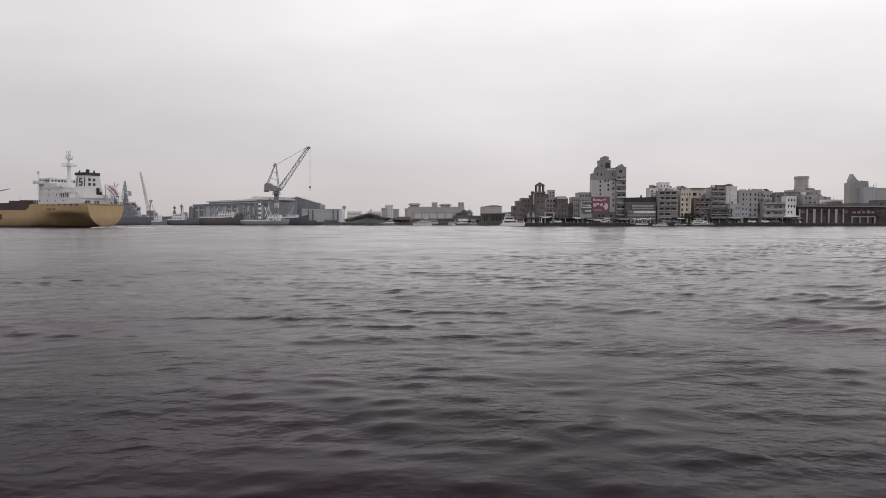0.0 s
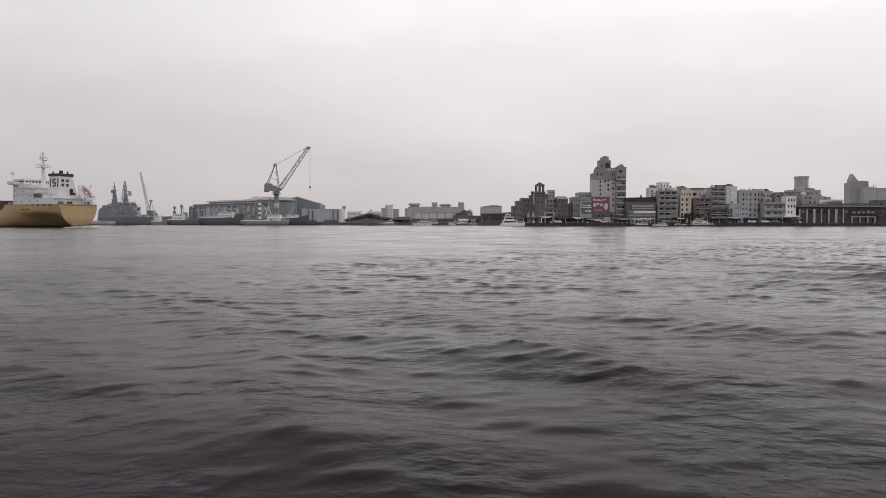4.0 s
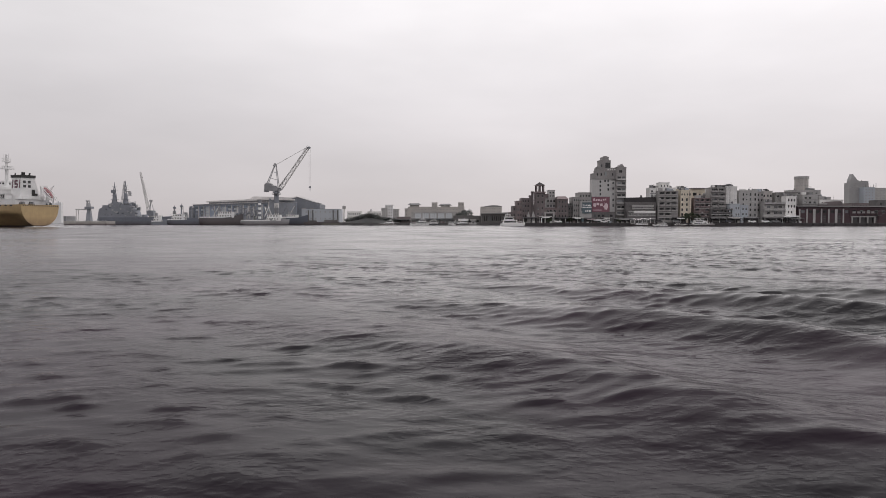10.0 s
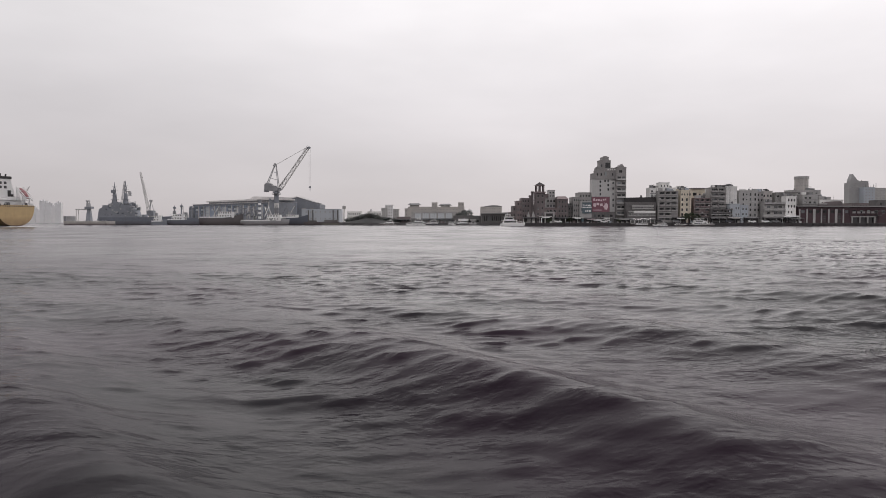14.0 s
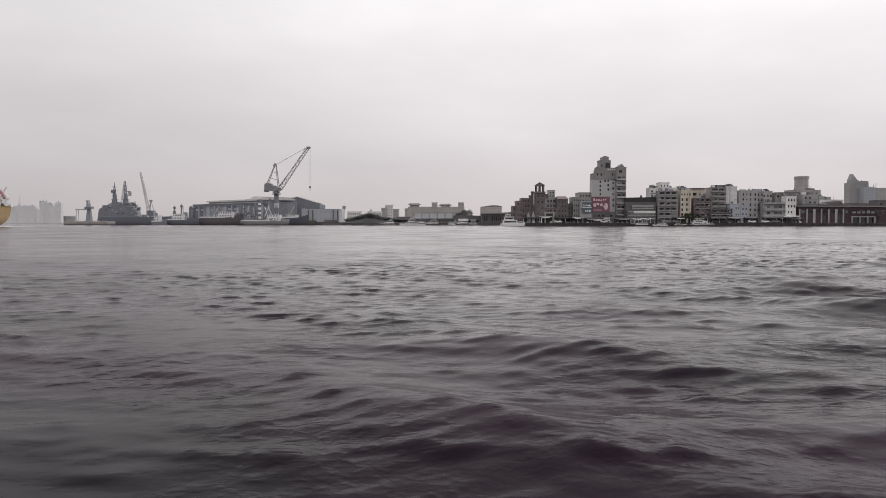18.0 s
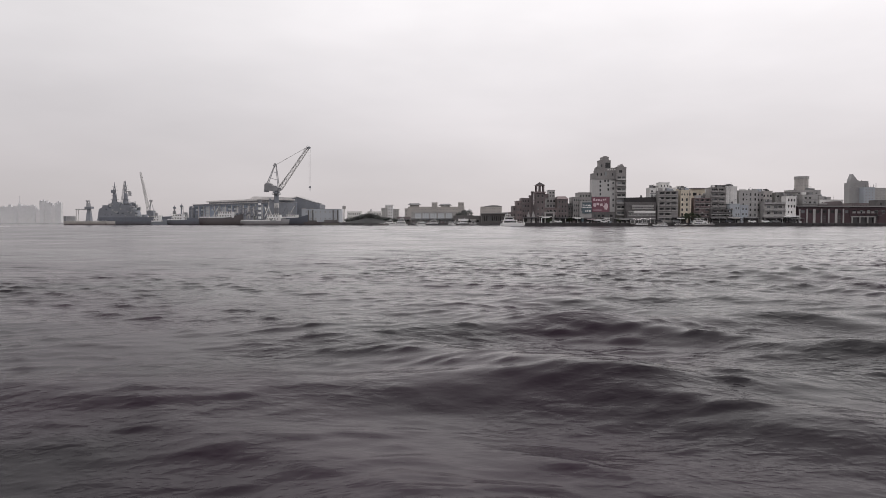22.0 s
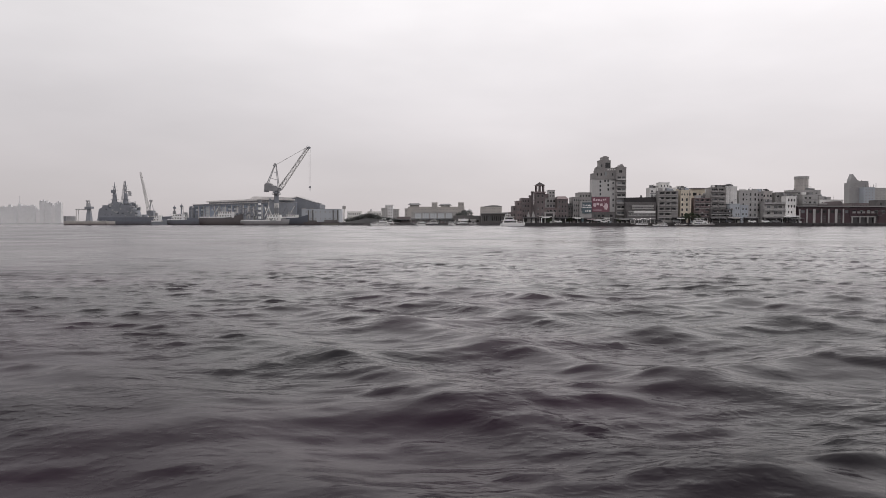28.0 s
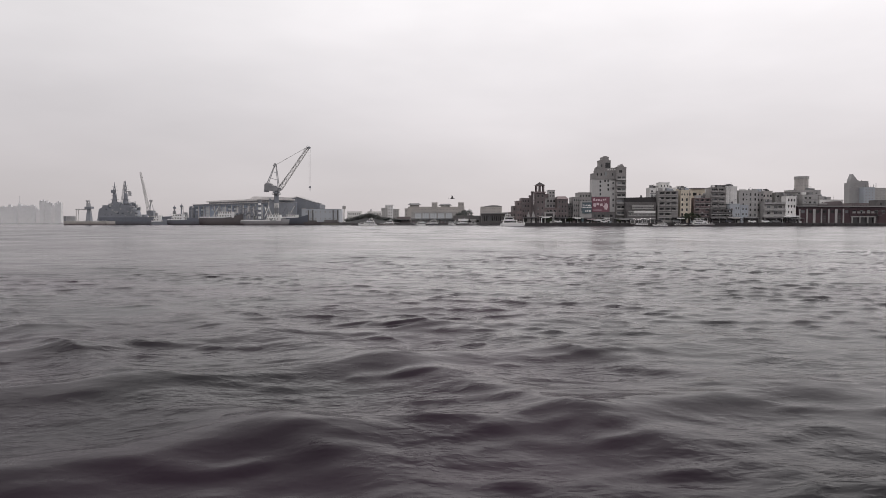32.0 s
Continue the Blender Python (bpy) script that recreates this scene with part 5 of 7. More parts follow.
yard_rows = ((-256.25, 612, 15, 6, 3.0, "navy_dark", "white_paint", -80, "dark grey patrol launch with white cabin", ((0.4, 0.35),)),
             (-239.50, 606, 26, 7, 4.4, "hull_navy", "white_paint", -84, "dark grey coastal vessel with a white deckhouse", ((0.22, 0.45), (0.5, 0.47), (0.8, 0.42))),
             (-225.39, 622, 18, 6, 3.6, "navy_dark", "navy_grey", 84, "dark grey launch moored in the haze", ((0.4, 0.5),)))
pump = building("pump_house", "slim dark hazy pump house beside the yard shed", "building")
block(pump, -255.5, -251.2, QUAY, 16.8, 700, 5, "shed_dark", 1, 3, (0.4, 0.3), glass="dim_glass", parapet=0.3)
for px, top in ((-228.0, 17.4), (-233.9, 16.0), (-219.5, 16.6)):
    pole = thing("radar_pole", pose(px, 607, 4.6), "stout grey radar pole on the coastal vessel", "mast", "radar poles in the yard")
    part("pole", B().rod((0, 0, 0), (0, 0, top - 6.4), 0.75, 0.5, 8), M["shed_dark"], pole)
    part("radar_head", B().box(-1.2, 1.2, -0.6, 0.6, top - 6.4, top - 4.9).rod((0, 0, top - 4.9), (0, 0, top - 3.4), 0.25, 0.15, 6), M["navy_dark"], pole)
    part("crosstree", B().box(-1.5, 1.5, -0.2, 0.2, top - 9.0, top - 8.6), M["navy_grey"], pole)
for x, y, L, w, dk, hm, bm, rz, lab, ms in yard_rows:
    work_ship(pose(x, y, 0, 0, 0, rz), L, w, dk, hm, bm, lab, house=(0.15, 0.55), tiers=2, masts=ms, sheer=1.2)


def luffing_crane(at, s, colour, pale, tip, label):
    """A level-luffing yard crane: banded column, machinery house, A-frame, lattice jib, rope and hook. Local x to the tip."""
    c = thing("yard_crane", at, label, "crane", group="shipyard cranes")
    col_top = 26 * s
    for k in range(6):
        part("column_band", B().rod((0, 0, k * col_top / 6), (0, 0, (k + 1) * col_top / 6), 2.0 * s, 2.0 * s, 14), M[pale if k in (1, 3) else "shed_dark" if k in (4, 5) else colour], c)
    part("gallery", B().rod((0, 0, col_top - 1.2 * s), (0, 0, col_top - 0.7 * s), 3.8 * s, 3.8 * s, 14).rail([(3.7 * s * math.cos(a * 0.785), 3.7 * s * math.sin(a * 0.785), col_top - 0.7 * s) for a in range(9)], 1.1, 2, 0.07), M[colour], c)
    part("slew_ring", B().rod((0, 0, col_top), (0, 0, col_top + 1.5 * s), 3.0 * s, 2.8 * s, 14), M["shed_dark"], c)
    part("machinery_house", B().prism([(-9.8 * s, col_top + 2.2 * s), (2.0 * s, col_top + 1.5 * s), (2.0 * s, col_top + 4.2 * s), (0.6 * s, col_top + 6.2 * s), (-3 * s, col_top + 6.6 * s), (-4.2 * s, col_top + 8.4 * s), (-8.8 * s, col_top + 8.4 * s), (-9.8 * s, col_top + 7.4 * s)], -3.2 * s, 3.2 * s).box(-10.4 * s, -7.2 * s, -2.2 * s, 2.2 * s, col_top + 1.0 * s, col_top + 3.4 * s), M[colour], c, "grey machinery house and counterweight")
    cab = part("driver_cab", B().box(2.2 * s, 4.6 * s, -3 * s, -0.6 * s, col_top + 2 * s, col_top + 4.6 * s), M[colour], c)
    part("window", B().box(2.5 * s, 4.65 * s, -3.06 * s, -3.0 * s, col_top + 3.2 * s, col_top + 4.3 * s), M["glass"], cab)
    part("house_rail", B().rail([(-9.6 * s, -3.1 * s, col_top + 8.4 * s), (-4.3 * s, -3.1 * s, col_top + 8.4 * s)], 1.1, 1.5, 0.08).rail([(-2.9 * s, -3.1 * s, col_top + 6.6 * s), (0.6 * s, -3.1 * s, col_top + 6.2 * s)], 1.1, 1.5, 0.08), M[pale], c)
    apex = (-1.0 * s, 0, col_top + 25 * s)
    fr = B()
    for sy in (-1, 1):
        fr.rod((-8 * s, sy * 2.6 * s, col_top + 7.5 * s), (apex[0], sy * 0.9 * s, apex[2]), 0.42 * s, 0.32 * s, 6)
        fr.rod((2 * s, sy * 2.6 * s, col_top + 6 * s), (apex[0] + 0.8 * s, sy * 0.9 * s, apex[2]), 0.42 * s, 0.32 * s, 6)
        fr.rod((-5.6 * s, sy * 2.1 * s, col_top + 13.5 * s), (1.2 * s, sy * 2.1 * s, col_top + 11.5 * s), 0.22 * s, 0.22 * s, 5)
        fr.rod((-3.4 * s, sy * 1.6 * s, col_top + 19 * s), (0.6 * s, sy * 1.6 * s, col_top + 17.5 * s), 0.22 * s, 0.22 * s, 5)
    part("a_frame", fr, M["navy_grey"], c)
    part("sheave_head", B().rod((apex[0] + 0.2 * s, -1.1 * s, apex[2]), (apex[0] + 0.2 * s, 1.1 * s, apex[2]), 1.1 * s, 1.1 * s, 12).box(apex[0] - 1.5 * s, apex[0] + 1.3 * s, -0.8 * s, 0.8 * s, apex[2] - 1.4 * s, apex[2] - 0.2 * s), M["crane_grey"], c)
    foot = (3.2 * s, 0, col_top + 3.8 * s)
    jib = part("jib", B().lattice(foot, tip, 3.4 * s, 1.7 * s, 18, 0.24 * s), M["crane_pale"], c, "pale grey lattice jib")
    tv = Vector(tip)
    part("jib_head", B().prism([(tv.x - 2.0 * s, tv.z - 1.6 * s), (tv.x + 0.8 * s, tv.z - 0.9 * s), (tv.x + 1.5 * s, tv.z + 0.4 * s), (tv.x + 0.6 * s, tv.z + 1.0 * s), (tv.x - 1.2 * s, tv.z + 0.2 * s)], -0.9 * s, 0.9 * s).rod((tv.x + 0.9 * s, -0.5 * s, tv.z), (tv.x + 0.9 * s, 0.5 * s, tv.z), 0.9 * s, 0.9 * s, 10), M["shed_dark"], jib)
    part("jib_walkway", B().rail([(foot[0], -1.6 * s, foot[2] + 1.2 * s), (tv.x - s, -1.0 * s, tv.z + 0.8 * s)], 1.0, 2.5, 0.09), M[colour], jib)
    for sy in (-0.7, 0.7):
        part("stay_rope", B().rod((apex[0] + s, sy * s, apex[2]), (tv.x - s, sy * s, tv.z + 0.5 * s), 0.12 * s, 0.12 * s, 4), M[pale], c)
    for sx in (0.3, 1.7):
        part("hoist_rope", B().rod((tv.x + sx * s, 0, tv.z), (tv.x + sx * s, 0, tv.z - 34 * s), 0.09 * s, 0.09 * s, 4), M[pale], c)
    hook = part("hook_block", B().box(tv.x + 0.1 * s, tv.x + 1.9 * s, -0.6 * s, 0.6 * s, tv.z - 35.2 * s, tv.z - 33.8 * s), M["shed_dark"], c)
    part("hook", B().rod((tv.x + 1.0 * s, 0, tv.z - 35.4 * s), (tv.x + 1.0 * s, 0, tv.z - 38 * s), 0.35 * s, 0.2 * s, 6), M["shed_dark"], hook)
    return c


luffing_crane(pose(-146.25, 612, QUAY), 1.0, "crane_grey", "crane_pale", (-117.70 - -146.25, 0, 67.73 - QUAY), "grey level-luffing shipyard crane with a raised lattice jib")


def slim_crane():
    c = thing("yard_crane", pose(-308.34, 735, QUAY), "hazy grey dock crane with a steep lattice jib", "crane", group="shipyard cranes")
    z = lambda v: v - QUAY
    part("column", B().rod((0, 0, 0), (0, 0, z(9.35)), 2.6, 2.0, 10), M["navy_grey"], c)
    part("machinery_house", B().box(-3.4, 3.8, -3, 3, z(9.35), z(14.72)).box(-4.6, 4.6, -3.4, 3.4, z(9.95) - 0.5, z(9.95)), M["navy_dark"], c)
    part("a_frame", B().rod((-1.5, -1.4, z(14.72)), (0.3, 0, z(25.43)), 0.35, 0.3, 5).rod((-1.5, 1.4, z(14.72)), (0.3, 0, z(25.43)), 0.35, 0.3, 5).rod((3, 0, z(14.72)), (0.3, 0, z(25.43)), 0.35, 0.3, 5).box(-1.2, 1.6, -1, 1, z(24.24), z(26.03)), M["navy_grey"], c)
    part("jib", B().lattice((-2.0, 0, z(13.52)), (-318.78 - -308.34, 0, z(55.13)), 2.6, 1.2, 16, 0.22), M["crane_pale"], c)
    part("stay_rope", B().rod((0.3, 0, z(25.43)), (-318.48 - -308.34, 0, z(53.95)), 0.1, 0.1, 3), M["crane_pale"], c)


slim_crane()
banded = thing("banded_mast", pose(-153.0, 581, 3.4), "tall black and white banded mast on the fishing ship", "mast")
for k in range(9):
    z0, z1 = 17.0 * k / 9, 17.0 * (k + 1) / 9
    part("band", B().rod((0, 0, z0), (0, 0, z1), 1.3, 1.3, 10), M["white_paint" if k % 2 else "shed_dark"], banded)
part("head", B().box(-1.9, 1.9, -1.2, 1.2, 17.0, 17.9), M["crane_grey"], banded)


def yard_shed():
    """The long shed of the yard; its front runs obliquely away, with tall doors between pale columns."""
    p0, p1 = Vector((-258.37, 722, 0)), Vector((-156.95, 628, 0))
    d = p1 - p0
    L = d.length
    sh = thing("shipyard_shed", pose(p0.x, p0.y, QUAY, 0, 0, math.degrees(math.atan2(d.y, d.x))), "long blue-grey shipyard shed with a pale roof edge", "shed", "shipyard sheds")
    H = 18.5
    holes = [(L * k / 13 + 2.2, L * (k + 1) / 13 - 1.0, 0.3, H - 2.6) for k in range(13)]
    s = B()
    wall_with_openings(s, 0, L, 0, H, 0, holes, 1.0)
    part("wall", s.box(0, L, 30, 30.4, 0, H).box(0, 0.3, 0.3, 30, 0, H), M["shed_wall"], sh)
    part("end_wall", B().box(L - 0.3, L, 0.3, 30, 0, H + 3.4), M["shed_dark"], sh)
    for k, o in enumerate(holes):
        door = part("sliding_door", B().box(o[0] + 0.1, o[1] - 0.1, 0.6, 0.8, 0.3, H - 2.7), M[("shed_dark", "pale_panel", "navy_dark", "shed_wall", "pale_panel", "shed_dark")[k * 5 % 6]], sh)
        for j in range(4):
            part("door_rib", B().box(o[0] + 0.2, o[1] - 0.2, 0.5, 0.6, 2.5 + j * 3.3, 2.8 + j * 3.3), M["shed_wall"], door)
        part("door_light", B().box(o[0] + 0.8, o[1] - 0.8, 0.52, 0.6, H - 6.4, H - 4.6), M["pale_panel"], door)
    for k in range(14):
        part("column", B().box(L * k / 13 - 0.4, L * k / 13 + 0.5, -0.5, -0.003, 0, H), M["shed_roof"], sh)
    part("fascia", B().box(-0.5, L, -0.8, -0.51, H - 1.4, H - 0.1), M["shed_dark"], sh)
    part("low_roof", B().box(-0.6, L, -1.0, 30.6, H, H + 0.45), M["shed_roof"], sh)
    # the raised middle of the roof with its row of lights
    part("clerestory", B().box(24, L, 4, 26, H + 0.45, H + 2.1), M["shed_dark"], sh)
    for k in range(24):
        part("clerestory_window", B().box(26 + k * (L - 28) / 24, 26 + (k + 0.7) * (L - 28) / 24, 3.9, 3.99, H + 0.7, H + 1.8), M["dim_glass"], sh)
    part("roof", B().box(22, L + 0.6, 2.4, 27.6, H + 2.1, H + 3.5), M["shed_roof"], sh)


yard_shed()
gable = thing("shipyard_shed", pose(-133.41, 655, QUAY), "dark grey gabled shipyard hall with a pale roof line", "shed", "shipyard sheds")
gh = lambda v: v - QUAY
GX0, GX1 = -152.54 - -133.41, -120.07 - -133.41
PEAK = -137.56 - -133.41
part("wall", B().prism([(GX0, 0), (GX1, 0), (GX1, gh(20.52)), (PEAK, gh(25.82)), (GX0, gh(21.84))], 0, 34), M["shed_dark"], gable)
part("roof_edge", B().prism([(GX0, gh(21.84)), (PEAK, gh(25.82)), (PEAK, gh(26.6)), (GX0, gh(22.9))], -0.6, 34), M["shed_roof"], gable)
part("roof_edge", B().prism([(PEAK, gh(25.82)), (GX1 + 0.4, gh(20.42)), (GX1 + 0.4, gh(20.92)), (PEAK, gh(26.37))], -0.6, 34), M["roof_metal"], gable)
part("annex", B().box(GX1 + 0.01, GX1 + 4.2, 1, 30, 0, gh(19.46)), M["shed_dark"], gable)
for k in range(4):
    part("wall_window", B().box(GX0 + 5 + k * 7.4, GX0 + 8.6 + k * 7.4, -0.12, -0.003, 12.4, 14.0), M["dim_glass"], gable)
for k in range(5):
    part("sliding_door", B().box(GX0 + 2 + k * 6.6, GX0 + 7.6 + k * 6.6, -0.2, -0.003, 0, 11), M["shed_wall" if k % 2 else "shed_dark"], gable)
far_roof = thing("shipyard_shed", pose(0, 690, QUAY), "pale low shed roof behind the crane", "shed", "shipyard sheds")
part("wall", B().box(-192.60, -138.29, 0, 30, 0, gh(24.57)), M["shed_dark"], far_roof)
part("roof", B().prism([(-193.72, gh(24.57)), (-137.73, gh(24.57)), (-141.09, gh(26.80)), (-187.01, gh(27.92))], -1, 31), M["shed_roof"], far_roof)

store = building("white_warehouse", "long white warehouse with shallow roof", "warehouse")
block(store, -126.28, -92.57, QUAY, 13.76, 622, 20, "store_wall", 7, 2, (0.3, 0.16), lift=0.55, roof="shed_roof", glass="dim_glass", frame="frame_white")
for px in (-120.24, -116.22, -98.10, -94.08):
    part("pier", B().box(px - 0.5, px + 0.5, 621.4, 621.99, QUAY, 13.26), M["dark_concrete"], store)
quay_shed = building("barge", "low dark steel barge moored along the quay", "barge")
part("hull", B().box(-118.40, -88.31, 592, 602, -0.6, 2.69), M["hull_dark"], quay_shed)
part("deck_cargo", B().box(-116.94, -108.69, 594, 600, 2.69, 3.90).box(-101.42, -90.26, 594, 600, 2.69, 4.38), M["dark_concrete"], quay_shed)

work_ship(pose(-205.5, 590, 0, 0, 0, -90), 35, 8.5, 6.2, "hull_dark", "white_paint", "rusty dark-hulled fishing ship with a white deckhouse", house=(0.42, 0.84), tiers=2, masts=((0.12, 0.3), (0.55, 0.26)), sheer=3.6, booms=2)
work_ship(pose(-168.49, 582, 0, 0, 0, -90), 38, 8, 3.6, "hull_silver", "white_paint", "pale grey ship with masts and derricks, moored", house=(0.56, 0.88), tiers=2, masts=((0.08, 0.22), (0.2, 0.3), (0.34, 0.26), (0.58, 0.3)), sheer=1.6, booms=3)
work_ship(pose(-138.35, 594, 0, 0, 0, -90), 22, 7, 6.2, "hull_blue", "white_paint", "dark blue-hulled work boat with white trim", house=(0.25, 0.66), tiers=1, masts=((0.2, 0.4), (0.45, 0.35)), sheer=2.8, booms=2)
for k, (ax, az, bx, bz) in enumerate(((-141.71, 11.71, -146.3, 16.9), (-145.52, 10.76, -149.3, 15.2), (-149.33, 10.28, -145.5, 15.4), (-157.04, 9.81, -158.77, 15.5))):
    beam = thing("derrick_beam", pose(ax, 582 + (k % 3) * 1.6, 3.0), "heavy pale fishing derrick standing on the ship's deck", "derrick", "derricks on the fishing ship")
    part("beam", B().rod((0, 0, 0), (bx - ax, 0, bz - 3.0), 0.55 - 0.03 * k, 0.34, 7), M[("crane_pale", "white_paint", "shed_wall", "crane_pale", "navy_grey", "crane_grey", "crane_pale")[k]], beam)
    part("foot", B().box(-0.8, 0.8, -0.7, 0.7, -0.3, 0.8), M["shed_dark"], beam)
    part("block_and_rope", B().rod((bx - ax, 0, bz - 3.0), (bx - ax + 0.3, 0, (bz - 3.0) * 0.45), 0.07, 0.07, 4).box(bx - ax, bx - ax + 0.6, -0.3, 0.3, (bz - 3.0) * 0.4, (bz - 3.0) * 0.45), M["shed_dark"], beam)
for k in range(7):
    gx, top = -174.25 + k * 3.02, (15.55, 17.45, 14.12, 16.98, 13.17, 16.03, 12.69)[k]
    gal = thing("gallows_frame", pose(gx, 590 + (k % 2), 0.5), "pale grey gallows frame with winch and hanging nets", "gallows", "gallows frames between the ships")
    for sx in (-1, 1):
        part("post", B().rod((sx * 1.6, 0, 0), (sx * 1.1, 0, top - 0.5), 0.42, 0.3, 6), M["crane_grey" if k % 2 else "navy_grey"], gal)
    part("crossbar", B().box(-1.7, 1.7, -0.4, 0.4, top - 0.9, top - 0.3), M["crane_grey"], gal)
    part("winch", B().rod((-1.0, -0.6, (top - 0.5) * 0.55), (1.0, -0.6, (top - 0.5) * 0.6), 0.8, 0.8, 8), M["shed_dark"], gal)
    part("hanging_net", B().plan([(-1.0, -0.3), (1.0, -0.3), (0.7, 0.5), (-0.8, 0.5)], (top - 0.5) * 0.3, top - 1.0, grow=0.5), M["navy_dark" if k % 3 else "crane_pale"], gal)
net_rng = random.Random(64)
for k in range(8):
    nx = -162.5 + k * 2.6
    heap = thing("net_heap", pose(nx, 581.5 + net_rng.uniform(-0.8, 0.8), 3.5), "dark heap of fishing net and floats on deck", "net", "net heaps on the fishing ship")
    part("net", B().plan([(1.3 * math.cos(j * 0.785) * net_rng.uniform(0.7, 1.2), 1.1 * math.sin(j * 0.785) * net_rng.uniform(0.7, 1.2)) for j in range(8)], 0, net_rng.uniform(2.2, 5.4), grow=0.4), M[net_rng.choice(("shed_dark", "leaf_haze", "navy_dark"))], heap)
    part("float_line", B().rod((-0.9, -1.0, 0.3), (0.9, -0.9, 0.8), 0.22, 0.22, 6), M[net_rng.choice(("crane_pale", "white_paint", "boat_orange"))], heap)
yard_rng = random.Random(31)
for k in range(9):
    lx = -169.43 + k * 3.3 + yard_rng.uniform(-0.8, 0.8)
    post = thing("derrick_post", pose(lx, 603 + yard_rng.uniform(0, 3), QUAY), "rusty steel derrick post on the yard quay", "derrick", "derrick posts on the yard quay")
    hi = yard_rng.uniform(8, 16)
    part("post", B().rod((0, 0, 0), (0, 0, hi), 0.45, 0.25, 6).box(-1.0, 1.0, -0.8, 0.8, 0, yard_rng.uniform(1.5, 4)), M[yard_rng.choice(("crane_grey", "navy_dark", "shed_dark"))], post)
    part("boom", B().rod((0, -0.4, 1.5), (yard_rng.uniform(-6, 6), -0.6, hi * yard_rng.uniform(0.7, 1.1)), 0.3, 0.15, 5), M[yard_rng.choice(("navy_grey", "crane_grey"))], post)
    part("crosstree", B().box(-1.3, 1.3, -0.2, 0.2, hi * 0.8, hi * 0.8 + 0.3), M["crane_grey"], post)

# the low far shore with trees and pale blocks
for x0, x1, top, m, c, r in ((-101.07, -85.88, 13.29, "white_plaster", 6, 3), (-87.08, -72.27, 10.49, "grey_plaster", 5, 2), (-79.55, -64.14, 13.29, "white_plaster", 5, 3), (-64.92, -58.42, 17.12, "grey_plaster", 3, 5),
                             (-61.02, -52.58, 20.36, "haze_grey", 3, 6), (-53.23, -46.74, 15.82, "grey_plaster", 3, 4), (-76.92, -75.00, 15.65, "haze_pale", 1, 5)):
    b = building("shore_house", "pale concrete block standing behind the far trees", "building", "low buildings on the far shore")
    block(b, x0, x1, QUAY, top, 735 + x0 * 0.02, 10, m, c, r, (0.55, 0.45), roof="shed_roof", glass="dim_glass", frame="frame_white")
beacon = thing("beacon_tower", pose(-99.40, 700, QUAY), "slim white signal tower with a small cabin", "tower")
part("shaft", B().rod((0, 0, 0), (0, 0, 15.82 - QUAY), 1.0, 0.7, 10), M["white_plaster"], beacon)
part("cabin", B().rod((0, 0, 15.82 - QUAY), (0, 0, 18.66 - QUAY), 1.7, 1.9, 10), M["grey_plaster"], beacon)
part("aerial", B().rod((0, 0, 18.66 - QUAY), (0, 0, 20.92 - QUAY), 0.2, 0.1, 5), M["dark_metal"], beacon)

for k in range(40):
    rr = random.Random(90 + k)
    u = k / 39
    px = -76.70 + (-35.19 - -76.70) * u
    bulge = math.exp(-(((u - 0.45) / 0.25) ** 2))
    tree(pose(px, 552 + rr.uniform(0, 10), QUAY - 0.6 + 1.2 * bulge, 0, 0, rr.uniform(0, 360)), 3.0 + 3.2 * bulge * rr.uniform(0.8, 1.1) + rr.uniform(0, 1), 7.5, k, "leaf_haze", 16, "dark waterside tree with haze in its leaf colour")

# pale hotel with pavilion roofs
hotel = building("hotel", "broad beige hotel with flat pavilion roofs", "building")
block(hotel, -34.71, 21.28, QUAY, 17.30, 690, 24, "rose_tile", 16, 4, (0.4, 0.3), roof="concrete", glass="dim_glass", frame="frame_white")
block(hotel, -38.07, -34.71, QUAY, 15.63, 692, 18, "rose_tile", 1, 4, (0.5, 0.4), roof="concrete", glass="dim_glass", frame="frame_white")
for a, b, z0, z1 in ((-33.03, -24.08, 17.86, 19.82), (-2.24, 6.72, 17.86, 19.26)):
    block(hotel, a, b, z0, z1, 694, 14, "rose_tile", 4, 1, (0.6, 0.5), roof="concrete", parapet=0, glass="dim_glass", frame="frame_white")
    part("pavilion_roof", B().plan([(a - 2, 692), (b + 2, 692), (b + 2, 710), (a - 2, 710)], z1, z1 + 1.6, grow=0.7, mid=((a + b) / 2, 701)), M["roof_metal"], hotel)
for a, b, t in ((-11.20, -5.60, 21.49), (15.12, 20.72, 21.49)):
    block(hotel, a, b, QUAY, t, 689, 12, "rose_tile", 2, 6, (0.4, 0.4), roof="concrete", glass="dim_glass", frame="frame_white")

market = building("fish_market", "low harbour hall with pale open bays", "hall")
block(market, -26.13, 10.26, QUAY, 10.59, 575, 20, "concrete", 5, 1, (0.86, 0.62), lift=0.3, roof="shed_roof", glass="pale_panel")
part("canopy", B().box(-27.06, 11.20, 568, 575, 5.00, 5.47), M["roof_metal"], market)
net_loft = building("net_loft", "low dark timber net loft on the market quay", "shed")
block(net_loft, -37.0, -26.2, QUAY, 6.6, 556, 8, "dark_brown", 4, 1, (0.6, 0.4), roof="dark_concrete", frame="frame_dark", parapet=0.2)
part("lean_to_roof", B().prism([(-37.6, 4.2), (-25.6, 4.2), (-25.6, 4.5), (-37.6, 4.7)], 552, 555.99), M["roof_metal"], net_loft)
stall_rng = random.Random(58)
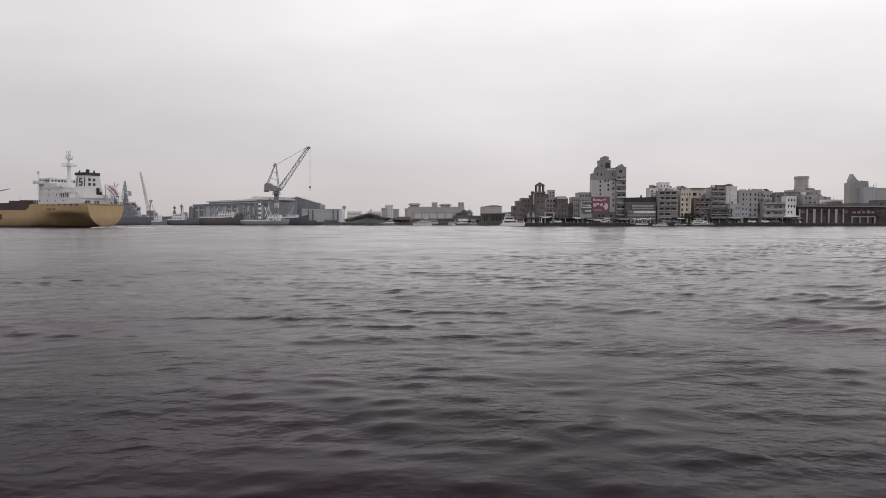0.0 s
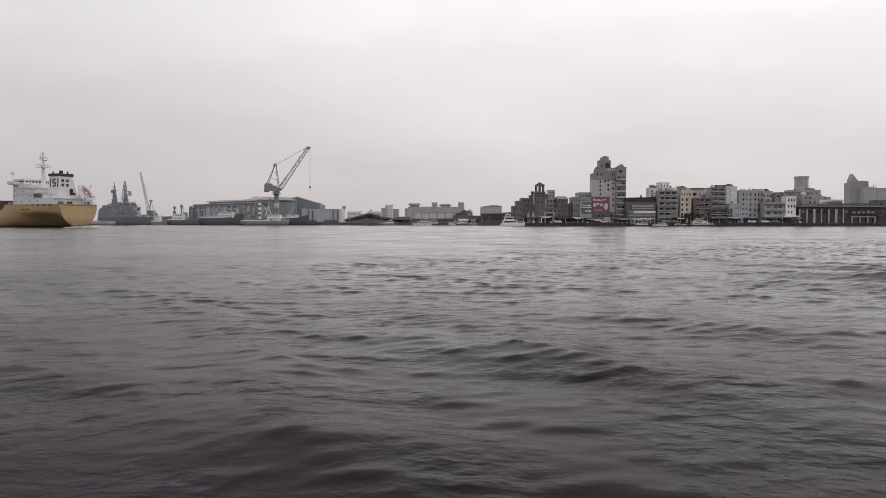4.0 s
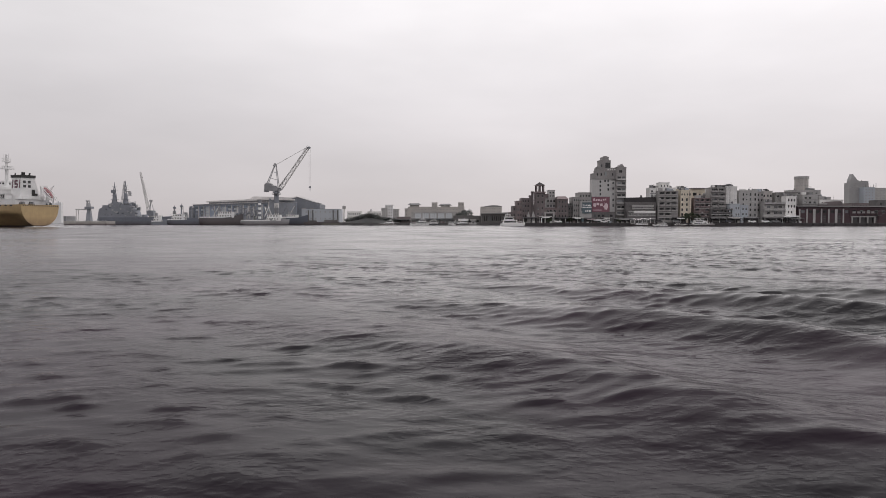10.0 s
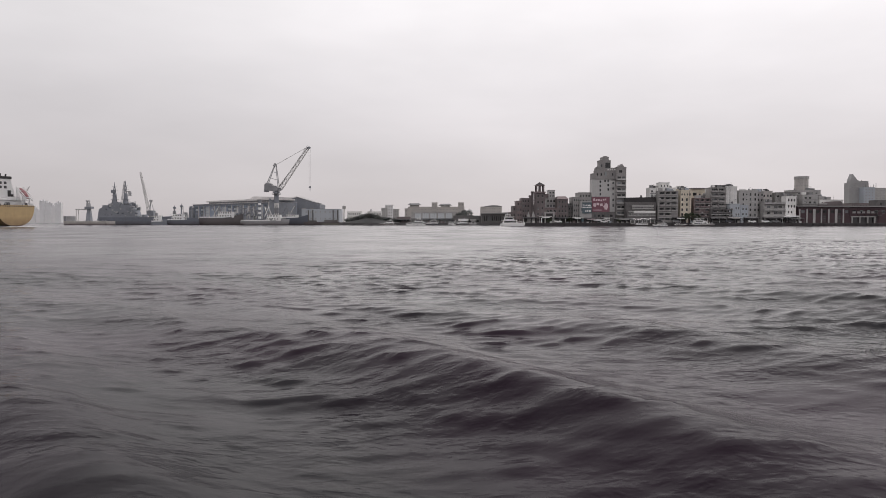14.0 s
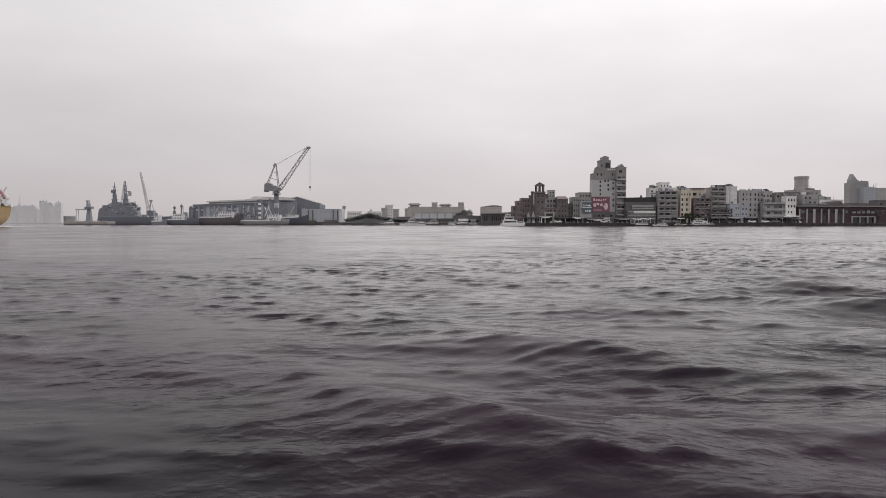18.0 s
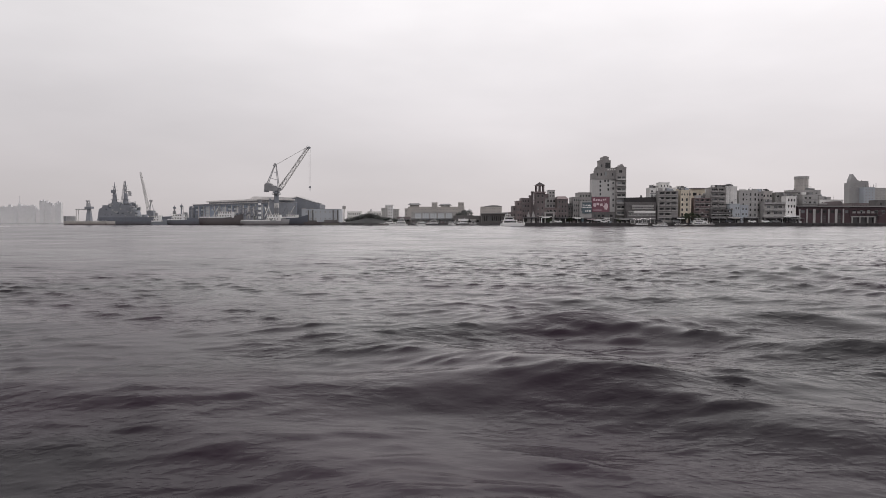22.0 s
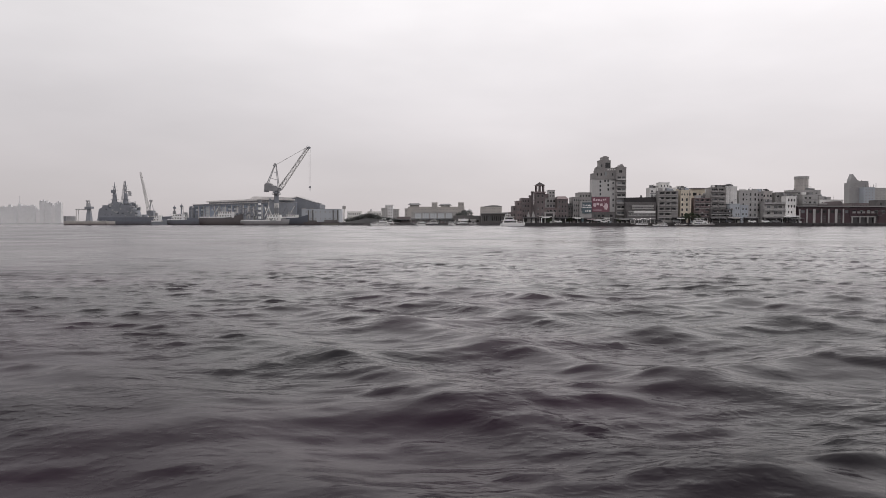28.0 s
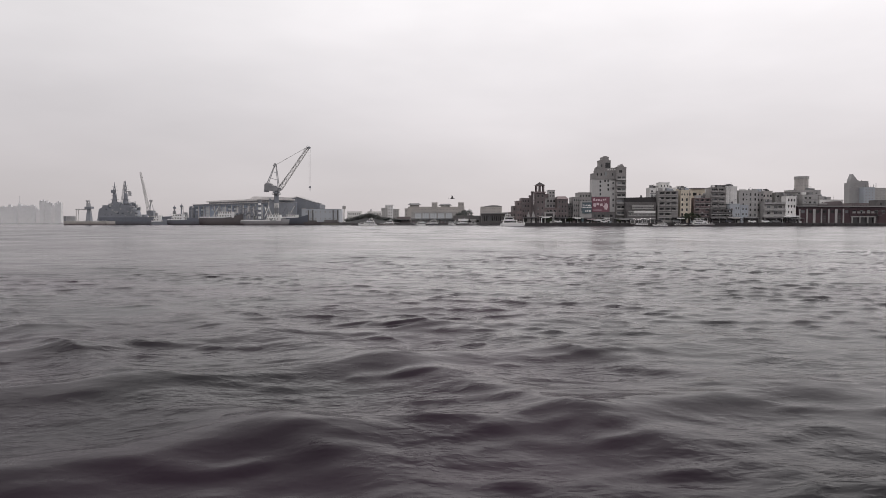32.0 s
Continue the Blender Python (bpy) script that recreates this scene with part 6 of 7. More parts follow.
for k in range(17):
    wide, tall = stall_rng.uniform(2.0, 3.0), stall_rng.uniform(2.0, 3.3)
    stall = thing("market_stall", pose(-24.5 + k * 2.05 + stall_rng.uniform(-0.3, 0.3), 545.5 + stall_rng.uniform(0, 3), QUAY), "dark fish stall with drooping awning and stacked crates", "stall", "stalls along the market quay")
    part("awning", B().prism([(-wide / 2, tall - 0.5), (wide / 2, tall - 0.5), (wide / 2 - 0.2, tall), (-wide / 2 + 0.2, tall)], -1.2, 1.2), M[stall_rng.choice(("crane_grey", "dark_concrete", "shed_dark", "sign_teal", "navy_dark"))], stall)
    for sx in (-1, 1):
        part("post", B().rod((sx * (wide / 2 - 0.2), -1.0, 0), (sx * (wide / 2 - 0.2), -1.0, tall - 0.5), 0.07, 0.07, 5), M["dark_metal"], stall)
    for j in range(3):
        part("crate", B().box(-0.9 + j * 0.65, -0.35 + j * 0.65, -0.6, 0.3, 0, stall_rng.uniform(0.5, 1.5)), M[stall_rng.choice(("boat_orange", "store_wall", "dark_brown", "shed_dark", "blue_paint"))], stall)
dark_hall = building("quay_hall", "low dark hall with pale sign boards", "hall")
block(dark_hall, 8.63, 30.90, QUAY, 7.20, 560, 18, "dark_concrete", 6, 1, (0.7, 0.4), lift=0.05, roof="dark_concrete", frame="frame_dark")
part("sign_board", B().box(12.27, 20.45, 559.6, 559.99, 3.34, 5.15), M["white_paint"], dark_hall, "plain white sign board")
part("sign_board", B().box(21.81, 26.81, 559.6, 559.99, 3.56, 4.93), M["concrete"], dark_hall)
tree(pose(19.94, 585, QUAY), 12.64 - QUAY, 11, 300, "leaf_haze", 40, "round tree behind the hall with haze in its colour")
tree(pose(13.88, 590, QUAY), 10.81 - QUAY, 8, 301, "leaf_haze", 30, "round tree behind the hall with haze in its colour")
arched = building("arched_hall", "grey apartment block with a curved roof", "building")
block(arched, 35.88, 55.70, QUAY, 17.18, 660, 10, "rose_tile", 8, 5, (0.35, 0.28), roof="concrete", parapet=0, glass="dim_glass", frame="frame_white")
part("curved_roof", B().prism([(35.88, 17.18), (55.70, 17.18)] + [(55.70 - (55.70 - 35.88) * k / 8, 17.18 + 1.3 * math.sin(math.pi * min(1, k / 8 + 0.12))) for k in range(0, 9)], 659.6, 680), M["roof_metal"], arched)
pier_hall = building("ferry_hall", "low dark ferry hall with a long roof and pillars", "hall")
block(pier_hall, 30.51, 54.84, QUAY, 8.83, 548, 16, "dark_concrete", 7, 1, (0.75, 0.55), lift=0.2, roof="roof_metal", frame="frame_dark")
part("roof_slab", B().prism([(29.63, 8.83), (56.61, 8.83), (56.61, 10.38), (29.63, 9.27)], 546, 566), M["roof_metal"], pier_hall)
for k in range(9):
    xx = 30.51 + (54.84 - 30.51) * k / 8
    part("pillar", B().box(xx - 0.3, xx + 0.3, 546.2, 546.8, QUAY, 8.83), M["dark_concrete"], pier_hall)



# ---- the city front ----
YF = 456


def storeys(z0, z1, h=3.3):
    return max(1, round((z1 - z0) / h))


# dark brick houses left of the belfry, stepped
for k, (x0, x1, top, m, c) in enumerate(((45.00, 47.67, 8.68, "dark_brown", 2), (46.71, 50.13, 12.82, "dark_brown", 2), (49.16, 53.32, 16.17, "brown_tile", 2), (52.33, 57.98, 17.99, "dark_brown", 3))):
    b = building("brick_house", "dark brown brick waterfront house", "building")
    block(b, x0, x1, QUAY, top, YF + 11 - k * 0.9, 14 - k * 0.5, m, c, storeys(QUAY, top), (0.45, 0.45), frame="frame_dark")
back = building("brick_house", "dark brown brick waterfront house", "building")
block(back, 57.97, 63.31, QUAY, 13.63, YF + 14, 8, "dark_brown", 2, 3, (0.5, 0.4))
chimneys = building("chimney_stack", "pair of dark brick chimney stacks", "chimney")
for a, t in ((57.92, 20.17), (59.42, 22.78)):
    part("stack", B().box(a - 0.7, a + 0.7, 462, 464, QUAY, t).box(a - 1.0, a + 1.0, 461.7, 464.3, t - 1.2, t), M["dark_brown"], chimneys)

belfry = building("belfry_tower", "dark brown brick bell tower with an open belfry", "tower")
block(belfry, 60.50, 66.79, QUAY, 21.41, YF, 7, "dark_brown", 2, 5, (0.3, 0.4), frame="frame_dark", parapet=0)
bx0, bx1 = 60.87, 66.42
bz0, bz1 = 21.96, 26.20
for k in range(3):
    for yy in (YF + 0.2, YF + 5.6):
        cx = bx0 + 0.5 + (bx1 - bx0 - 1.0) * k / 2
        part("pier", B().box(cx - 0.42, cx + 0.42, yy, yy + 0.7, bz0 + 0.4, bz1), M["dark_brown"], belfry)
part("belfry_floor", B().box(bx0 - 0.6, bx1 + 0.6, YF - 0.5, YF + 7.5, 21.26, bz0 + 0.4), M["brown_tile"], belfry)
part("cornice", B().box(bx0 - 0.1, bx1 + 0.1, YF, YF + 7, bz1, bz1 + 0.5), M["brown_tile"], belfry)
part("spire_roof", B().plan([(bx0 - 0.25, YF - 0.1), (bx1 + 0.25, YF - 0.1), (bx1 + 0.25, YF + 7.1), (bx0 - 0.25, YF + 7.1)], bz1 + 0.5, 28.56, grow=0.08, mid=((bx0 + bx1) / 2, YF + 3.5)), M["tar_roof"], belfry)
part("finial", B().rod(((bx0 + bx1) / 2, YF + 3.5, 27.68), ((bx0 + bx1) / 2, YF + 3.5, 28.96), 0.18, 0.08, 6), M["dark_metal"], belfry)

gap_wall = building("church_hall", "pale plastered wing with dark window gaps beside the tower", "building")
block(gap_wall, 68.90, 75.68, QUAY, 18.37, YF + 10, 8, "grey_plaster", 3, 5, (0.55, 0.45))
hall_1 = building("church_hall", "brown hall with pale window bands beside the tower", "building")
block(hall_1, 67.37, 75.40, QUAY, 11.52, YF + 3, 6, "brown_tile", 3, 3, (0.72, 0.4), frame="frame_white")
block(hall_1, 70.94, 75.13, 18.96, 23.52, YF + 12, 9, "grey_plaster", 2, 2, (0.5, 0.4))
block(hall_1, 68.06, 70.33, 18.81, 20.70, YF + 9, 6, "brown_tile")
corner = building("corner_house", "dark brown house with a hipped roof", "building")
block(corner, 75.07, 82.13, QUAY, 17.42, YF + 2, 16, "dark_brown", 3, 5, (0.4, 0.42), frame="frame_dark", parapet=0)
part("hip_roof", B().plan([(74.70, YF + 1.4), (82.50, YF + 1.4), (82.50, YF + 18), (74.70, YF + 18)], 17.42, 19.46, grow=0.62, mid=(78.42, YF + 9)), M["brown_tile"], corner)
gap_house = building("low_house", "low grey house with white rooftop tanks", "building")
block(gap_house, 82.85, 86.60, QUAY, 12.69, YF + 6, 12, "dark_concrete", 2, 4, (0.5, 0.45))
for k in range(3):
    rooftop_tank(gap_house, 83.60 + 1.1 * k, YF + 8, 12.69, 0.5, 1.6)
glass_house = building("office_house", "grey house with broad pale glazed floors", "building")
block(glass_house, 85.85, 90.70, QUAY, 18.60, YF + 4, 14, "tan_tile", 3, 5, (0.5, 0.4))
block(glass_house, 91.14, 99.50, QUAY, 21.91, YF + 12, 12, "tan_tile", 4, 6, (0.5, 0.4))
block(glass_house, 89.91, 97.31, QUAY, 15.87, YF, 12, "grey_plaster", 3, 2, (0.7, 0.3), lift=0.1, glass="teal_glass")
board = thing("sign_board", pose(94.22, YF - 0.02, QUAY), "blue-green shop sign board with white unreadable lettering", "sign")
part("panel", B().box(-3.05, 3.05, -0.3, 0, 6.22, 13.42), M["sign_teal"], board)
part("divider", B().box(-3.1, 3.1, -0.36, -0.302, 9.99, 10.43), M["white_paint"], board)
letter_rng = random.Random(21)
for zz, hh, x0 in ((11.39, 1.3, -2.7), (7.70, 1.5, -1.0)):
    while x0 < 2.5:
        wl = letter_rng.uniform(0.25, 0.7)
        part("lettering_bar", B().box(x0, x0 + wl, -0.35, -0.302, zz - hh * letter_rng.uniform(0.3, 0.5), zz + hh * letter_rng.uniform(0.3, 0.5)), M["white_paint"], board)
        x0 += wl + letter_rng.uniform(0.12, 0.4)

# the tall apartment tower
tower = building("apartment_tower", "tall grey apartment tower with stepped dark crown and penthouse", "building")
# pale lower front with its few small windows
facade(tower, 99.5, 112.75, QUAY, 30.87, YF + 10, 7, "tower_pale", ((105.15, 28.57, 1.1, 1.6), (105.17, 25.82, 1.1, 1.6), (105.2, 22.99, 1.1, 1.6), (105.22, 20.28, 1.1, 1.6), (108.35, 29.13, 1.1, 1.6), (110.43, 29.13, 1.1, 1.6), (110.45, 26.31, 1.1, 1.6), (110.48, 23.48, 1.1, 1.6)), parapet=0)
facade(tower, 112.77, 115.39, QUAY, 30.87, YF + 10.6, 6, "tower_pale", ((113.84, 27.86, 0.9, 1.5), (113.87, 24.10, 0.9, 1.5), (113.91, 20.33, 0.9, 1.5), (113.94, 16.56, 0.9, 1.5), (113.98, 12.78, 0.9, 1.5)), parapet=0)
# dark crown, stepped back to both sides
facade(tower, 99.69, 101.98, 30.91, 34.4, YF + 9.8, 7, "tower_dark", (), parapet=0.6)
facade(tower, 102.0, 115.39, 30.91, 36.51, YF + 9.8, 7, "tower_dark", ((103.2, 33.41, 1.0, 1.7), (105.7, 33.41, 1.0, 1.7), (108.31, 33.78, 1.0, 1.7), (113.22, 33.41, 1.0, 1.7)), parapet=0.6)
facade(tower, 102.04, 104.12, 37.19, 38.4, YF + 10.4, 5, "tower_dark", (), parapet=0)
facade(tower, 104.42, 111.99, 37.19, 43.28, YF + 10.2, 6.5, "tower_dark", ((110.02, 38.58, 3.21, 3.57), (105.94, 39.14, 1.0, 1.8)), parapet=0.4)
facade(tower, 106.13, 110.85, 43.8, 45.34, YF + 11, 5, "tower_dark", (), parapet=0.5)
facade(tower, 111.99, 115.39, 37.19, 38.39, YF + 10.4, 6, "tower_dark", (), parapet=0.3)
for k in range(4):
    cx = 110.29 + k * 1.450
    part("arcade_arch", B().prism([(cx - 0.5, 36.96), (cx + 0.5, 36.96), (cx + 0.5, 37.79), (cx + 0.25, 38.02), (cx - 0.25, 38.02), (cx - 0.5, 37.79)], YF + 9.5, YF + 9.79), M["white_plaster"], tower, "white little arch of a roof arcade")
part("stair_window", B().box(108.02, 109.15, YF + 9.6, YF + 9.79, 33.32, 36.14), M["lit_glass"], tower, "pale stair window")
# balcony wing: dark shaft, pale slab edges
facade(tower, 115.41, 122.02, QUAY, 38.58, YF + 8.5, 22, "tower_dark", ((118.3, 35.29, 2.0, 1.7),), parapet=0.5)
for k in range(8):
    zb = 2.96 + k * 3.912
    balc = part("balcony", B().box(115.77, 121.64, YF + 7.2, YF + 8.49, zb, zb + 0.22).box(115.77, 121.64, YF + 7.2, YF + 7.32, zb + 0.22, zb + 1.0), M["tower_pale" if k % 3 else "grey_plaster"], tower, "pale balcony slab and parapet")
    part("balcony_door", B().box(116.23, 118.42, YF + 8.4, YF + 8.494, zb + 0.25, zb + 2.4), M["glass"], balc)
    part("balcony_door", B().box(119.03, 121.22, YF + 8.4, YF + 8.494, zb + 0.25, zb + 2.4), M["lit_glass" if k % 4 == 1 else "glass"], balc)


def arch_cap(parent, x0, x1, z, rise, y0, y1, mat):
    pts = [(x0, z), (x1, z)] + [(x1 - (x1 - x0) * k / 10, z + rise * math.sin(math.pi * k / 10)) for k in range(1, 10)]
    part("arched_top", B().prism(pts, y0, y1), M[mat], parent)


arch_cap(tower, 106.13, 110.85, 45.84, 0.7, YF + 10.9, YF + 15.9, "tower_dark")
arch_cap(tower, 116.91, 120.69, 39.08, 2.0, YF + 8.4, YF + 16, "tower_dark")
arch_cap(tower, 102.04, 104.12, 38.4, 1.1, YF + 10.3, YF + 15, "tower_dark")

sign = thing("billboard", pose(103.9, YF + 3, QUAY), "large faded red billboard with pale unreadable lettering", "billboard")
sw, sz0, sz1 = 11.59 / 2, 8.91 - QUAY, 18.97 - QUAY
part("panel", B().box(-sw, sw, 0, 0.3, sz0, sz1), M["billboard_red"], sign)
part("frame", B().box(-sw - 0.2, sw + 0.2, 0.302, 0.6, sz0 - 0.2, sz1 + 0.2), M["dark_metal"], sign)
for k in range(4):
    part("post", B().rod((-sw + 1 + k * (2 * sw - 2) / 3, 0.8, 0), (-sw + 1 + k * (2 * sw - 2) / 3, 0.8, sz1), 0.2, 0.2, 6), M["dark_metal"], sign)
bar_rng = random.Random(5)
hz = sz1 - sz0
for zz, hh, wl, x1 in ((0.8, 0.15, 1.0, sw - 2.5), (0.5, 0.2, 1.5, sw - 4.4)):
    x = -sw + 0.9
    while x < x1:
        w = wl * bar_rng.uniform(0.7, 1.3)
        h2 = hz * hh * bar_rng.uniform(0.35, 0.6)
        part("lettering_bar", B().box(-w / 2, w / 2, -0.06, -0.002, -h2, h2), M["billboard_pink"], sign, at=pose(x + w / 2, 0, sz0 + hz * (zz + bar_rng.uniform(-0.04, 0.04)), 0, bar_rng.uniform(-14, 14), 0))
        x += w + bar_rng.uniform(0.15, 0.5)
part("lettering_bar", B().box(-sw + 0.9, sw - 5.0, -0.06, -0.002, sz0 + hz * 0.12, sz0 + hz * 0.17), M["billboard_pink"], sign)
part("picture_shape", B().plan([(math.cos(k * 0.5236) * (1.4 + 0.5 * math.sin(k * 2.3)), math.sin(k * 0.5236) * (2.3 + 0.6 * math.cos(k * 3.1))) for k in range(12)], 0.002, 0.06).mesh("picture_shape", [M["billboard_pink"]]), None, sign, "pale oval picture", at=pose(sw - 2.4, 0, sz0 + hz * 0.38, 90, 0, 0))
shop_row = building("shop_row", "low dark shops under the billboard", "building")
block(shop_row, 97.31, 112.49, QUAY, 8.67, YF, 10, "dark_concrete", 5, 2, (0.7, 0.5), lift=0.12, frame="frame_dark")
part("awning", B().prism([(98.42, 3.31), (108.79, 3.31), (108.79, 4.05), (98.42, 4.27)], YF - 3, YF - 0.01), M["white_paint"], shop_row, "pale shop awning")

seafood = building("restaurant", "long low restaurant with a dark roof and glazed front", "building")
block(seafood, 120.56, 140.72, QUAY, 15.62, YF + 4, 18, "dark_concrete", 0, 0, roof="tar_roof", parapet=0)
part("roof_slope", B().prism([(120.19, 15.62), (141.09, 15.62), (140.72, 18.97), (120.94, 18.60)], YF + 5, YF + 16), M["tar_roof"], seafood)
part("fascia_band", B().box(124.84, 139.0, YF + 3.2, YF + 3.98, 10.76, 13.74), M["concrete"], seafood, "pale fascia band")
part("bright_band", B().box(124.84, 139.0, YF - 0.5, YF - 0.31, 8.16, 9.83), M["white_plaster"], seafood, "bright white balcony band")
part("fascia_groove", B().box(124.84, 139.0, YF + 3.1, YF + 3.19, 12.03, 12.32), M["dark_metal"], seafood)
block(seafood, 120.63, 139.13, QUAY, 9.60, YF, 4, "dark_concrete", 9, 2, (0.84, 0.6), lift=0.15, glass="lit_glass", frame="frame_white", roof="tar_roof")
for k in range(10):
    xk = 123.96 + k * (138.39 - 123.96) / 10
    part("window", B().box(xk + 0.12, xk + (138.39 - 123.96) / 10 - 0.12, YF - 0.1, YF - 0.004, 7.38, 9.04), M["dim_glass"], seafood, "pale restaurant window")
for zb in (9.37, 6.93, 4.79):
    part("storey_band", B().box(121.37, 139.13, YF - 0.3, YF - 0.105, zb - 0.25, zb + 0.25), M["concrete"], seafood)
part("roof_vent", B().rod((132.44, YF + 10, 18.97), (132.44, YF + 10, 20.28), 0.7, 0.6, 8), M["dark_metal"], seafood)
for k in range(8):
    xx = 119.36 + k * (137.78 - 119.36) / 7
    part("post", B().rod((xx, YF - 3, QUAY), (xx, YF - 3, 3.67), 0.15, 0.15, 6), M["white_paint"], seafood)
part("terrace_roof", B().box(118.99, 138.15, YF - 3.4, YF - 0.01, 3.67, 4.04), M["roof_metal"], seafood)


def house(name, label, wings, tanks=0, seed=1):
    b = building(name, label, "building")
    r = random.Random(seed)
    for x0, x1, top, y, mat, cols, style, win in wings:
        rows = storeys(QUAY, top)
        block(b, x0, x1, QUAY, top, y, 9, mat, cols, rows, win, style=style, frame=r.choice(("frame_dark", "frame_white")), varied=True)
        if style == "balcony":
            floor_bands(b, x0, x1, QUAY, top, y - 0.92, rows, "grey_plaster" if mat != "brown_tile" else "tan_tile")
        if cols and style == "window" and r.random() < 0.7:
            floor_bands(b, x0, x1, QUAY, top, y, rows, r.choice(("concrete", "grey_plaster", "dark_concrete")))
        roof_clutter(b, x0, x1, y, top, seed * 7 + int(x0))
        unit = B().box(-0.5, 0.5, -0.55, -0.16, -0.35, 0.35).mesh("air_conditioner", [M["frame_white"]])
        for k in range(r.randint(2, 5) if cols else 1):
            part("air_conditioner", unit, None, b, at=pose(x0 + (x1 - x0) * r.uniform(0.1, 0.9), y, QUAY + (top - QUAY) * r.uniform(0.3, 0.85)))
        if r.random() < 0.6:
            xp = x0 + (x1 - x0) * r.uniform(0.3, 0.9)
            part("drain_pipe", B().rod((xp, y - 0.2, QUAY), (xp, y - 0.2, top), 0.11, 0.11, 5), M["frame_dark"], b)
        if r.random() < 0.45:
            xp, zp = x0 + (x1 - x0) * r.uniform(0.15, 0.7), QUAY + (top - QUAY) * r.uniform(0.25, 0.55)
            part("window_canopy", B().prism([(xp, zp), (xp + 3.4, zp), (xp + 3.4, zp + 0.5), (xp, zp + 0.5)], y - 1.3, y - 0.15), M[r.choice(("roof_metal", "blue_paint", "dark_metal", "white_paint"))], b)
    x0, x1, top, y = wings[0][:4]
    for k in range(tanks):
        rooftop_tank(b, x0 + (x1 - x0) * r.uniform(0.2, 0.8), y + 5, top, 0.8, 1.7)
    return b


apt = house("apartment_house", "white apartment house with deep dark balconies", ((141.22, 154.60, 22.60, YF + 2, "tan_tile", 3, "balcony", (0.82, 0.68)), (137.21, 142.46, 24.65, YF + 6, "white_plaster", 2, "window", (0.6, 0.4)), (143.93, 157.98, 25.32, YF + 16.5, "white_plaster", 5, "window", (0.4, 0.4))), 1, 3)
block(apt, 147.07, 153.97, 25.52, 28.95, YF + 18, 8, "white_plaster", 3, 1, (0.3, 0.4))
cream = building("cream_house", "pale cream house with small dark windows and a flat roof", "building")
facade(cream, 156.52, 163.6, QUAY, 23.02, YF + 3, 10, "cream_plaster", [(x, z, 0.85, 1.3) for z in (19.96,) for x in (157.49, 159.2, 160.91, 162.7)] + [(x, z, 1.15, 1.75) for z in (16.39, 13.04, 9.71, 6.54) for x in (157.71, 160.69)], parapet=0.6)
roof_clutter(cream, 156.52, 163.6, YF + 3, 23.02, 33)
part("drain_pipe", B().rod((162.11, YF + 2.8, QUAY), (162.11, YF + 2.8, 23.02), 0.12, 0.12, 5), M["brown_tile"], cream)
cream_rear = building("cream_block", "wide cream block with a dark overhanging roof edge", "building")
facade(cream_rear, 159.89, 179.68, QUAY, 25.04, YF + 22, 9, "cream_plaster", [(x, z, 2.6, 2.0) for z in (20.56,) for x in (172.7,)] + [(x, z, 1.2, 1.6) for z in (20.38,) for x in (176.19, 178.33)], parapet=0)
part("roof_edge", B().box(169.98, 180.07, YF + 21.2, YF + 31, 25.04, 25.82), M["dark_brown"], cream_rear, "dark overhanging roof edge")
roof_clutter(cream_rear, 159.89, 169.98, YF + 22, 25.04, 35)
house("brown_house", "brown tiled house with dark balconies", ((165.73, 176.93, 17.86, YF + 4, "brown_tile", 3, "balcony", (0.78, 0.68)), (176.58, 182.30, 20.10, YF + 13, "dark_concrete", 2, "window", (0.4, 0.4))), 0, 6)
ap2 = house("apartment_house", "grey apartment house with a blank white side wall", ((176.53, 186.94, 24.83, YF + 4, "tan_tile", 2, "balcony", (0.8, 0.66)), (187.75, 194.84, 25.67, YF + 6, "white_plaster", 0, "window", (0.4, 0.4))), 0, 7)
block(ap2, 181.50, 189.82, 25.22, 26.54, YF + 8, 8, "dark_concrete", 4, 1, (0.5, 0.5), roof="tar_roof")
house("low_house", "dark low house with a terrace", ((175.39, 189.45, 10.33, YF, "dark_concrete", 5, "balcony", (0.8, 0.66)),), 1, 8)
blue = building("blue_house", "small pale blue-grey house with dark paired windows", "building")
facade(blue, 187.7, 194.55, QUAY, 14.03, YF, 5, "store_wall", [(x, z, 0.8, 1.5) for z in (10.69, 6.63) for x in (192.04, 193.63)] + [(x, z, 1.3, 1.3) for z in (10.42, 6.36) for x in (189.18,)], frame="frame_white", parapet=0.5)
facade(blue, 194.59, 199.74, QUAY, 13.29, YF - 0.4, 5, "blue_paint", [(x, z, 0.95, 1.6) for z in (10.27, 6.76, 3.25) for x in (196.4, 198.44)], frame="frame_white", parapet=0.4)
rooftop_tank(blue, 190.3, YF + 2.5, 14.03, 0.6, 1.3)
grey = building("grey_house", "pale grey apartment house with small dark windows", "building")
facade(grey, 196.36, 208.67, QUAY, 22.78, YF + 6, 10, "grey_plaster", [(x, z, 1.05, 1.7) for z in (19.88, 16.70, 13.07, 9.67, 6.22) for x in (199.18, 203.94, 207.05)] + [(x, z, 0.7, 1.0) for z in (20.23, 17.05) for x in (201.43,)], parapet=0.7)
facade(grey, 208.7, 213.43, QUAY, 22.22, YF + 8, 9, "tan_tile", [(x, z, 1.1, 1.6) for z in (19.74, 16.38, 13.01, 9.64) for x in (209.87, 212.49)], parapet=0.5)
facade(grey, 213.47, 220.18, QUAY, 22.41, YF + 10, 9, "rose_tile", [(x, z, 1.2, 1.5) for z in (19.23,) for x in (214.74, 217.18, 219.24)], parapet=0.9)
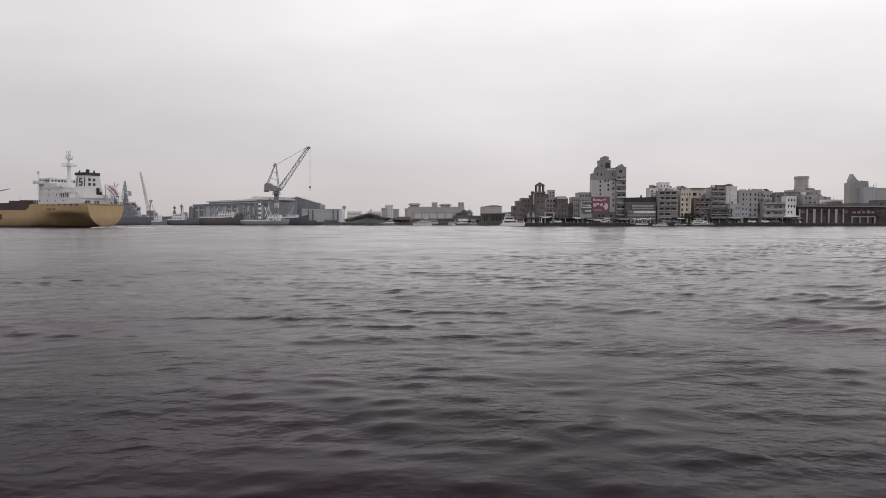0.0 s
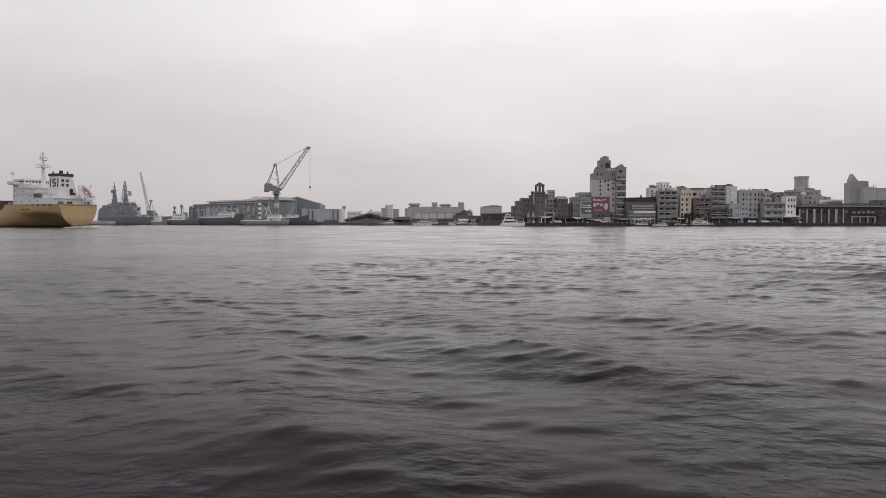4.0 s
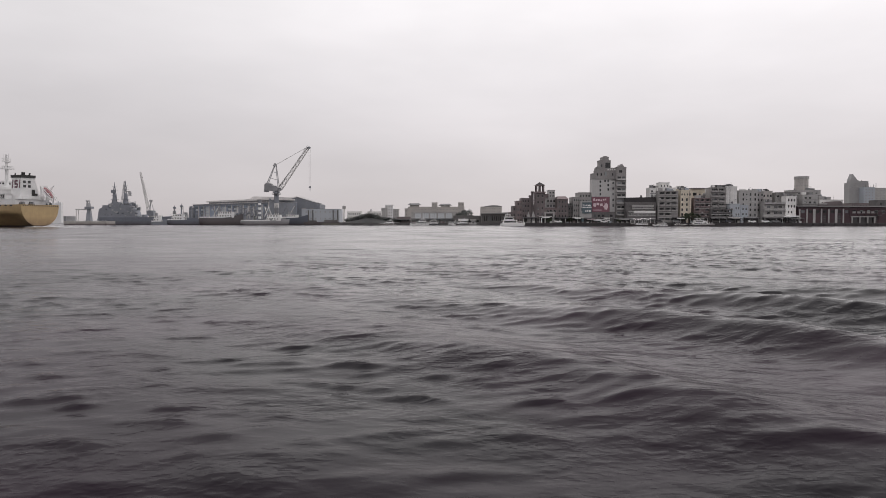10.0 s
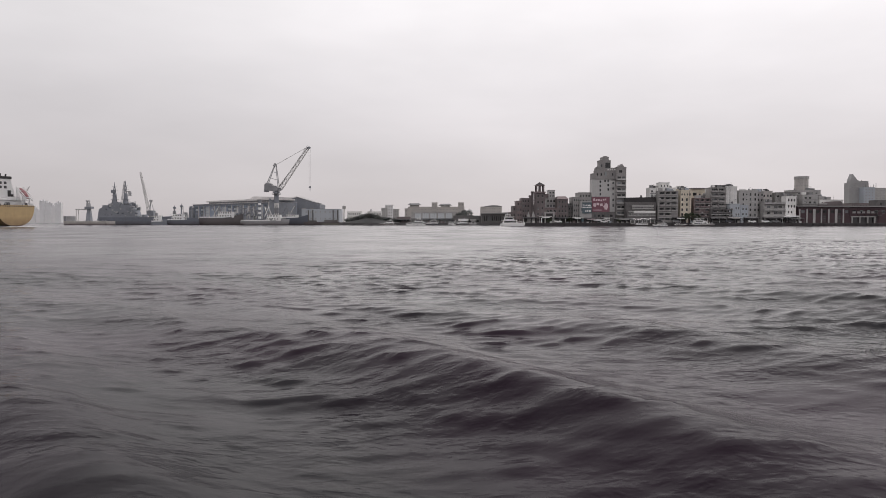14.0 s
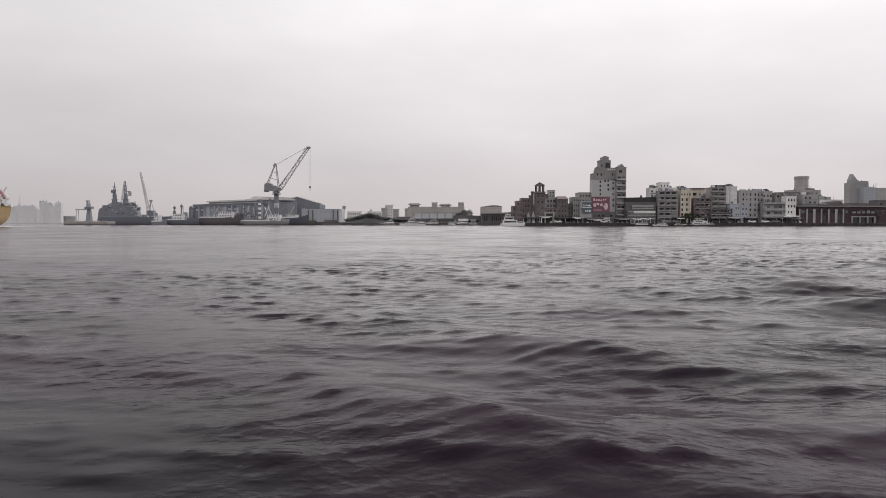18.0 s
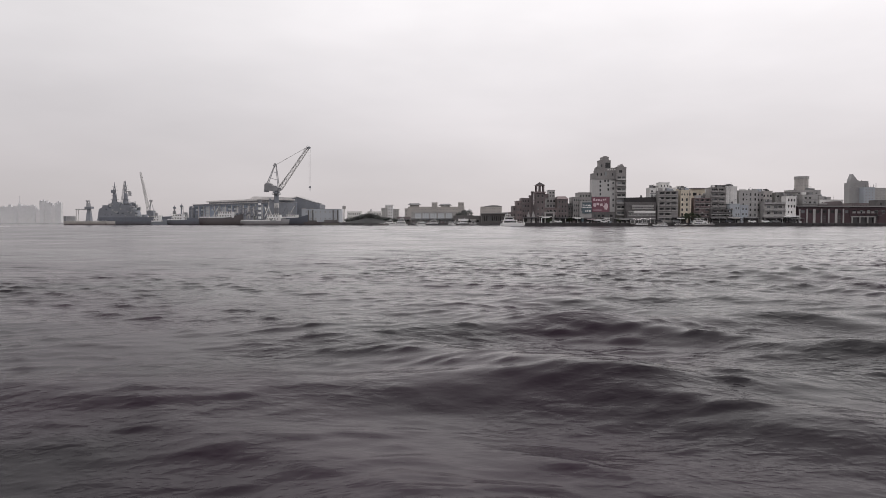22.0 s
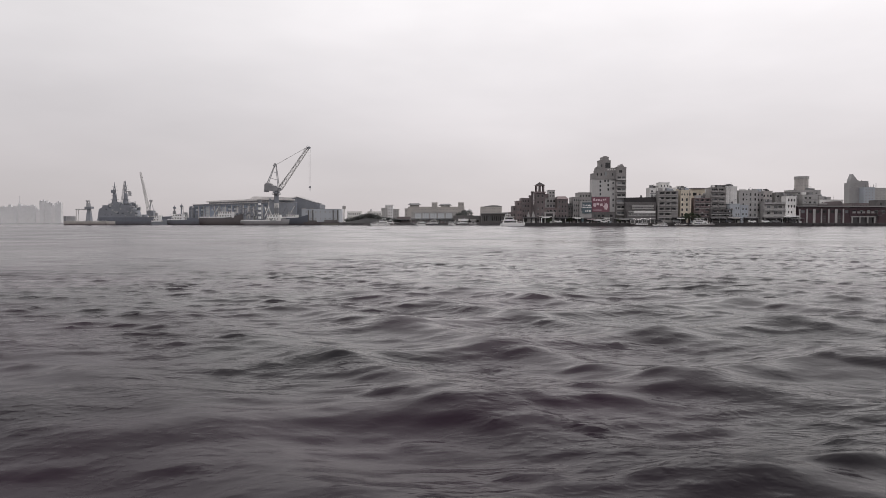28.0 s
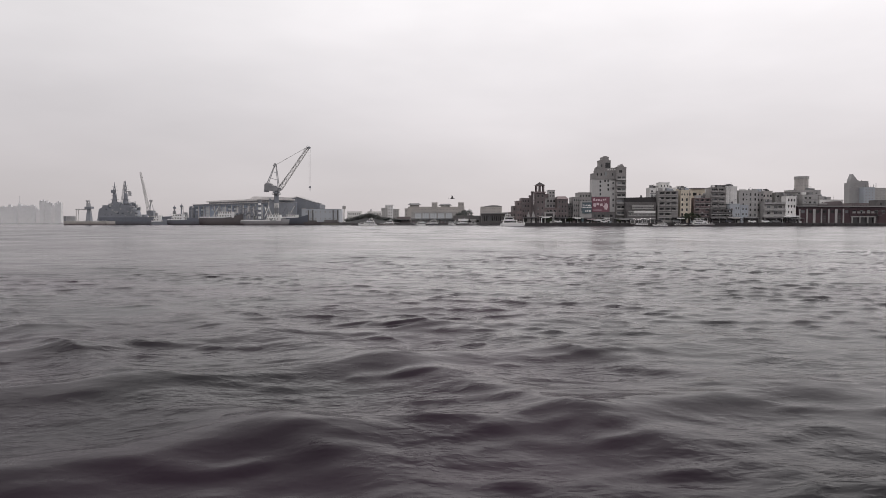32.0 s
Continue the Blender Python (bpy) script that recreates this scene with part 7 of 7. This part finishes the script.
for k, (a, b) in enumerate(((196.36, 208.67), (208.7, 213.43), (213.47, 220.18))):
    roof_clutter(grey, a, b, YF + 6 + 2 * k, 22.49, 50 + k)
ac = B().box(-0.42, 0.42, -0.5, -0.002, -0.35, 0.35).mesh("air_conditioner", [M["frame_white"]])
for k in range(7):
    part("air_conditioner", ac, None, grey, at=pose(201.43 + (k % 2) * 3.9, YF + 6, 5.57 + k * 2.1))
terrace = building("terrace_house", "grey house with stepped pale balcony bands", "building")
facade(terrace, 210.38, 224.11, QUAY, 15.17, YF + 1, 6, "concrete", [(x, z, 2.4, 1.9) for z in (11.44, 7.55) for x in (213.72, 218.43, 221.32)] + [(x, z, 2.0, 2.6) for z in (2.01,) for x in (211.86, 214.46, 217.43, 220.4, 222.99)], frame="frame_white", parapet=0)
for zb in (14.8, 10.54, 6.46):
    part("balcony_band", B().box(210.19, 224.22, YF - 0.5, YF + 0.99, zb - 0.55, zb + 0.45), M["grey_plaster"], terrace, "pale balcony band")
facade(terrace, 221.99, 236.34, QUAY, 21.04, YF + 9, 8, "concrete", [(x, z, 1.5, 1.2) for z in (19.01,) for x in (223.5, 226.14, 228.78, 231.8, 234.45)], parapet=0.8)
part("roof_slab", B().box(221.61, 236.71, YF + 8, YF + 17, 21.86, 22.24), M["dark_concrete"], terrace)
roof_clutter(terrace, 210.38, 218.17, YF + 1, 15.17, 61)
white = building("white_house", "small white house with square dark windows", "building")
facade(white, 224.29, 231.16, QUAY, 19.05, YF, 6, "white_plaster", [(x, z, 0.95, 1.7) for z in (15.98, 11.91) for x in (226.33, 228.3, 230.04)] + [(x, z, 0.95, 1.5) for z in (8.12,) for x in (226.33, 228.3)], frame="frame_dark", parapet=0.4)
roof_clutter(white, 224.29, 231.16, YF, 19.05, 71)
pen = house("apartment_block", "grey apartment block with a tall rooftop drum", ((236.38, 256.85, 23.79, YF + 18, "concrete", 6, "window", (0.45, 0.4)), (241.52, 251.78, 20.40, YF + 12, "grey_plaster", 3, "window", (0.5, 0.4))), 0, 13)
drum = [(247.72 + 4.49 * math.cos(2 * math.pi * k / 12 + 0.26), YF + 26 + 4.49 * math.sin(2 * math.pi * k / 12 + 0.26)) for k in range(12)]
part("rooftop_drum", B().plan(drum, 23.97, 32.12), M["rose_tile"], pen, "round rooftop water drum")
part("drum_band", B().plan(drum, 27.08, 27.66, grow=1.0).plan([(247.72 + (x - 247.72) * 1.08, YF + 26 + (y - YF - 26) * 1.08) for x, y in drum], 32.12, 33.86), M["concrete"], pen)
house("long_white_house", "long low white house with a flat roof", ((252.85, 268.87, 17.06, YF + 12, "white_plaster", 7, "window", (0.4, 0.4)), (255.01, 259.62, 19.48, YF + 17, "grey_plaster", 2, "window", (0.4, 0.4))), 1, 14)

spire = building("pointed_tower", "hazy grey apartment tower with a pointed roof", "building")
block(spire, 303.2, 310.7, QUAY, 31.25, 520, 7, "hazy_wall", 5, 14, (0.4, 0.4), glass="dim_glass", frame="frame_white")
block(spire, 310.9, 319.4, QUAY, 32.74, 524, 8, "hazy_wall", 4, 15, (0.45, 0.4), glass="dim_glass", frame="frame_white")
part("gable", B().prism([(303.4, 31.25), (310.6, 31.25), (310.3, 32.93), (309.2, 33.35), (305.3, 38.39), (303.7, 34.6), (303.4, 33.35)], 519.8, 524), M["hazy_wall"], spire)
for k in range(3):
    part("finial", B().rod((312.52 + k * 2.2, 528, 32.74), (312.52 + k * 2.2, 528, 34.23), 0.3, 0.15, 5), M["dark_metal"], spire)
blue_tower = building("blue_grey_block", "pale blue-grey apartment block with antennas", "building")
block(blue_tower, 310.50, 318.44, QUAY, 27.64, 514, 8, "blue_paint", 3, 12, (0.4, 0.4), glass="dim_glass", frame="frame_white")
block(blue_tower, 319.67, 338.13, QUAY, 27.32, 517, 8, "grey_plaster", 6, 12, (0.5, 0.4), glass="dim_glass", frame="frame_white")
for k in range(6):
    part("antenna", B().rod((312.17 + k * 1.9, 518, 27.64), (312.17 + k * 1.9, 518, 29.52 + (k % 3)), 0.18, 0.1, 4), M["dark_metal"], blue_tower)

# the red-brick warehouse
ware = building("brick_warehouse", "long dark red brick warehouse with white pilasters", "warehouse")
WX0, WX1, WZ = 233.0, 299.7, 12.18
bays = 14
bw = (WX1 - WX0) / bays
door_holes = [(WX0 + k * bw + 1.3, WX0 + (k + 1) * bw - 1.3, QUAY + 0.4, QUAY + 5.2) for k in (3, 5, 8, 9, 10, 12)]
win_holes = [(WX0 + k * bw + 1.2, WX0 + (k + 1) * bw - 1.2, QUAY + 6.3, QUAY + 8.3) for k in range(bays)]
s = B()
wall_with_openings(s, WX0, WX1, QUAY, WZ, YF - 1, door_holes + win_holes, 0.5)
part("wall", s.box(WX0, WX1, YF + 15, YF + 15.4, QUAY, WZ).box(WX0, WX0 + 0.3, YF - 0.4, YF + 15, QUAY, WZ), M["red_brick"], ware)
part("roof", B().prism([(YF - 1.8, WZ), (YF + 16, WZ), (YF + 7, WZ + 1.2)], WX0 - 0.5, WX1 + 0.5).mesh("roof", [M["tar_roof"]]), None, ware, at=Matrix(((0, 1, 0, 0), (1, 0, 0, 0), (0, 0, 1, 0), (0, 0, 0, 1))))
for k in range(7):
    xx, half = WX0 + k * bw, 0.8 if k in (2, 5) else 0.42
    part("pilaster", B().box(xx - half, xx + half, YF - 1.35, YF - 1.003, QUAY, WZ - 1.2), M["grey_plaster"], ware, "pale plastered pilaster")
for k in (7, 8, 9, 10, 11, 12, 13):
    xx = WX0 + k * bw
    part("pilaster", B().box(xx - 0.4, xx + 0.4, YF - 1.3, YF - 1.003, QUAY, WZ - 1.2), M["red_brick"], ware)
part("plinth_band", B().box(266.3, 282.2, YF - 1.7, YF - 1.305, 5.6, 6.2), M["concrete"], ware, "pale band over the doors")
for xx in (267.1, 272.2, 277.4, 282.0):
    part("porch_post", B().box(xx - 0.3, xx + 0.3, YF - 1.7, YF - 1.305, QUAY, 5.59), M["concrete"], ware, "pale porch post")
# thin dark panel carries the shade between the posts
part("porch_shade", B().box(266.8, 282.2, YF - 1.3, YF - 1.19, QUAY, 5.59), M["dark_metal"], ware, "dark panel painted as shade behind the porch posts")
for xx in (268.4, 271.4, 274.7, 277.7, 280.6):
    part("sign_plate", B().box(xx - 1.0, xx + 1.0, YF - 1.5, YF - 1.31, 8.1, 9.4), M["tan_tile"], ware, "dull pale sign plate")
crest = part("round_crest", B().rod((285.1, YF - 1.6, 8.1), (285.1, YF - 1.31, 8.1), 1.9, 1.9, 16), M["dark_concrete"], ware, "dull round crest on the brick")
part("crest_field", B().rod((285.1, YF - 1.66, 8.1), (285.1, YF - 1.601, 8.1), 1.45, 1.45, 16), M["red_brick"], crest)
wm = window_mesh(bw - 2.4, 2.0, "frame_white", "glass", 3)
wd = window_mesh(bw - 2.4, 2.0, "frame_dark", "glass", 3)
for k, o in enumerate(win_holes):
    part("window", wm if k > 7 else wd, None, ware, at=pose((o[0] + o[1]) / 2, YF - 0.62, o[2]))
for o in door_holes:
    door = part("door", B().box(o[0], o[1], YF - 0.7, YF - 0.55, o[2], o[3]), M["dark_metal"], ware)
    for k in range(3):
        part("door_rail", B().box(o[0], o[1], YF - 0.78, YF - 0.7, o[2] + 0.8 + k * 1.5, o[2] + 1.0 + k * 1.5), M["brown_tile"], door)
raised = building("roof_house", "dark low house rising behind the warehouse roof", "building")
part("gable_wall", B().prism([(251.4, 3), (268.05, 3), (268.0, 14.6), (266.1, 16.5), (257.0, 16.1), (251.4, 14.2)], YF + 10, YF + 11.5), M["dark_brown"], raised)
part("pale_gutter", B().box(246.1, 256.9, YF + 9.6, YF + 9.99, 14.2, 14.9), M["concrete"], raised)
block(raised, 278.88, 290.56, QUAY, 15.04, YF + 19, 10, "dark_brown", 5, 4, (0.4, 0.4), roof="tar_roof")
block(raised, 296.40, 313.93, QUAY, 16.98, YF + 19, 10, "dark_concrete", 6, 4, (0.4, 0.4), roof="tar_roof")

# shops and shelters at the foot of the houses
def shelter(x0, x1, high, deep, mat, seed):
    r = random.Random(seed)
    s = thing("quay_shelter", pose((x0 + x1) / 2, YF - 3.6, QUAY), "open quayside shelter with thin posts and awning", "shelter", "shelters along the quay")
    w = (x1 - x0) / 2
    part("awning", B().prism([(-deep, high - 0.5), (0, high), (0, high + 0.12), (-deep, high - 0.38)], -w, w).mesh("awning", [M[mat]]), None, s, at=Matrix(((0, 1, 0, 0), (1, 0, 0, 0), (0, 0, 1, 0), (0, 0, 0, 1))) @ Matrix.Translation((deep, 0, 0)))
    k = max(2, int(2 * w / 3.2))
    for j in range(k + 1):
        part("post", B().rod((-w + 0.2 + (2 * w - 0.4) * j / k, 0.15, 0), (-w + 0.2 + (2 * w - 0.4) * j / k, 0.15, high - 0.48), 0.09, 0.09, 6), M["white_paint" if r.random() < 0.5 else "roof_metal"], s)
    for j in range(k):
        x = -w + (2 * w) * (j + r.uniform(0.2, 0.8)) / k
        h = r.uniform(0.7, 1.5)
        part("stall", B().box(x - 0.7, x + 0.7, deep - 1.3, deep - 0.4, 0, h).box(x - 0.8, x + 0.8, deep - 1.4, deep - 0.3, h, h + 0.08), M[r.choice(("concrete", "white_paint", "dark_metal", "blue_paint", "brown_tile"))], s)
    # dark sheet added across the back in place of shade under the awning
    part("shade_panel", B().box(-w, w, deep + 0.02, deep + 0.14, 0, high + 0.3), M["tar_roof"], s)
    part("sign", B().box(-w * 0.6, w * 0.6, -0.12, -0.04, high - 0.95, high - 0.45), M[r.choice(("white_paint", "dark_metal", "concrete", "billboard_pink"))], s)


shelter_rng = random.Random(12)
sx = 52.20
while sx < 228.27:
    w = shelter_rng.uniform(6.5, 12)
    if not (118.36 - 6 < sx < 137.84):
        shelter(sx, sx + w, shelter_rng.uniform(2.8, 4.2), 3.0, shelter_rng.choice(("roof_metal", "dark_metal", "dark_concrete", "concrete", "tar_roof", "dark_metal")), int(sx * 10))
    sx += w + shelter_rng.uniform(0.4, 3.0)


def parked_van(x, mat, long=4.6):
    v = thing("parked_van", pose(x, YF - 4.9, QUAY), "parked van on the quay, seen side on", "van", "vans on the quay")
    h = long / 2
    part("body", B().prism([(-h, 0.35), (h, 0.35), (h, 1.0), (h - 0.5, 1.15), (h - 1.0, 1.9), (-h + 0.1, 1.95), (-h, 1.7)], -0.85, 0.85), M[mat], v)
    part("window", B().prism([(h - 1.5, 1.2), (h - 0.75, 1.2), (h - 1.1, 1.75), (h - 1.5, 1.75)], -0.88, -0.851), M["glass"], v)
    part("window", B().box(-h + 0.5, h - 1.75, -0.88, -0.851, 1.2, 1.75), M["glass"], v)
    for a in (-h + 0.85, h - 0.85):
        part("wheel", B().rod((a, -0.9, 0.33), (a, -0.65, 0.33), 0.33, 0.33, 12), M["tyre"], v)


for x, m in ((139.74, "dark_metal"), (168.35, "white_paint"), (185.59, "hull_blue"), (215.66, "roof_metal"), (200.4, "white_paint"), (209.1, "white_paint"), (151.2, "roof_metal"), (74.6, "white_paint"), (104.5, "white_paint"), (226.0, "dark_metal")):
    parked_van(x, m)

# pale pointed niches and the porch at the foot of the church
for cx, w, top in ((55.97, 1.7, 9.4), (59.11, 2.0, 9.58)):
    niche = thing("wall_niche", pose(cx, YF - 0.6, QUAY), "pale pointed niche panel before the brick church", "niche", "church niches")
    part("panel", B().prism([(-w / 2, 0), (w / 2, 0), (w / 2, (top - QUAY) * 0.62), (0, top - QUAY), (-w / 2, (top - QUAY) * 0.62)], 0, 0.5), M["grey_plaster"], niche)
    part("sill", B().box(-w / 2 - 0.2, w / 2 + 0.2, -0.2, 0.5, -0.01, 0.3), M["concrete"], niche)
porch = thing("church_porch", pose(69.63, YF - 0.4, QUAY), "pale framed porch with a dark opening", "porch")
part("lintel", B().box(-3.3, 3.3, -0.8, 0.4, 6.21, 7.31), M["concrete"], porch)
for sx in (-1, 1):
    part("pier", B().box(sx * 2.8 - 0.45, sx * 2.8 + 0.45, -0.7, 0.4, 0, 6.21), M["concrete"], porch)
part("door", B().box(-2.3, 2.3, 0.1, 0.39, 0, 6.13), M["dark_metal"], porch)
pillar = thing("quay_pillar", pose(63.91, YF - 4.4, QUAY), "white painted pillar on the quay", "pillar")
part("shaft", B().rod((0, 0, 0), (0, 0, 2.4), 0.45, 0.4, 10), M["white_paint"], pillar)
part("cap", B().rod((0, 0, 2.4), (0, 0, 3.1), 0.55, 0.2, 10), M["white_paint"], pillar)
marquee = thing("marquee", pose(226.45, YF - 3.5, QUAY), "white fabric marquee on thin posts by the house", "marquee")
part("canopy", B().prism([(-4.4, 3.6), (4.2, 3.9), (4.4, 4.6), (0, 5.0), (-4.4, 4.2)], -1.6, 3.2), M["white_paint"], marquee)
for k in range(5):
    part("post", B().rod((-4.1 + 2.05 * k, -1.4, 0), (-4.1 + 2.05 * k, -1.4, 3.8), 0.09, 0.09, 6), M["roof_metal"], marquee)


def parasol(x, y, wide, high):
    p = thing("parasol", pose(x, y, QUAY), "white parasol standing open on the terrace", "parasol", "parasols on the terrace")
    part("pole", B().rod((0, 0, 0), (0, 0, high), 0.05, 0.05, 6), M["white_paint"], p)
    part("canopy", B().rod((0, 0, high - 0.75), (0, 0, high), wide / 2, 0.06, 8), M["white_paint"], p)


para_rng = random.Random(9)
for k in range(9):
    parasol(123.75 + k * 1.33 + para_rng.uniform(-0.3, 0.3), YF - 4.6 - para_rng.uniform(0, 0.8), para_rng.uniform(1.2, 1.8), para_rng.uniform(2.4, 3.4))

# trees along the quay
for px, t, w, sd in ((156.96, 6.61, 5, 1), (159.90, 8.08, 6, 2), (162.84, 8.81, 6, 3), (166.51, 6.99, 5, 4), (82.34, 5.14, 5, 5), (69.47, 4.40, 4, 6), (114.69, 4.77, 4, 7)):
    tree(pose(px, 453.6, QUAY, 0, 0, sd * 50), t - QUAY, w, 400 + sd, "leaf", 18)

# boats along the quay
motor_yacht(pose(36.42, 441, 0, 0, 0, -84), 15, "white motor cruiser with a flying bridge at the quay", up=1.35)
motor_yacht(pose(144.36, 447.5, 0, 0, 0, 88), 9, "small white launch lying at the quay", tiers=1)
motor_yacht(pose(158.51, 446, 0, 0, 0, -88), 15, "grey-hulled motor cruiser with a white cabin at the quay", hullmat="hull_silver", up=0.85)
motor_yacht(pose(148.2, 447.5, 0, 0, 0, -90), 9.5, "low dark fishing boat lying at the quay", hullmat="hull_dark", tiers=1, up=0.7)
motor_yacht(pose(132.75, 447.5, 0, 0, 0, 90), 12, "low dark fishing boat lying at the quay", hullmat="hull_dark", tiers=1, up=0.8)
for px, L, rz, hm in ((-20.45, 11, -88, "white_paint"), (-2.57, 13, 90, "hull_blue"), (6.88, 10, -90, "white_paint"), (19.78, 12, 92, "hull_dark"), (-36.26, 12, 90, "hull_grey"), (-14.62, 9, 90, "hull_blue"), (3.01, 8, -90, "hull_silver"), (26.28, 9, 90, "hull_dark")):
    motor_yacht(pose(px, 531, 0, 0, 0, rz), L, "small harbour boat moored along the market quay", hullmat=hm)
ferry = motor_yacht(pose(-8.61, 505, 0, 0, 0, 90), 13, "white harbour launch under way", group="boats under way", up=1.1)


# ---- the bird ----
def small_bird():
    b = thing("bird", pose(0, 0, 0), "small black bird in flight", "bird")
    body = B()
    prof = ((-0.22, 0.012), (-0.13, 0.03), (-0.03, 0.055), (0.06, 0.055), (0.12, 0.035), (0.17, 0.04), (0.205, 0.028), (0.25, 0.004))
    for (y0, r0), (y1, r1) in zip(prof, prof[1:]):
        body.rod((0, y0, 0), (0, y1, 0), r0, r1, 8)
    part("body", body, M["bird_black"], b, smooth=True)
    part("tail", B().prism([(-0.02, -0.005), (0.02, -0.005), (0.02, 0.005), (-0.02, 0.005)], -0.21, -0.2).box(-0.05, 0.05, -0.36, -0.2, -0.006, 0.006), M["bird_black"], b)
    wings = []
    for sx in (-1, 1):
        w = B()
        for k in range(5):
            u0, u1 = k / 5, (k + 1) / 5
            y0, y1 = 0.07 - 0.07 * u0 ** 2, 0.07 - 0.07 * u1 ** 2
            c0, c1 = 0.15 * (1 - 0.75 * u0), 0.15 * (1 - 0.75 * u1)
            a, c = sx * 0.36 * u0, sx * 0.36 * u1
            w.quad((a, y0 - c0, 0.008), (c, y1 - c1, 0.008), (c, y1, 0.008), (a, y0, 0.008))
            w.quad((a, y0, -0.004), (c, y1, -0.004), (c, y1 - c1, 0.0), (a, y0 - c0, 0.0))
        wings.append(part("wing", w, M["bird_black"], b, at=pose(sx * 0.035, 0, 0.02)))
    return b, wings


bird, bird_wings = small_bird()


def motions():
    walk(water, [(t, pose(CHOP_SPEED[0] * t, CHOP_SPEED[1] * t, 0)) for t in (0.0, 16.0, 32.0)])
    walk(water_swell, [(t, pose(SWELL_DIR[0] * SWELL_SPEED * t, SWELL_DIR[1] * SWELL_SPEED * t, 0)) for t in (0.0, 16.0, 32.0)])
    # the tanker steams away to the sea
    turn = math.degrees(math.atan2(1.6, -3.84)) - 90
    side = Vector((0.385, 0.923))
    walk(tanker_ship, [(t, pose(-154.6 - 3.84 * t + side.x * 10, 300 + 1.6 * t + side.y * 10, 0, 0, 0, turn)) for t in (0.0, 8.0, 16.0, 24.0, 32.0)])
    walk(ferry, [(0.0, pose(-8.20, 505, 0, 0, 0, 90)), (6.0, pose(-8.61, 505, 0, 0, 0, 90)), (10.0, pose(-10.24, 505, 0, 0, 0, 90)), (13.0, pose(-12.29, 505, 0, 0, 0, 90)), (19.0, pose(-19.67, 505, 0, 0, 0, 90)), (23.0, pose(-27.87, 505, 0, 0, 0, 90)), (28.0, pose(-38.93, 505, 0, 0, 0, 90)), (32.0, pose(-47.94, 505, 0, 0, 0, 90))])
    rows = [(0.0, pose(-560, 66, 30, 0, 0, -90)), (29.0, pose(-50.0, 66, 12.2, 0, 0, -90))]
    for t, x, z in ((30.0, -34.28, 10.24), (30.4, -27.41, 9.61), (30.8, -20.45, 8.12), (31.2, -13.44, 6.09), (31.6, -6.38, 4.92), (32.0, 0.78, 4.29)):
        rows.append((t, pose(x, 60, z, 0, 0, -90)))
    walk(bird, rows)
    for wing, sx in zip(bird_wings, (-1, 1)):
        beat = [(0.0, pose(sx * 0.035, 0, 0.02)), (29.0, pose(sx * 0.035, 0, 0.02))]
        for k in range(30):
            beat.append((29.1 + k * 0.1, pose(sx * 0.035, 0, 0.02, 0, -sx * (38 if k % 2 else -30), 0)))
        walk(wing, beat)


motions()
